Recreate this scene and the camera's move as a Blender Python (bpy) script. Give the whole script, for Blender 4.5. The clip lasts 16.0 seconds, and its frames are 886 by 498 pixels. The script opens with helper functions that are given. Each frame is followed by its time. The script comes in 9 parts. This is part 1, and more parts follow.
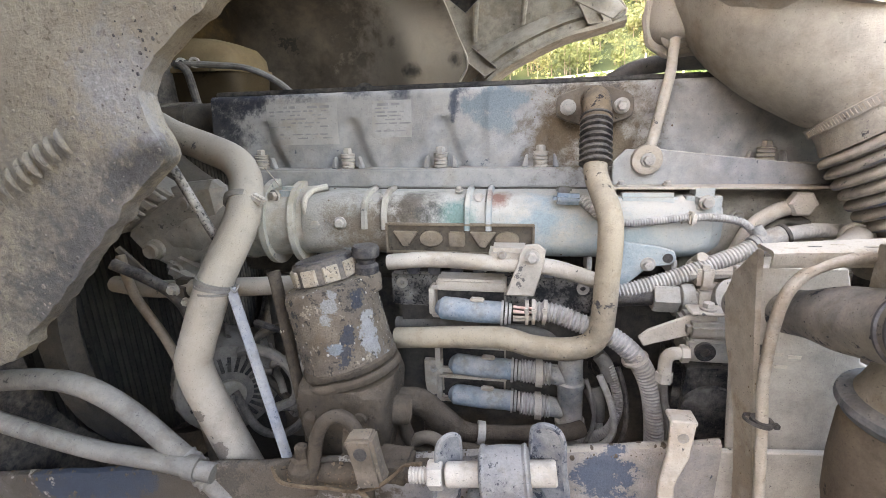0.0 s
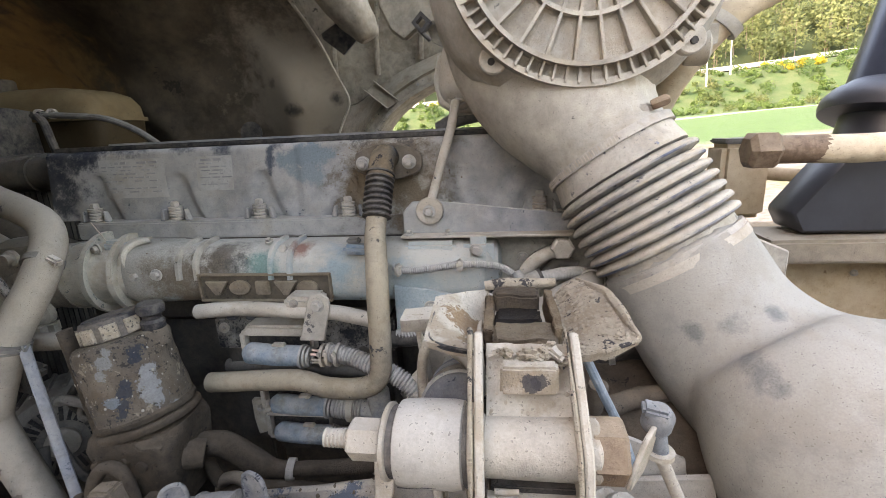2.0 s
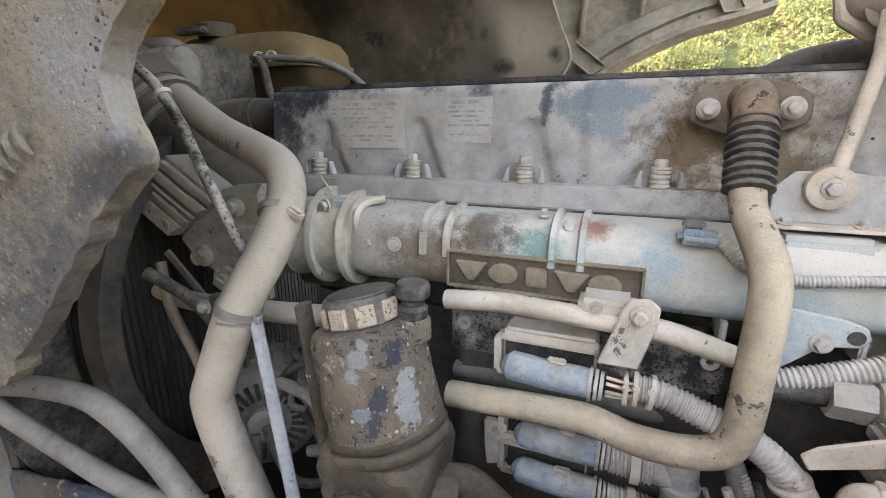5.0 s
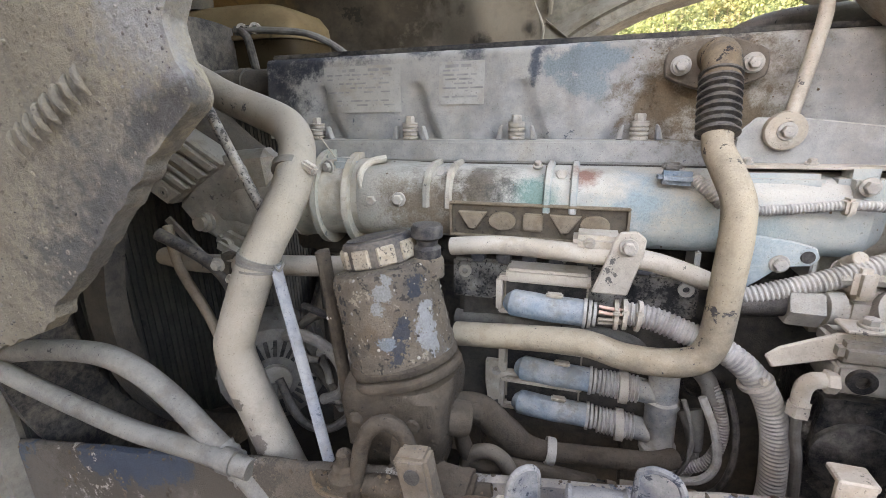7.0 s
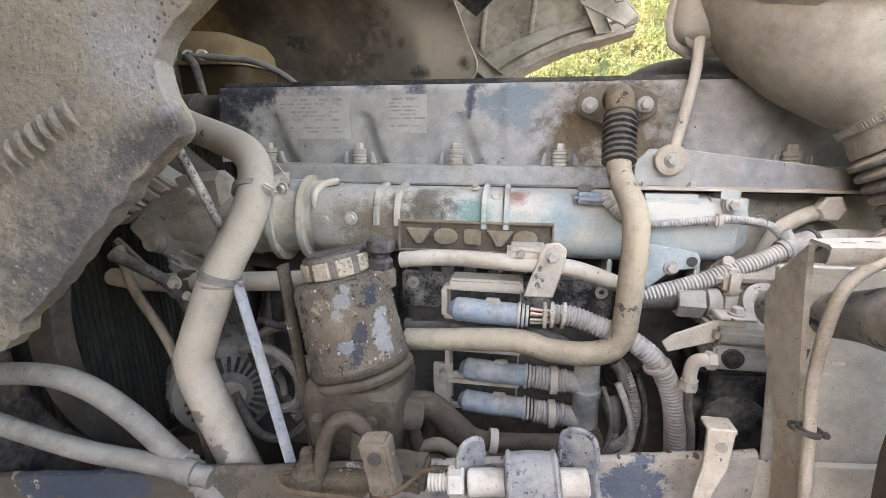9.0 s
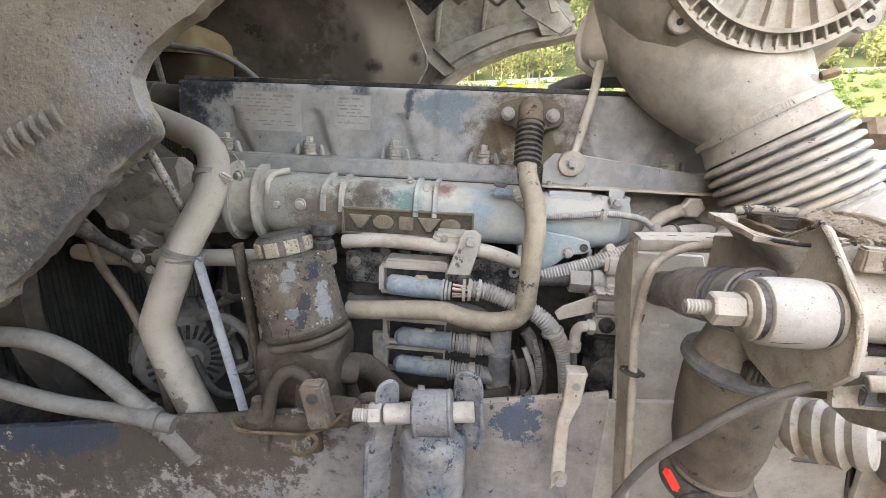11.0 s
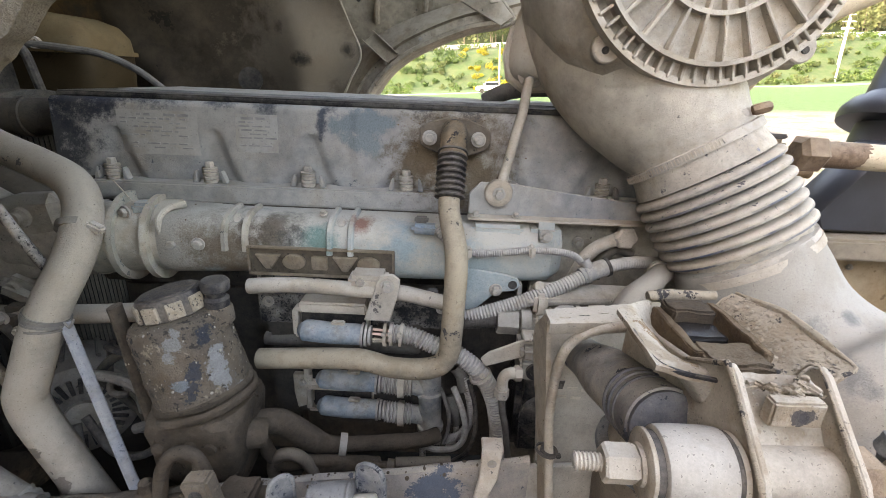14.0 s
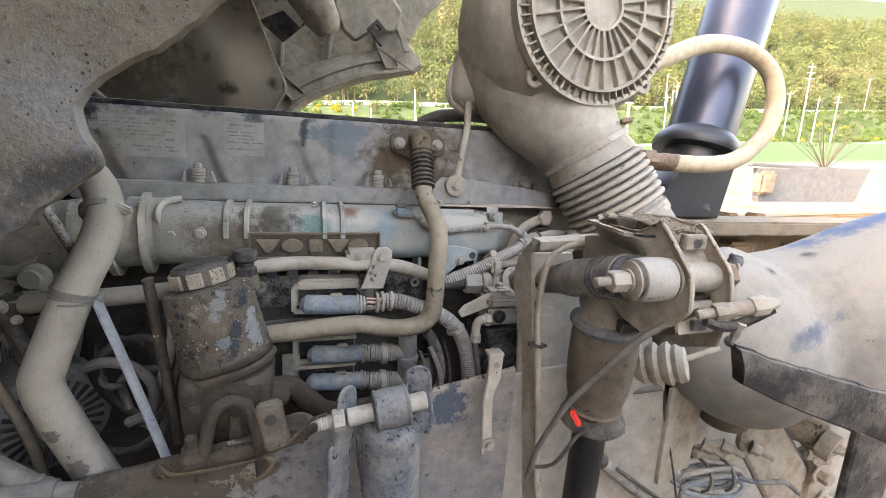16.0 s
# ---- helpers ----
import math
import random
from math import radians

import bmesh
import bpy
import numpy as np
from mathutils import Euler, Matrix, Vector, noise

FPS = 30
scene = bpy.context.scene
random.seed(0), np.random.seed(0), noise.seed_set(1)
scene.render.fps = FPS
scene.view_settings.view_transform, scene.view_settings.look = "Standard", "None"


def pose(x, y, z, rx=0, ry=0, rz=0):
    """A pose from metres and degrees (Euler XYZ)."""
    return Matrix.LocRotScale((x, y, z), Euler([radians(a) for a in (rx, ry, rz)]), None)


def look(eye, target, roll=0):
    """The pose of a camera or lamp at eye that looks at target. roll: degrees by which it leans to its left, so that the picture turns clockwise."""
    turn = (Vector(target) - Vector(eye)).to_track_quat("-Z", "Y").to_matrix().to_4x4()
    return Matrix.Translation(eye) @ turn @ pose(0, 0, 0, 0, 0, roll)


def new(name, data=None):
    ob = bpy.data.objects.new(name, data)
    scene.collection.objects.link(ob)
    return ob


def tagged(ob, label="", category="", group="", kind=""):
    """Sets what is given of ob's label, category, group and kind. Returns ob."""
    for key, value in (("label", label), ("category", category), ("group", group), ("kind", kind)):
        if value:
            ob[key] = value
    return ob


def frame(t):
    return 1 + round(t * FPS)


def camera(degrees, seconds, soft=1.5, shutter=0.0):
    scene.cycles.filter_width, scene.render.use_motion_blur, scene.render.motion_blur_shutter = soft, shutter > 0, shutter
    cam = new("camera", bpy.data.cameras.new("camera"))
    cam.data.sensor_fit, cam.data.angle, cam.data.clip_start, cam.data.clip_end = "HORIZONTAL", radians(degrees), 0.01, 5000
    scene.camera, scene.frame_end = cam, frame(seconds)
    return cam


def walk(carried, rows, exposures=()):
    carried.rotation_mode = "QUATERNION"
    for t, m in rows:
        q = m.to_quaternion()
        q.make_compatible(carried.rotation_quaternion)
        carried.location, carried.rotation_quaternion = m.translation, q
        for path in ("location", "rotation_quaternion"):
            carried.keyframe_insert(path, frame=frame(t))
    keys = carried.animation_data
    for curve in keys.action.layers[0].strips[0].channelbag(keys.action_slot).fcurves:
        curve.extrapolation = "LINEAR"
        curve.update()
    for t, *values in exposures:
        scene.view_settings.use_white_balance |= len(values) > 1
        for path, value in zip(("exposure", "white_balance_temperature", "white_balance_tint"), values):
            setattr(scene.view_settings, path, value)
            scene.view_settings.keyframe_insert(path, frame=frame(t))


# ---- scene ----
cam = camera(89.0, 16.0, 0.5)
METRES, EYE, TILT, LEAN, TURN = 1.6, 1.42, -15.5, 5.25, 10.0
ROWS = [
    (0.0, 0.0, 0.0, 0.0, 0.0, 0.0, -0.0),
    (0.5, 0.0294, -0.0027, 0.0079, -1.09, 0.29, 0.56),
    (1.0, 0.0861, -0.0161, 0.0156, -2.32, 0.59, 1.36),
    (1.5, 0.1466, -0.0321, 0.0234, -3.06, 0.92, 1.97),
    (2.0, 0.1835, -0.0421, 0.0332, -2.84, 1.42, 1.87),
    (2.5, 0.1763, -0.0295, 0.0535, -1.6, 2.17, 0.98),
    (3.0, 0.1336, 0.0129, 0.0717, 1.34, 2.6, -0.69),
    (3.5, 0.0942, 0.0682, 0.0691, 4.94, 2.95, -2.41),
    (4.0, 0.0541, 0.0926, 0.0606, 8.16, 2.67, -3.76),
    (4.5, 0.0301, 0.093, 0.0477, 10.28, 1.51, -4.39),
    (5.0, 0.0087, 0.097, 0.0273, 11.09, -0.15, -4.48),
    (7.5, -0.0184, 0.0475, -0.0109, 4.84, -1.3, -2.05),
    (8.0, -0.0191, 0.0322, -0.0086, 2.67, -0.09, -1.75),
    (8.5, -0.0226, 0.0264, -0.0096, 0.89, 0.76, -1.58),
    (9.0, -0.0195, 0.017, -0.0128, -0.72, 1.44, -1.39),
    (11.5, 0.0338, -0.0747, 0.0044, -6.01, -1.95, -2.58),
    (12.0, 0.0624, -0.056, 0.0358, -6.48, -3.58, -2.34),
    (12.5, 0.066, -0.0377, 0.0443, -7.26, -4.48, -2.34),
    (13.0, 0.0678, -0.0328, 0.0476, -8.06, -5.13, -2.22),
    (13.5, 0.07, -0.0228, 0.0643, -8.48, -5.45, -1.87),
    (14.0, 0.0602, -0.0212, 0.0616, -9.65, -4.32, -1.19),
    (14.5, 0.0285, -0.0385, 0.0445, -13.14, -2.52, 0.12),
    (15.0, -0.0252, -0.0757, 0.0138, -17.46, -0.89, 1.31),
    (15.5, -0.0712, -0.1181, -0.0182, -21.34, 1.12, 1.53),
    (16.0, -0.0944, -0.0917, -0.019, -26.94, 1.99, 2.45),
]
walk(cam, [(t, pose(0, 0, EYE, TILT, LEAN, TURN) @ pose(METRES * x, METRES * y, METRES * z, 90 + pitch, roll, yaw)) for t, x, y, z, yaw, pitch, roll in ROWS], [(0.0, 4.55, 9050, 21.2), (0.5, 4.50, 9050, 21.2), (1.5, 3.82, 9050, 20.2), (2.0, 3.70, 9150, 20.2), (3.0, 3.80, 9150, 20.2), (3.5, 3.95, 9150, 20.2), (4.0, 4.30, 9150, 21.2), (5.0, 4.40, 9150, 21.2), (9.0, 4.60, 9150, 21.2), (11.5, 4.15, 9150, 19.2), (12.0, 4.00, 9150, 19.2), (12.5, 3.80, 9150, 19.2), (14.5, 3.80, 9150, 19.2), (16.0, 3.80, 8950, 19.2)])

# ---- light ----
world = bpy.data.worlds.new("sky")
scene.world = world
world.use_nodes = True
_wn = world.node_tree.nodes
_sky = _wn.new("ShaderNodeTexSky")
_sky.sky_type = "NISHITA"
_sky.sun_disc = False
_sky.sun_elevation = radians(37)
_sky.sun_rotation = radians(248)
_sky.air_density, _sky.dust_density = 1.2, 2.5
_wn["Background"].inputs["Strength"].default_value = 0.15
world.node_tree.links.new(_sky.outputs[0], _wn["Background"].inputs["Color"])
sun_data = bpy.data.lights.new("sun", "SUN")
sun_data.energy, sun_data.angle, sun_data.color = 0.5, radians(3), (1.0, 0.95, 0.87)
sun = new("sun", sun_data)
sun.matrix_basis = look((-10, -4, 8.1), (0, 0, 0))

# ---- the truck's own axes: x along the engine to the rear, y inwards, z up; it stands nose-up on a slight slope ----
TRUCK = pose(0, 0, EYE, 0, 3.7, 0)


# ---- materials ----
def _mat(name):
    m = bpy.data.materials.new(name)
    m.use_nodes = True
    nt = m.node_tree
    b = nt.nodes["Principled BSDF"]
    return m, nt, b


def _math(nt, op, a, b=None, clamp=False):
    n = nt.nodes.new("ShaderNodeMath")
    n.operation, n.use_clamp = op, clamp
    for i, v in enumerate((a, b)):
        if v is None:
            continue
        if isinstance(v, (int, float)):
            n.inputs[i].default_value = v
        else:
            nt.links.new(v, n.inputs[i])
    return n.outputs[0]


def _noise(nt, vec, scale, detail=4.0, rough=0.6):
    n = nt.nodes.new("ShaderNodeTexNoise")
    n.inputs["Scale"].default_value, n.inputs["Detail"].default_value, n.inputs["Roughness"].default_value = scale, detail, rough
    nt.links.new(vec, n.inputs["Vector"])
    return n.outputs["Fac"]


def _ramp(nt, fac, lo, hi):
    n = nt.nodes.new("ShaderNodeMapRange")
    n.inputs["From Min"].default_value, n.inputs["From Max"].default_value = lo, hi
    nt.links.new(fac, n.inputs["Value"])
    return n.outputs[0]


def _mix(nt, fac, a, b):
    n = nt.nodes.new("ShaderNodeMix")
    n.data_type = "RGBA"
    nt.links.new(fac, n.inputs["Factor"])
    for key, v in (("A", a), ("B", b)):
        sock = [s for s in n.inputs if s.name == key and s.type == "RGBA"][0]
        if isinstance(v, tuple):
            sock.default_value = (*v, 1)
        else:
            nt.links.new(v, sock)
    return [s for s in n.outputs if s.type == "RGBA"][0]


DUST = (0.40, 0.345, 0.275)
PALE = (0.40, 0.352, 0.290)


def dusty(name, base, amount=0.6, dust=DUST, rough=0.55, metal=0.0, scale=9.0, bump=0.34, fine=420.0, chips=None, chip_at=0.66, settle_shade=0.32, spread=0.8, stains_and_glow=(), flecks=0.665, grime=0.45, soft=0.0):
    """Paint or metal under a smooth coat of road dust: settled on upward faces, undersides darkened like shade, fine
    grain, crisp scraped flecks.
    """
    m, nt, b = _mat(name)
    tc = nt.nodes.new("ShaderNodeTexCoord")
    info = nt.nodes.new("ShaderNodeObjectInfo")
    off = nt.nodes.new("ShaderNodeVectorMath")
    off.operation = "ADD"
    nt.links.new(tc.outputs["Object"], off.inputs[0])
    nt.links.new(info.outputs["Random"], off.inputs[1])
    vec = off.outputs[0]
    big, mid, grain = _noise(nt, vec, scale, 3, 0.55), _noise(nt, vec, scale * 6, 8, 0.72), _noise(nt, vec, fine, 5, 0.7)
    speck = _noise(nt, vec, min(fine * 1.2, 420), 2, 0.5)
    geo = nt.nodes.new("ShaderNodeNewGeometry")
    sep = nt.nodes.new("ShaderNodeSeparateXYZ")
    nt.links.new(geo.outputs["Normal"], sep.inputs[0])
    f = _math(nt, "ADD", _math(nt, "MULTIPLY", _math(nt, "SUBTRACT", _ramp(nt, big, 0.30, 0.70), 0.5), spread * 0.6), amount)
    f = _math(nt, "ADD", f, _math(nt, "MULTIPLY", _math(nt, "SUBTRACT", _ramp(nt, mid, 0.36, 0.64), 0.5), 0.34))
    f = _math(nt, "ADD", f, _math(nt, "MULTIPLY", _math(nt, "SUBTRACT", grain, 0.5), 0.16))
    # dust settled on tops; undersides get shade put into their colour
    f = _math(nt, "ADD", f, _math(nt, "MULTIPLY", sep.outputs[2], settle_shade), clamp=True)
    dcol = _mix(nt, _ramp(nt, grain, 0.32, 0.68), tuple(c * 0.88 for c in dust), tuple(min(1, c * 1.07) for c in dust))
    bcol = _mix(nt, _ramp(nt, mid, 0.3, 0.7), tuple(c * 0.7 for c in base), tuple(min(1, c * 1.25) for c in base))
    # a browner second coat in patches, sharper at its edges
    soil = _ramp(nt, _noise(nt, vec, scale * 1.7, 7, 0.68), 0.50, 0.60)
    dcol = _mix(nt, _math(nt, "MULTIPLY", soil, grime), dcol, (dust[0] * 0.60, dust[1] * 0.52, dust[2] * 0.43))
    col = _mix(nt, f, bcol, dcol)
    col = _mix(nt, _math(nt, "MULTIPLY", _ramp(nt, speck, 0.655, 0.685), 0.55), col, tuple(c * 0.28 for c in dust))
    # scraped flecks, gathered where the coat is thin
    fl = _math(nt, "ADD", _noise(nt, vec, scale * 9, 6, 0.7), _math(nt, "MULTIPLY", _math(nt, "SUBTRACT", big, 0.5), -0.35))
    col = _mix(nt, _math(nt, "MULTIPLY", _ramp(nt, fl, flecks, flecks + 0.012), 0.85), col, tuple(c * 0.55 for c in base))
    if chips:
        n2 = _noise(nt, vec, scale * 2.6, 9, 0.75)
        cf = _ramp(nt, n2, chip_at - 0.022, chip_at - 0.010)
        col = _mix(nt, _math(nt, "MULTIPLY", cf, 0.9), col, chips)
    # patches of real stain, and on the liner of painted light
    for centre, radius, tint in stains_and_glow:
        dist = nt.nodes.new("ShaderNodeVectorMath")
        dist.operation = "DISTANCE"
        nt.links.new(tc.outputs["Object"], dist.inputs[0])
        dist.inputs[1].default_value = centre
        reach = _math(nt, "ADD", _math(nt, "DIVIDE", dist.outputs["Value"], radius), _math(nt, "MULTIPLY", _math(nt, "SUBTRACT", mid, 0.5), 3.4))
        reach = _math(nt, "ADD", reach, _math(nt, "MULTIPLY", _math(nt, "SUBTRACT", grain, 0.5), 0.9))
        col = _mix(nt, _math(nt, "MULTIPLY", _ramp(nt, reach, 1.0 + 0.5 * soft, 0.86 - 0.5 * soft), 0.85), col, _mix(nt, _ramp(nt, grain, 0.3, 0.7), tuple(c * 0.6 for c in tint), tint))
    nt.links.new(col, b.inputs["Base Color"])
    b.inputs["Specular IOR Level"].default_value = 0.2
    r = nt.nodes.new("ShaderNodeMapRange")
    r.inputs["To Min"].default_value, r.inputs["To Max"].default_value = rough, 0.92
    nt.links.new(f, r.inputs["Value"])
    nt.links.new(r.outputs[0], b.inputs["Roughness"])
    if metal:
        nt.links.new(_math(nt, "MULTIPLY", _math(nt, "SUBTRACT", 1.0, f, True), metal), b.inputs["Metallic"])
    bp = nt.nodes.new("ShaderNodeBump")
    bp.inputs["Strength"].default_value, bp.inputs["Distance"].default_value = bump, 0.006
    nt.links.new(_math(nt, "ADD", _math(nt, "MULTIPLY", mid, 0.7), _math(nt, "MULTIPLY", grain, 0.6)), bp.inputs["Height"])
    nt.links.new(bp.outputs[0], b.inputs["Normal"])
    return m


def streak(p, q, n, r, tint):
    """A row of smudges from p to q, wider in the middle."""
    return [(tuple(a + (b - a) * k / (n - 1) for a, b in zip(p, q)), r * (0.6 + 0.8 * math.sin(math.pi * (k + 0.5) / n)), tint) for k in range(n)]


def plain(name, color, rough=0.5, metal=0.0, scale=20.0, vary=0.25, bump=0.1):
    m, nt, b = _mat(name)
    tc = nt.nodes.new("ShaderNodeTexCoord")
    n = _noise(nt, tc.outputs["Object"], scale, 6)
    nt.links.new(_mix(nt, _ramp(nt, n, 0.25, 0.75), tuple(c * (1 - vary) for c in color), tuple(min(1, c * (1 + vary)) for c in color)), b.inputs["Base Color"])
    b.inputs["Roughness"].default_value, b.inputs["Metallic"].default_value = rough, metal
    bp = nt.nodes.new("ShaderNodeBump")
    bp.inputs["Strength"].default_value, bp.inputs["Distance"].default_value = bump, 0.003
    nt.links.new(_noise(nt, tc.outputs["Object"], scale * 8, 4), bp.inputs["Height"])
    nt.links.new(bp.outputs[0], b.inputs["Normal"])
    return m


M_COVER = dusty("dusty grey-blue painted cover", (0.115, 0.135, 0.16), 0.66, (0.335, 0.312, 0.275), scale=5, chips=(0.04, 0.045, 0.058), chip_at=0.715, soft=0.6, flecks=0.68, stains_and_glow=[((0.107, -0.17, 0.112), 0.085, (0.145, 0.103, 0.064)), ((0.05, -0.17, 0.075), 0.045, (0.15, 0.108, 0.068)), ((0.14, -0.17, 0.055), 0.055, (0.17, 0.125, 0.08)), ((-0.60, -0.16, 0.10), 0.075, (0.022, 0.025, 0.034)), ((-0.55, -0.15, 0.17), 0.055, (0.022, 0.025, 0.034)), ((-0.50, -0.15, 0.175), 0.04, (0.03, 0.033, 0.045)), ((-0.42, -0.14, 0.175), 0.03, (0.04, 0.045, 0.06)), ((-0.36, -0.14, 0.178), 0.02, (0.04, 0.045, 0.06)), ((-0.10, -0.14, 0.176), 0.025, (0.04, 0.045, 0.06)), ((-0.30, -0.14, 0.178), 0.03, (0.06, 0.065, 0.08)), ((-0.23, -0.14, 0.178), 0.032, (0.045, 0.05, 0.06)), ((-0.03, -0.14, 0.178), 0.03, (0.05, 0.055, 0.065)), ((0.05, -0.14, 0.178), 0.028, (0.05, 0.055, 0.065)), ((0.13, -0.14, 0.175), 0.028, (0.05, 0.055, 0.065)), ((0.38, -0.14, 0.172), 0.03, (0.05, 0.055, 0.065))] + streak((-0.10, -0.168, 0.140), (-0.005, -0.168, 0.145), 10, 0.017, (0.175, 0.21, 0.22)) + streak((-0.085, -0.172, 0.115), (-0.03, -0.172, 0.105), 6, 0.013, (0.19, 0.22, 0.225)) + streak((-0.121, -0.165, 0.166), (-0.126, -0.169, 0.112), 9, 0.0062, (0.06, 0.072, 0.09)))
M_GREEN = dusty("dusty pale teal engine paint", (0.17, 0.27, 0.31), 0.66, (0.375, 0.35, 0.302), scale=5, spread=0.8, soft=0.9, flecks=0.76, grime=0.3, stains_and_glow=[((-0.30, -0.05, 0.08), 0.075, (0.37, 0.335, 0.285)), ((-0.28, -0.06, 0.03), 0.06, (0.36, 0.325, 0.275)), ((-0.215, -0.055, 0.070), 0.052, (0.160, 0.122, 0.085)), ((-0.200, -0.06, 0.030), 0.050, (0.150, 0.112, 0.076)), ((-0.13, -0.05, 0.10), 0.045, (0.110, 0.086, 0.063)), ((-0.055, -0.05, 0.090), 0.024, (0.10, 0.20, 0.175)), ((-0.14, -0.06, 0.105), 0.020, (0.075, 0.058, 0.040)), ((-0.10, -0.06, 0.098), 0.018, (0.05, 0.055, 0.05)), ((0.01, -0.03, 0.115), 0.016, (0.22, 0.09, 0.06)), ((0.08, -0.05, 0.085), 0.036, (0.23, 0.30, 0.32)), ((0.19, -0.05, 0.05), 0.040, (0.27, 0.325, 0.33))])
M_PIPE = dusty("beige dusted pipe", (0.10, 0.10, 0.10), 0.93, PALE, scale=7, chips=(0.09, 0.085, 0.08), chip_at=0.70)
M_OILPIPE = dusty("dusty brown oil pipe", (0.05, 0.048, 0.048), 0.84, (0.315, 0.258, 0.185), scale=8, chips=(0.035, 0.035, 0.04), chip_at=0.645)
M_ELBOW = dusty("oily brown casting with black paint", (0.02, 0.02, 0.022), 0.55, (0.20, 0.15, 0.098), scale=16, spread=1.4, settle_shade=0.05, chips=(0.015, 0.015, 0.018), chip_at=0.58)
M_SLEEVE = dusty("brown dusty spring sleeve", (0.05, 0.042, 0.037), 0.55, (0.20, 0.160, 0.118), scale=7, chips=(0.10, 0.085, 0.07), chip_at=0.66)
M_ARM = dusty("scraped blue-black arm paint", (0.030, 0.040, 0.060), 0.32, (0.24, 0.228, 0.205), scale=10, settle_shade=0.16, chips=(0.02, 0.022, 0.03), chip_at=0.62)
M_CROSSARM = dusty("dusted cross arm with blue-black scrapes", (0.035, 0.046, 0.070), 0.60, (0.265, 0.245, 0.212), scale=12, spread=1.8, settle_shade=0.22, chips=(0.022, 0.028, 0.042), chip_at=0.60)
# lighter copy of the plate's brown: the relief's light is in the colour
M_RELIEFLIT = dusty("dusty raised relief with painted light", (0.09, 0.072, 0.055), 0.6, (0.215, 0.172, 0.122), scale=14, settle_shade=0.4)
M_WEB = dusty("pale dusty web plate", (0.10, 0.10, 0.10), 0.80, (0.365, 0.330, 0.280), scale=5, grime=0.3, flecks=0.70)
M_HOUSING = dusty("dusty beige housing casting", (0.09, 0.09, 0.088), 0.72, (0.36, 0.325, 0.27), scale=8, bump=0.5, chips=(0.06, 0.058, 0.055), chip_at=0.69)
M_RUBBER = dusty("dusty black rubber", (0.018, 0.018, 0.020), 0.22, (0.20, 0.175, 0.145), scale=14, settle_shade=0.18)
M_HOSE = dusty("grey dusty hose", (0.05, 0.05, 0.052), 0.66, (0.170, 0.156, 0.136), scale=10)
M_CASTGREY = dusty("grey dusty aluminium casting", (0.10, 0.10, 0.10), 0.78, (0.280, 0.258, 0.222), scale=9, bump=0.4)
M_FILTER = dusty("caked rusty filter paint", (0.055, 0.049, 0.045), 0.62, (0.165, 0.132, 0.096), scale=11, flecks=0.585, bump=1.0, spread=1.6, chips=(0.26, 0.215, 0.16), chip_at=0.625, stains_and_glow=streak((0.050, -0.077, 0.222), (0.046, -0.074, 0.278), 4, 0.0120, (0.31, 0.31, 0.30)) + streak((0.020, -0.103, 0.212), (0.030, -0.097, 0.272), 5, 0.0085, (0.045, 0.052, 0.066)) + streak((0.002, -0.103, 0.285), (0.012, -0.10, 0.318), 3, 0.0085, (0.26, 0.26, 0.25)) + streak((-0.04, -0.095, 0.275), (-0.046, -0.09, 0.300), 3, 0.006, (0.03, 0.03, 0.035)) + streak((0.04, -0.08, 0.300), (0.048, -0.075, 0.318), 3, 0.009, (0.035, 0.042, 0.055)) + [((0.012, -0.105, 0.245), 0.009, (0.20, 0.225, 0.245)), ((0.060, -0.06, 0.212), 0.012, (0.30, 0.30, 0.29))])
M_CAKED = dusty("caked brown mud on cast iron", (0.032, 0.026, 0.021), 0.5, (0.120, 0.092, 0.066), scale=12, bump=0.9, rough=0.8)
# darker copy of the same brown: shade round the relief is in the colour
M_PLATESHADE = dusty("dust-brown casting with painted shade", (0.05, 0.042, 0.033), 0.45, (0.125, 0.098, 0.070), scale=14, settle_shade=0.3)
M_NECK = dusty("pale beige dusted casting", (0.18, 0.21, 0.205), 0.82, (0.41, 0.365, 0.30), scale=9, chips=(0.16, 0.21, 0.21), chip_at=0.70)
M_RAIL = dusty("muddy blue-grey frame steel", (0.07, 0.085, 0.115), 0.56, (0.315, 0.275, 0.225), scale=6, bump=0.6, chips=(0.05, 0.055, 0.07), chip_at=0.655, stains_and_glow=[((-0.12, -0.03, 0.30), 0.13, (0.135, 0.108, 0.082)), ((-0.02, -0.04, 0.34), 0.10, (0.135, 0.108, 0.082)), ((-0.15, 0.02, 0.30), 0.16, (0.095, 0.076, 0.058)), ((-0.40, 0.02, 0.28), 0.24, (0.080, 0.066, 0.052)), ((-0.75, 0.02, 0.22), 0.30, (0.075, 0.062, 0.050)), ((0.30, 0.015, 0.345), 0.035, (0.06, 0.085, 0.12)), ((-0.28, -0.03, 0.28), 0.12, (0.075, 0.062, 0.050)), ((-0.45, -0.03, 0.25), 0.16, (0.075, 0.062, 0.050)), ((0.20, -0.03, 0.365), 0.045, (0.06, 0.085, 0.12)), ((0.25, -0.03, 0.36), 0.035, (0.12, 0.155, 0.20)), ((-0.72, -0.03, 0.22), 0.07, (0.05, 0.065, 0.085)), ((-0.60, -0.03, 0.24), 0.04, (0.035, 0.042, 0.055))] + streak((-0.53, 0.02, 0.215), (-0.34, 0.02, 0.252), 7, 0.030, (0.040, 0.052, 0.072)))
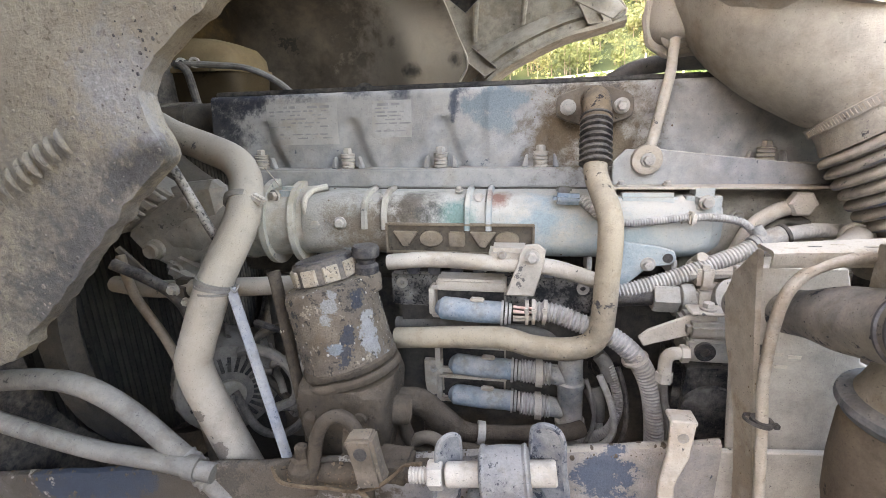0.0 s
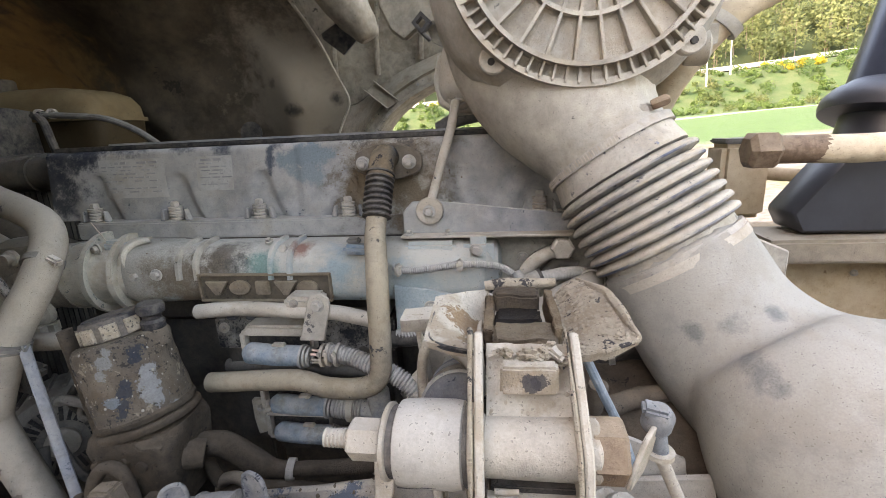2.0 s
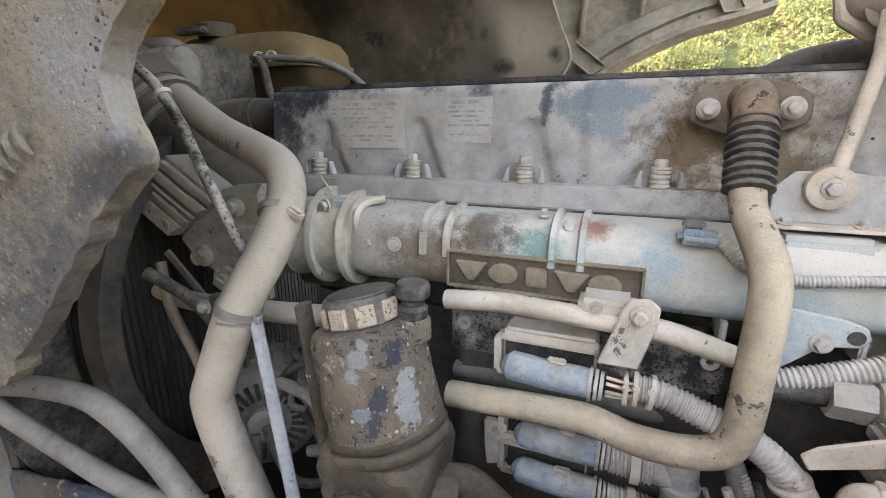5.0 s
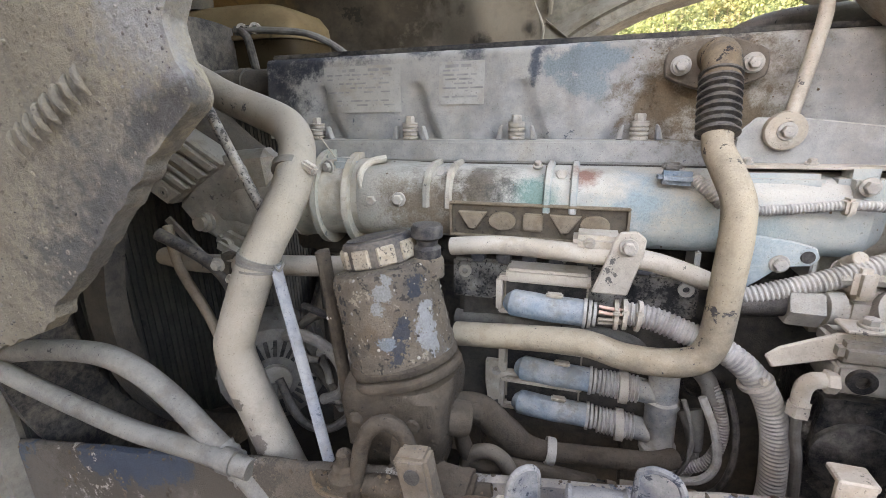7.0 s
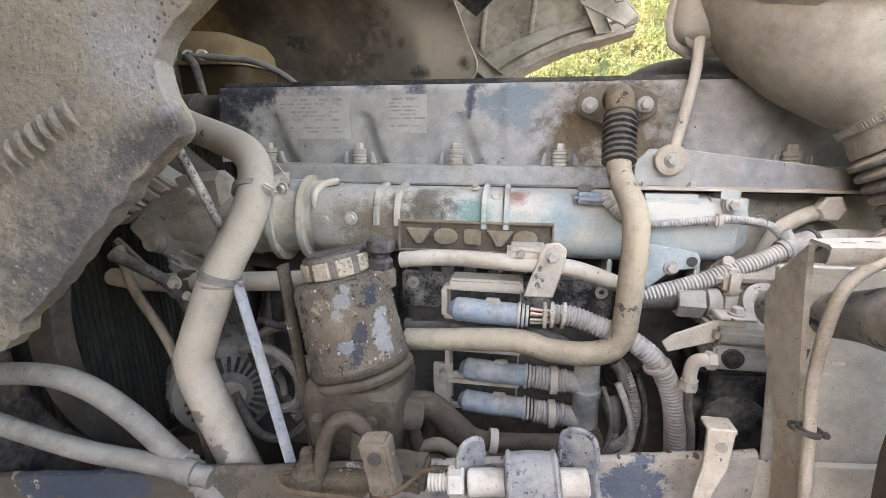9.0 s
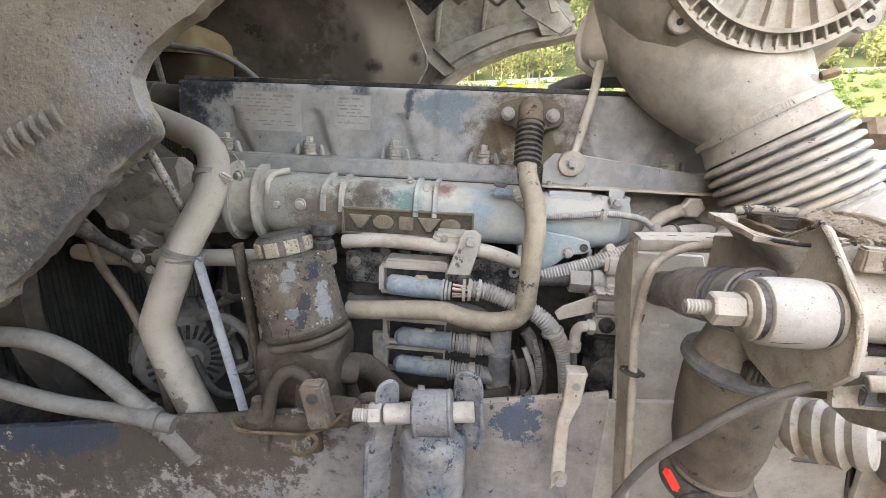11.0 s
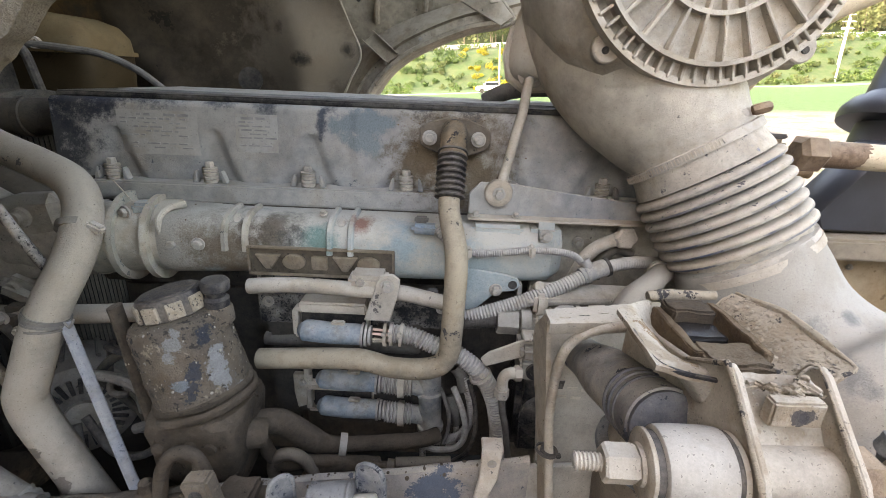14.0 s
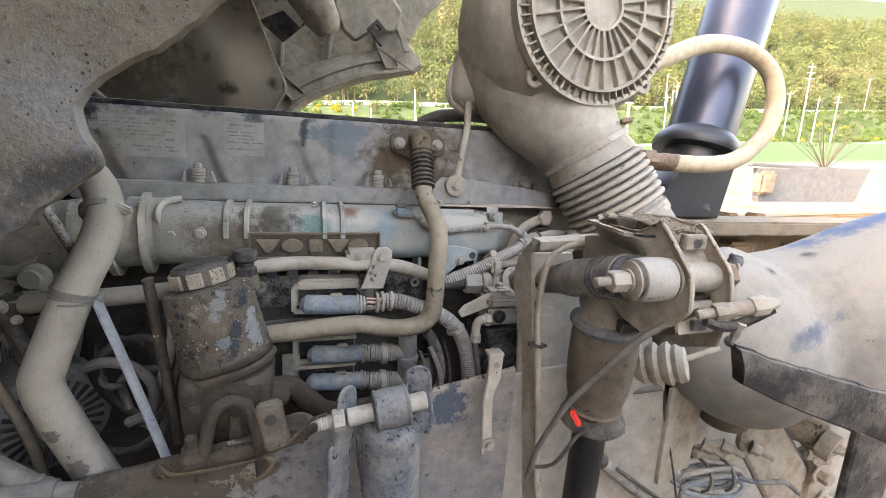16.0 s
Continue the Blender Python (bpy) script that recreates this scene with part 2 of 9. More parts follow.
M_SHACKLE = dusty("worn blue-grey shackle paint", (0.045, 0.062, 0.085), 0.46, (0.27, 0.255, 0.23), scale=16, bump=0.4, spread=1.4, chips=(0.022, 0.027, 0.038), chip_at=0.60, flecks=0.62)
M_BUSHGREY = dusty("worn grey rubber bush", (0.05, 0.055, 0.065), 0.55, (0.22, 0.21, 0.195), scale=22, flecks=0.60, bump=0.4)
M_AIRLINE = dusty("faded blue nylon line", (0.10, 0.155, 0.205), 0.46, (0.27, 0.275, 0.27), scale=26, spread=1.4)
M_CAP = dusty("dark screw-cap plastic", (0.022, 0.023, 0.028), 0.30, (0.22, 0.18, 0.135), scale=20, settle_shade=0.0, bump=0.4)
M_TEE = dusty("dusty grey junction plastic", (0.10, 0.125, 0.15), 0.74, (0.31, 0.285, 0.245), scale=18, spread=1.2)
M_STEEL = dusty("dusted steel", (0.25, 0.25, 0.25), 0.70, (0.38, 0.34, 0.285), rough=0.4, metal=0.6, scale=16)
M_MOUNT = dusty("pale dusty steel bracket", (0.13, 0.12, 0.11), 0.84, (0.37, 0.326, 0.266), scale=11, bump=0.35, grime=0.6, flecks=0.73, chips=(0.13, 0.11, 0.088), chip_at=0.70)
M_BLUE = dusty("dusty blue connector plastic", (0.085, 0.150, 0.205), 0.50, (0.30, 0.295, 0.275), scale=18, grime=0.7, spread=1.2)
M_COOL = dusty("brown-grey dusted coolant pipe", (0.06, 0.058, 0.056), 0.93, (0.255, 0.222, 0.180), scale=7, grime=0.15, flecks=0.70, chips=(0.10, 0.085, 0.07), chip_at=0.70, stains_and_glow=streak((-0.13, 0.090, 0.585), (-0.05, 0.075, 0.567), 5, 0.008, (0.045, 0.045, 0.052)) + [((-0.015, -0.06, 0.20), 0.012, (0.10, 0.085, 0.07)), ((0.01, -0.065, 0.14), 0.014, (0.11, 0.09, 0.075)), ((0.03, -0.065, 0.09), 0.012, (0.10, 0.085, 0.07)), ((-0.19, 0.10, 0.57), 0.02, (0.09, 0.08, 0.075))])
M_SOOT = dusty("sooty dark rubber and plastic", (0.02, 0.019, 0.018), 0.42, (0.105, 0.088, 0.068), scale=9)
M_DIP = dusty("black tube with grey dust mottling", (0.018, 0.018, 0.02), 0.52, (0.25, 0.235, 0.21), scale=26, spread=2.2, flecks=0.55)
M_ROD = dusty("worn grey-blue rod", (0.13, 0.15, 0.18), 0.5, (0.245, 0.235, 0.22), scale=24, flecks=0.62)
M_CONDUIT = dusty("grey corrugated conduit", (0.13, 0.13, 0.135), 0.60, (0.37, 0.345, 0.305), scale=12, bump=0.1)
M_BLOCK = dusty("dusty dark cast block", (0.025, 0.025, 0.026), 0.36, (0.125, 0.107, 0.086), scale=10, bump=0.6)
M_DARK = dusty("oily black casting", (0.012, 0.012, 0.013), 0.15, (0.16, 0.14, 0.12), scale=11, rough=0.4, bump=0.6)
M_OILY = dusty("oily black casting spattered with dust", (0.010, 0.010, 0.012), 0.16, (0.24, 0.225, 0.20), scale=26, rough=0.32, bump=0.9, spread=1.8, settle_shade=0.25, chips=(0.22, 0.205, 0.18), chip_at=0.665)
M_CORE = dusty("grey dust-filled radiator core", (0.022, 0.022, 0.023), 0.40, (0.085, 0.078, 0.070), scale=5, spread=1.2)
M_PLASTIC = dusty("dusty grey moulded plastic", (0.12, 0.115, 0.11), 0.84, (0.43, 0.39, 0.325), scale=5, flecks=0.71, grime=0.55, chips=(0.16, 0.155, 0.15), chip_at=0.72)
M_DUCT = dusty("dusty grey air duct plastic", (0.13, 0.135, 0.14), 0.80, (0.285, 0.266, 0.232), scale=4, spread=0.9, grime=0.28, flecks=0.70, soft=0.9, chips=(0.13, 0.135, 0.145), chip_at=0.69, stains_and_glow=streak((-0.20, -0.135, 0.275), (-0.10, -0.128, 0.32), 7, 0.012, (0.175, 0.188, 0.205)) + streak((-0.19, -0.134, 0.287), (-0.15, -0.13, 0.299), 4, 0.008, (0.13, 0.15, 0.18)) + streak((-0.29, 0.03, 0.363), (-0.285, -0.03, 0.357), 4, 0.010, (0.175, 0.172, 0.165)) + streak((-0.24, 0.07, 0.391), (-0.32, 0.08, 0.362), 3, 0.010, (0.17, 0.168, 0.16)) + streak((-0.02, 0.02, 0.425), (0.32, -0.10, 0.53), 7, 0.036, (0.085, 0.14, 0.25)) + [((-0.174, -0.049, 0.379), 0.009, (0.08, 0.085, 0.09)), ((-0.059, -0.027, 0.404), 0.010, (0.08, 0.085, 0.09))])
M_BELLOWS = dusty("dusted rubber bellows", (0.05, 0.055, 0.075), 0.80, (0.40, 0.355, 0.29), scale=9, settle_shade=0.35, grime=0.35, chips=(0.15, 0.155, 0.185), chip_at=0.655)
M_CREST = dusty("rubbed blue-black rubber crest", (0.060, 0.072, 0.105), 0.60, (0.36, 0.325, 0.27), scale=13, spread=2.6, settle_shade=0.15, flecks=0.66)
M_FENDER = dusty("mud-spattered grey panel", (0.088, 0.078, 0.064), 0.86, (0.165, 0.143, 0.110), scale=7, bump=1.0, fine=150, spread=0.6, grime=0.22, flecks=0.735, soft=0.9, chips=(0.075, 0.072, 0.068), chip_at=0.745, stains_and_glow=streak((0.285, -0.002, 0.320), (0.215, -0.002, 0.275), 7, 0.012, (0.045, 0.042, 0.040)) + streak((0.20, -0.002, 0.262), (0.10, -0.002, 0.165), 7, 0.009, (0.055, 0.050, 0.046)) + [((0.20, -0.01, 0.20), 0.10, (0.085, 0.082, 0.080)), ((0.12, -0.01, 0.13), 0.07, (0.070, 0.068, 0.066)), ((0.245, -0.01, 0.36), 0.04, (0.21, 0.205, 0.20))])
# ochre and tan patches put light into the colour; black ones are smudges
M_LINER = dusty("sooty brown liner with painted glow", (0.030, 0.023, 0.017), 0.56, (0.135, 0.105, 0.076), scale=2.4, bump=0.5, rough=0.85, spread=1.5, flecks=0.72, grime=0.6, chips=(0.024, 0.020, 0.016), chip_at=0.665, soft=0.8, stains_and_glow=[((-0.45, -0.05, 0.45), 0.18, (0.24, 0.16, 0.075)), ((-0.70, 0.0, 0.46), 0.26, (0.26, 0.172, 0.075)), ((-0.95, 0.0, 0.46), 0.30, (0.26, 0.172, 0.075)), ((-0.68, -0.02, 0.30), 0.14, (0.16, 0.10, 0.045)), ((0.42, -0.03, 0.28), 0.20, (0.24, 0.20, 0.155)), ((0.36, -0.06, 0.40), 0.16, (0.22, 0.18, 0.14)), ((0.30, -0.05, 0.20), 0.13, (0.20, 0.16, 0.12)), ((0.475, 0.0, 0.279), 0.020, (0.02, 0.018, 0.016)), ((0.35, -0.05, 0.247), 0.022, (0.02, 0.018, 0.016)), ((0.30, -0.05, 0.33), 0.018, (0.02, 0.018, 0.016))])
M_ARCH = dusty("dusty dark plastic arch", (0.07, 0.063, 0.053), 0.68, (0.39, 0.338, 0.268), scale=6, chips=(0.04, 0.037, 0.034), chip_at=0.70)
# lower tank half: the same plastic with its shade put into the colour
M_TANKSHADE = dusty("yellowed tank plastic darkened by painted shade", (0.036, 0.022, 0.009), 0.4, (0.036, 0.026, 0.015), scale=4, rough=0.5, bump=0.15)
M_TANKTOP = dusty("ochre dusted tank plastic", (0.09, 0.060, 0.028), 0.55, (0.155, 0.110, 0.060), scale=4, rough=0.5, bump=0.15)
# for the added panels that darken the space under the engine
M_CLOSURE = dusty("dark closing panel", (0.010, 0.010, 0.012), 0.1, (0.05, 0.045, 0.04), scale=8)
M_GUARD = dusty("scuffed black mudguard plastic", (0.020, 0.020, 0.022), 0.31, (0.20, 0.175, 0.145), scale=15, bump=0.6, spread=1.7, settle_shade=0.35, flecks=0.60)
M_BLACK = plain("black stack paint", (0.022, 0.023, 0.028), 0.42, 0.0, 9, 0.4)
M_RIM = dusty("blue-grey worn rim", (0.040, 0.060, 0.085), 0.42, (0.24, 0.235, 0.22), scale=18, flecks=0.62)
M_EXH = plain("dark blue-grey exhaust metal", (0.055, 0.065, 0.095), 0.34, 0.5, 5, 0.35)
M_TANHOSE = dusty("tan rubber hose", (0.40, 0.32, 0.22), 0.5, (0.50, 0.42, 0.31), scale=9)
M_BRASS = dusty("brown brass fitting", (0.14, 0.09, 0.06), 0.25, (0.30, 0.23, 0.16), scale=14, metal=0.3)
M_RED = plain("red plastic tag", (0.75, 0.03, 0.02), 0.45)
M_RUST = dusty("rusty truck chassis", (0.20, 0.10, 0.045), 0.5, (0.27, 0.205, 0.135), scale=7)
# sunlight on the chassis web and box is put into this lighter ochre
M_SUNLITOCHRE = dusty("ochre paint lightened by painted sunlight", (0.30, 0.20, 0.11), 0.62, (0.44, 0.355, 0.25), scale=5, spread=1.2, chips=(0.12, 0.075, 0.04), chip_at=0.66)
M_TRAY = dusty("grey galvanised tray", (0.12, 0.13, 0.14), 0.5, (0.19, 0.185, 0.175), scale=4)
M_DECK = dusty("muddy brown deck steel", (0.10, 0.08, 0.06), 0.7, (0.225, 0.190, 0.145), scale=6, chips=(0.07, 0.05, 0.035), chip_at=0.64)
M_CAKEDPALE = dusty("pale dried mud over black paint", (0.05, 0.048, 0.05), 0.82, (0.345, 0.285, 0.212), scale=16, bump=0.9, chips=(0.022, 0.022, 0.026), chip_at=0.605)
M_WING = dusty("pale worn paint with rust at the pocket", (0.10, 0.075, 0.055), 0.80, (0.37, 0.325, 0.262), scale=14, bump=0.5, grime=0.7, chips=(0.08, 0.065, 0.055), chip_at=0.655, stains_and_glow=[((-0.028, 0.05, 0.16), 0.024, (0.20, 0.115, 0.055)), ((-0.03, 0.01, 0.16), 0.012, (0.24, 0.16, 0.09)), ((0.0060, -0.046, 0.1600), 0.0055, (0.045, 0.043, 0.048)), ((0.0115, -0.046, 0.1610), 0.0050, (0.05, 0.047, 0.05))])
M_CAPGRIP = dusty("worn beige cap grip", (0.03, 0.032, 0.04), 0.86, (0.30, 0.25, 0.185), scale=30, flecks=0.60, settle_shade=0.05)
M_STOP = dusty("dark brown worn rubber", (0.022, 0.017, 0.013), 0.45, (0.085, 0.062, 0.042), scale=30, bump=0.8, spread=1.4)
M_STOPMUD = dusty("dark brown gritty mud", (0.045, 0.034, 0.025), 0.55, (0.165, 0.125, 0.085), scale=26, bump=1.0, spread=1.2)
M_WETBLACK = plain("oily black rubber", (0.014, 0.012, 0.011), 0.22, 0.0, 60, 0.3, 0.3)
M_BUSH_PALE = dusty("pale dusted rubber bush", (0.20, 0.195, 0.185), 0.90, (0.35, 0.32, 0.275), scale=9, bump=0.15, grime=0.25, flecks=0.74)
M_RUSTMUD = dusty("rusty crumbling mud", (0.065, 0.040, 0.024), 0.5, (0.20, 0.145, 0.092), scale=24, bump=1.0, spread=1.4)
# for the unseen panels that keep sun and sky off the bay
M_SHADEPANEL = plain("dark panel added for shade", (0.055, 0.052, 0.048), 0.8, 0.0, 6, 0.35)
M_PAPER = dusty("dust-covered paper sticker", (0.29, 0.29, 0.28), 0.70, (0.335, 0.315, 0.282), scale=14, settle_shade=0.05, bump=0.05)
M_INK = plain("faded sticker ink", (0.22, 0.215, 0.205), 0.8, 0, 60, 0.3)
M_COPPER = plain("bare copper wires", (0.62, 0.42, 0.33), 0.5, 0.2)


# ---- mesh tools, all in the truck's axes ----
PLACE = {}


def thing(name, loc, label, category, group="", kind=""):
    ob = new(name)
    ob.empty_display_size = 0.05
    PLACE[ob] = Vector(loc)
    ob.matrix_basis = TRUCK @ Matrix.Translation(loc)
    return tagged(ob, label, category, group, kind)


def finish(bm, smooth=35):
    bmesh.ops.recalc_face_normals(bm, faces=bm.faces)
    for f in bm.faces:
        f.smooth = True
    for e in bm.edges:
        if len(e.link_faces) == 2 and e.calc_face_angle(0) > radians(smooth):
            e.smooth = False


def part(name, bm, material, parent, label="", smooth=35):
    finish(bm, smooth)
    me = bpy.data.meshes.new(name)
    o = PLACE[parent]
    bmesh.ops.translate(bm, vec=-o, verts=bm.verts)
    bm.to_mesh(me)
    bm.free()
    me.materials.append(material)
    ob = new(name, me)
    ob.parent = parent
    PLACE[ob] = o
    return tagged(ob, label)


def solo(name, bm, material, label, category, group="", kind="", smooth=35):
    """A thing of one mesh, with its origin at its base."""
    finish(bm, smooth)
    co = [v.co for v in bm.verts]
    lo = Vector([min(c[i] for c in co) for i in range(3)])
    hi = Vector([max(c[i] for c in co) for i in range(3)])
    o = Vector(((lo.x + hi.x) / 2, (lo.y + hi.y) / 2, lo.z))
    bmesh.ops.translate(bm, vec=-o, verts=bm.verts)
    me = bpy.data.meshes.new(name)
    bm.to_mesh(me)
    bm.free()
    me.materials.append(material)
    ob = new(name, me)
    PLACE[ob] = o
    ob.matrix_basis = TRUCK @ Matrix.Translation(o)
    return tagged(ob, label, category, group, kind)


def shared(name, bm, material, smooth=35):
    finish(bm, smooth)
    me = bpy.data.meshes.new(name)
    bm.to_mesh(me)
    bm.free()
    me.materials.append(material)
    return me


def put(name, me, parent, m, label=""):
    ob = new(name, me)
    ob.parent = parent
    ob.matrix_basis = Matrix.Translation(-PLACE[parent]) @ m
    PLACE[ob] = PLACE[parent]
    return tagged(ob, label)


def frame_of(d, up=(0, 0, 1)):
    """Two axes square to the direction d."""
    d = Vector(d).normalized()
    u = d.cross(Vector(up))
    if u.length < 1e-3:
        u = d.cross(Vector((1, 0, 0)))
    u.normalize()
    return u, u.cross(d).normalized()


def aim(p, d):
    """A pose at p whose z axis points along d."""
    return Matrix.Translation(p) @ Vector(d).to_track_quat("Z", "Y").to_matrix().to_4x4()


def rings(bm, loops, caps=True, close=True):
    vs = [[bm.verts.new(p) for p in loop] for loop in loops]
    n = len(vs[0])
    for a, b in zip(vs, vs[1:]):
        for i in range(n if close else n - 1):
            j = (i + 1) % n
            bm.faces.new((a[i], a[j], b[j], b[i]))
    if caps and close:
        bm.faces.new(vs[0][::-1])
        bm.faces.new(vs[-1])
    return bm


def spline(pts, n=6):
    """Points on a smooth curve through pts."""
    ps = [Vector(p) for p in pts]
    if len(ps) < 3:
        return [ps[0].lerp(ps[1], i / n) for i in range(n + 1)]
    out = []
    for i in range(len(ps) - 1):
        p0, p1, p2, p3 = ps[max(i - 1, 0)], ps[i], ps[i + 1], ps[min(i + 2, len(ps) - 1)]
        for k in range(n):
            t = k / n
            out.append(0.5 * ((2 * p1) + (p2 - p0) * t + (2 * p0 - 5 * p1 + 4 * p2 - p3) * t * t + (3 * p1 - p0 - 3 * p2 + p3) * t ** 3))
    out.append(ps[-1])
    return out


def evenly(path, step):
    """The path in steps of even length."""
    out, rest = [path[0]], step
    for a, b in zip(path, path[1:]):
        d = (b - a).length
        while d >= rest:
            a = a.lerp(b, rest / d)
            out.append(a)
            d -= rest
            rest = step
        rest -= d
    return out


def sweep(bm, path, radius, seg=14, flat=1.0, lump=0.0):
    """A tube along path; radius is a number or a function of 0..1."""
    loops, u = [], None
    for i, p in enumerate(path):
        d = (path[min(i + 1, len(path) - 1)] - path[max(i - 1, 0)]).normalized()
        if u is None:
            u, _ = frame_of(d)
        u = (u - d * u.dot(d)).normalized()
        v = d.cross(u)
        r = radius(i / (len(path) - 1)) if callable(radius) else radius
        loop = []
        for k in range(seg):
            a = 2 * math.pi * k / seg
            q = p + (u * math.cos(a) + v * math.sin(a) * flat) * r
            if lump:
                q += (q - p).normalized() * noise.noise(q * 25) * lump
            loop.append(q)
        loops.append(loop)
    return rings(bm, loops)


def tube(pts, radius, seg=14, n=6, flat=1.0, lump=0.0):
    return sweep(bmesh.new(), spline(pts, n), radius, seg, flat, lump)


def corrugated(pts, radius, pitch=0.005, depth=0.12, seg=14, n=8):
    """A hose with ring-shaped ridges."""
    path = evenly(spline(pts, n), pitch / 4)
    bm = bmesh.new()
    loops, u = [], None
    for i, p in enumerate(path):
        d = (path[min(i + 1, len(path) - 1)] - path[max(i - 1, 0)]).normalized()
        if u is None:
            u, _ = frame_of(d)
        u = (u - d * u.dot(d)).normalized()
        v = d.cross(u)
        r = radius * (1, 1, 1 - depth, 1 - depth)[i % 4]
        loops.append([p + (u * math.cos(2 * math.pi * k / seg) + v * math.sin(2 * math.pi * k / seg)) * r for k in range(seg)])
    return rings(bm, loops)


def lathe(profile, m=None, seg=24, bm=None):
    """A turned body: rows of radius, height about z, laid at m."""
    bm = bm or bmesh.new()
    m = m or Matrix()
    loops = [[m @ Vector((max(r, 1e-4) * math.cos(2 * math.pi * k / seg), max(r, 1e-4) * math.sin(2 * math.pi * k / seg), h)) for k in range(seg)] for r, h in profile]
    return rings(bm, loops)


def rod(p0, p1, r, seg=16, bm=None, chamfer=0.15):
    d = Vector(p1) - Vector(p0)
    h, c = d.length, r * chamfer
    return lathe([(r - c, 0), (r, c), (r, h - c), (r - c, h)], aim(p0, d), seg, bm)


def block(c, size, bevel=0.003, m=None, bm=None):
    """A box with rounded edges round c."""
    b2 = bmesh.new()
    bmesh.ops.create_cube(b2, size=1)
    bmesh.ops.scale(b2, vec=size, verts=b2.verts)
    if bevel:
        bmesh.ops.bevel(b2, geom=b2.edges[:], offset=min(bevel, min(size) * 0.45), segments=2, affect="EDGES")
    bmesh.ops.transform(b2, matrix=Matrix.Translation(c) @ (m or Matrix()), verts=b2.verts)
    if bm is None:
        return b2
    me = bpy.data.meshes.new("tmp")
    b2.to_mesh(me)
    b2.free()
    bm.from_mesh(me)
    bpy.data.meshes.remove(me)
    return bm


def slab(outline, origin, u, v, thick, bevel=0.0015, bm=None):
    """A flat plate: outline in the axes u and v from origin, thickened along u x v."""
    u, v = Vector(u).normalized(), Vector(v).normalized()
    w = u.cross(v).normalized()
    b2 = bmesh.new()
    lo = [b2.verts.new(Vector(origin) + u * a + v * b) for a, b in outline]
    hi = [b2.verts.new(Vector(origin) + u * a + v * b + w * thick) for a, b in outline]
    b2.faces.new(lo[::-1])
    b2.faces.new(hi)
    n = len(lo)
    for i in range(n):
        b2.faces.new((lo[i], lo[(i + 1) % n], hi[(i + 1) % n], hi[i]))
    if bevel:
        bmesh.ops.recalc_face_normals(b2, faces=b2.faces)
        bmesh.ops.bevel(b2, geom=b2.edges[:], offset=bevel, segments=1, affect="EDGES")
    if bm is None:
        return b2
    me = bpy.data.meshes.new("tmp")
    b2.to_mesh(me)
    b2.free()
    bm.from_mesh(me)
    bpy.data.meshes.remove(me)
    return bm


def ring_plate(c, d, r_out, r_in, h, seg=20, bm=None):
    """A flat ring (washer) at c, facing d."""
    bm = bm or bmesh.new()
    m = aim(c, d)
    prof = [(r_in, 0), (r_out, 0), (r_out, h), (r_in, h), (r_in, 0)]
    loops = [[m @ Vector((r * math.cos(2 * math.pi * k / seg), r * math.sin(2 * math.pi * k / seg), z)) for k in range(seg)] for r, z in prof]
    return rings(bm, loops, caps=False)


def hexhead(r, h, washer=1.45, seg=6):
    """A hexagon bolt head on its washer, about z from 0."""
    bm = lathe([(r * washer * 0.96, 0), (r * washer, 0.001), (r * washer, 0.0022), (r * washer * 0.96, 0.003)], None, 18)
    lathe([(r, 0.003), (r, 0.003 + h * 0.85), (r * 0.86, 0.003 + h)], None, seg, bm)
    return bm


def springbolt(r, h):
    """A shouldered bolt with stacked rings under a hexagon head."""
    prof = []
    for k in range(4):
        z = h * 0.17 * k
        prof += [(r * 0.82, z), (r, z + h * 0.03), (r, z + h * 0.12), (r * 0.82, z + h * 0.15)]
    bm = lathe(prof, None, 16)
    lathe([(r * 1.02, h * 0.66), (r * 1.02, h * 0.72), (r * 0.7, h * 0.73)], None, 16, bm)
    lathe([(r * 0.62, h * 0.72), (r * 0.62, h * 0.95), (r * 0.52, h)], None, 6, bm)
    return bm


def sheet(rows, thick, d):
    """A bent sheet through rows of points, thickened along d."""
    d = Vector(d)
    top = [list(r) for r in rows]
    bm = bmesh.new()
    low = [[p + d * thick for p in r] for r in top]
    n, k = len(top), len(top[0])
    a = [[bm.verts.new(p) for p in r] for r in top]
    b = [[bm.verts.new(p) for p in r] for r in low]
    for i in range(n - 1):
        for j in range(k - 1):
            bm.faces.new((a[i][j], a[i][j + 1], a[i + 1][j + 1], a[i + 1][j]))
            bm.faces.new((b[i][j], b[i + 1][j], b[i + 1][j + 1], b[i][j + 1]))
    rim = [(i, 0) for i in range(n)] + [(n - 1, j) for j in range(1, k)] + [(i, k - 1) for i in range(n - 2, -1, -1)] + [(0, j) for j in range(k - 2, 0, -1)]
    for (i, j), (p, q) in zip(rim, rim[1:] + rim[:1]):
        bm.faces.new((a[i][j], b[i][j], b[p][q], a[p][q]))
    return bm


def lumpy(centre, size, rough_, cuts=5, bevel=0.25, turn=None):
    """A block whose faces are crumbled by mud."""
    bm = block(centre, size, min(size) * bevel, turn)
    bmesh.ops.subdivide_edges(bm, edges=bm.edges[:], cuts=cuts, use_grid_fill=True)
    for v in bm.verts:
        q = v.co.copy()
        for f_, a_ in ((60, 1.0), (170, 0.5), (400, 0.28)):
            v.co += Vector((noise.noise(q * f_), noise.noise(q * f_ + Vector((5, 0, 0))), noise.noise(q * f_ + Vector((0, 9, 0))))) * rough_ * a_
    return bm


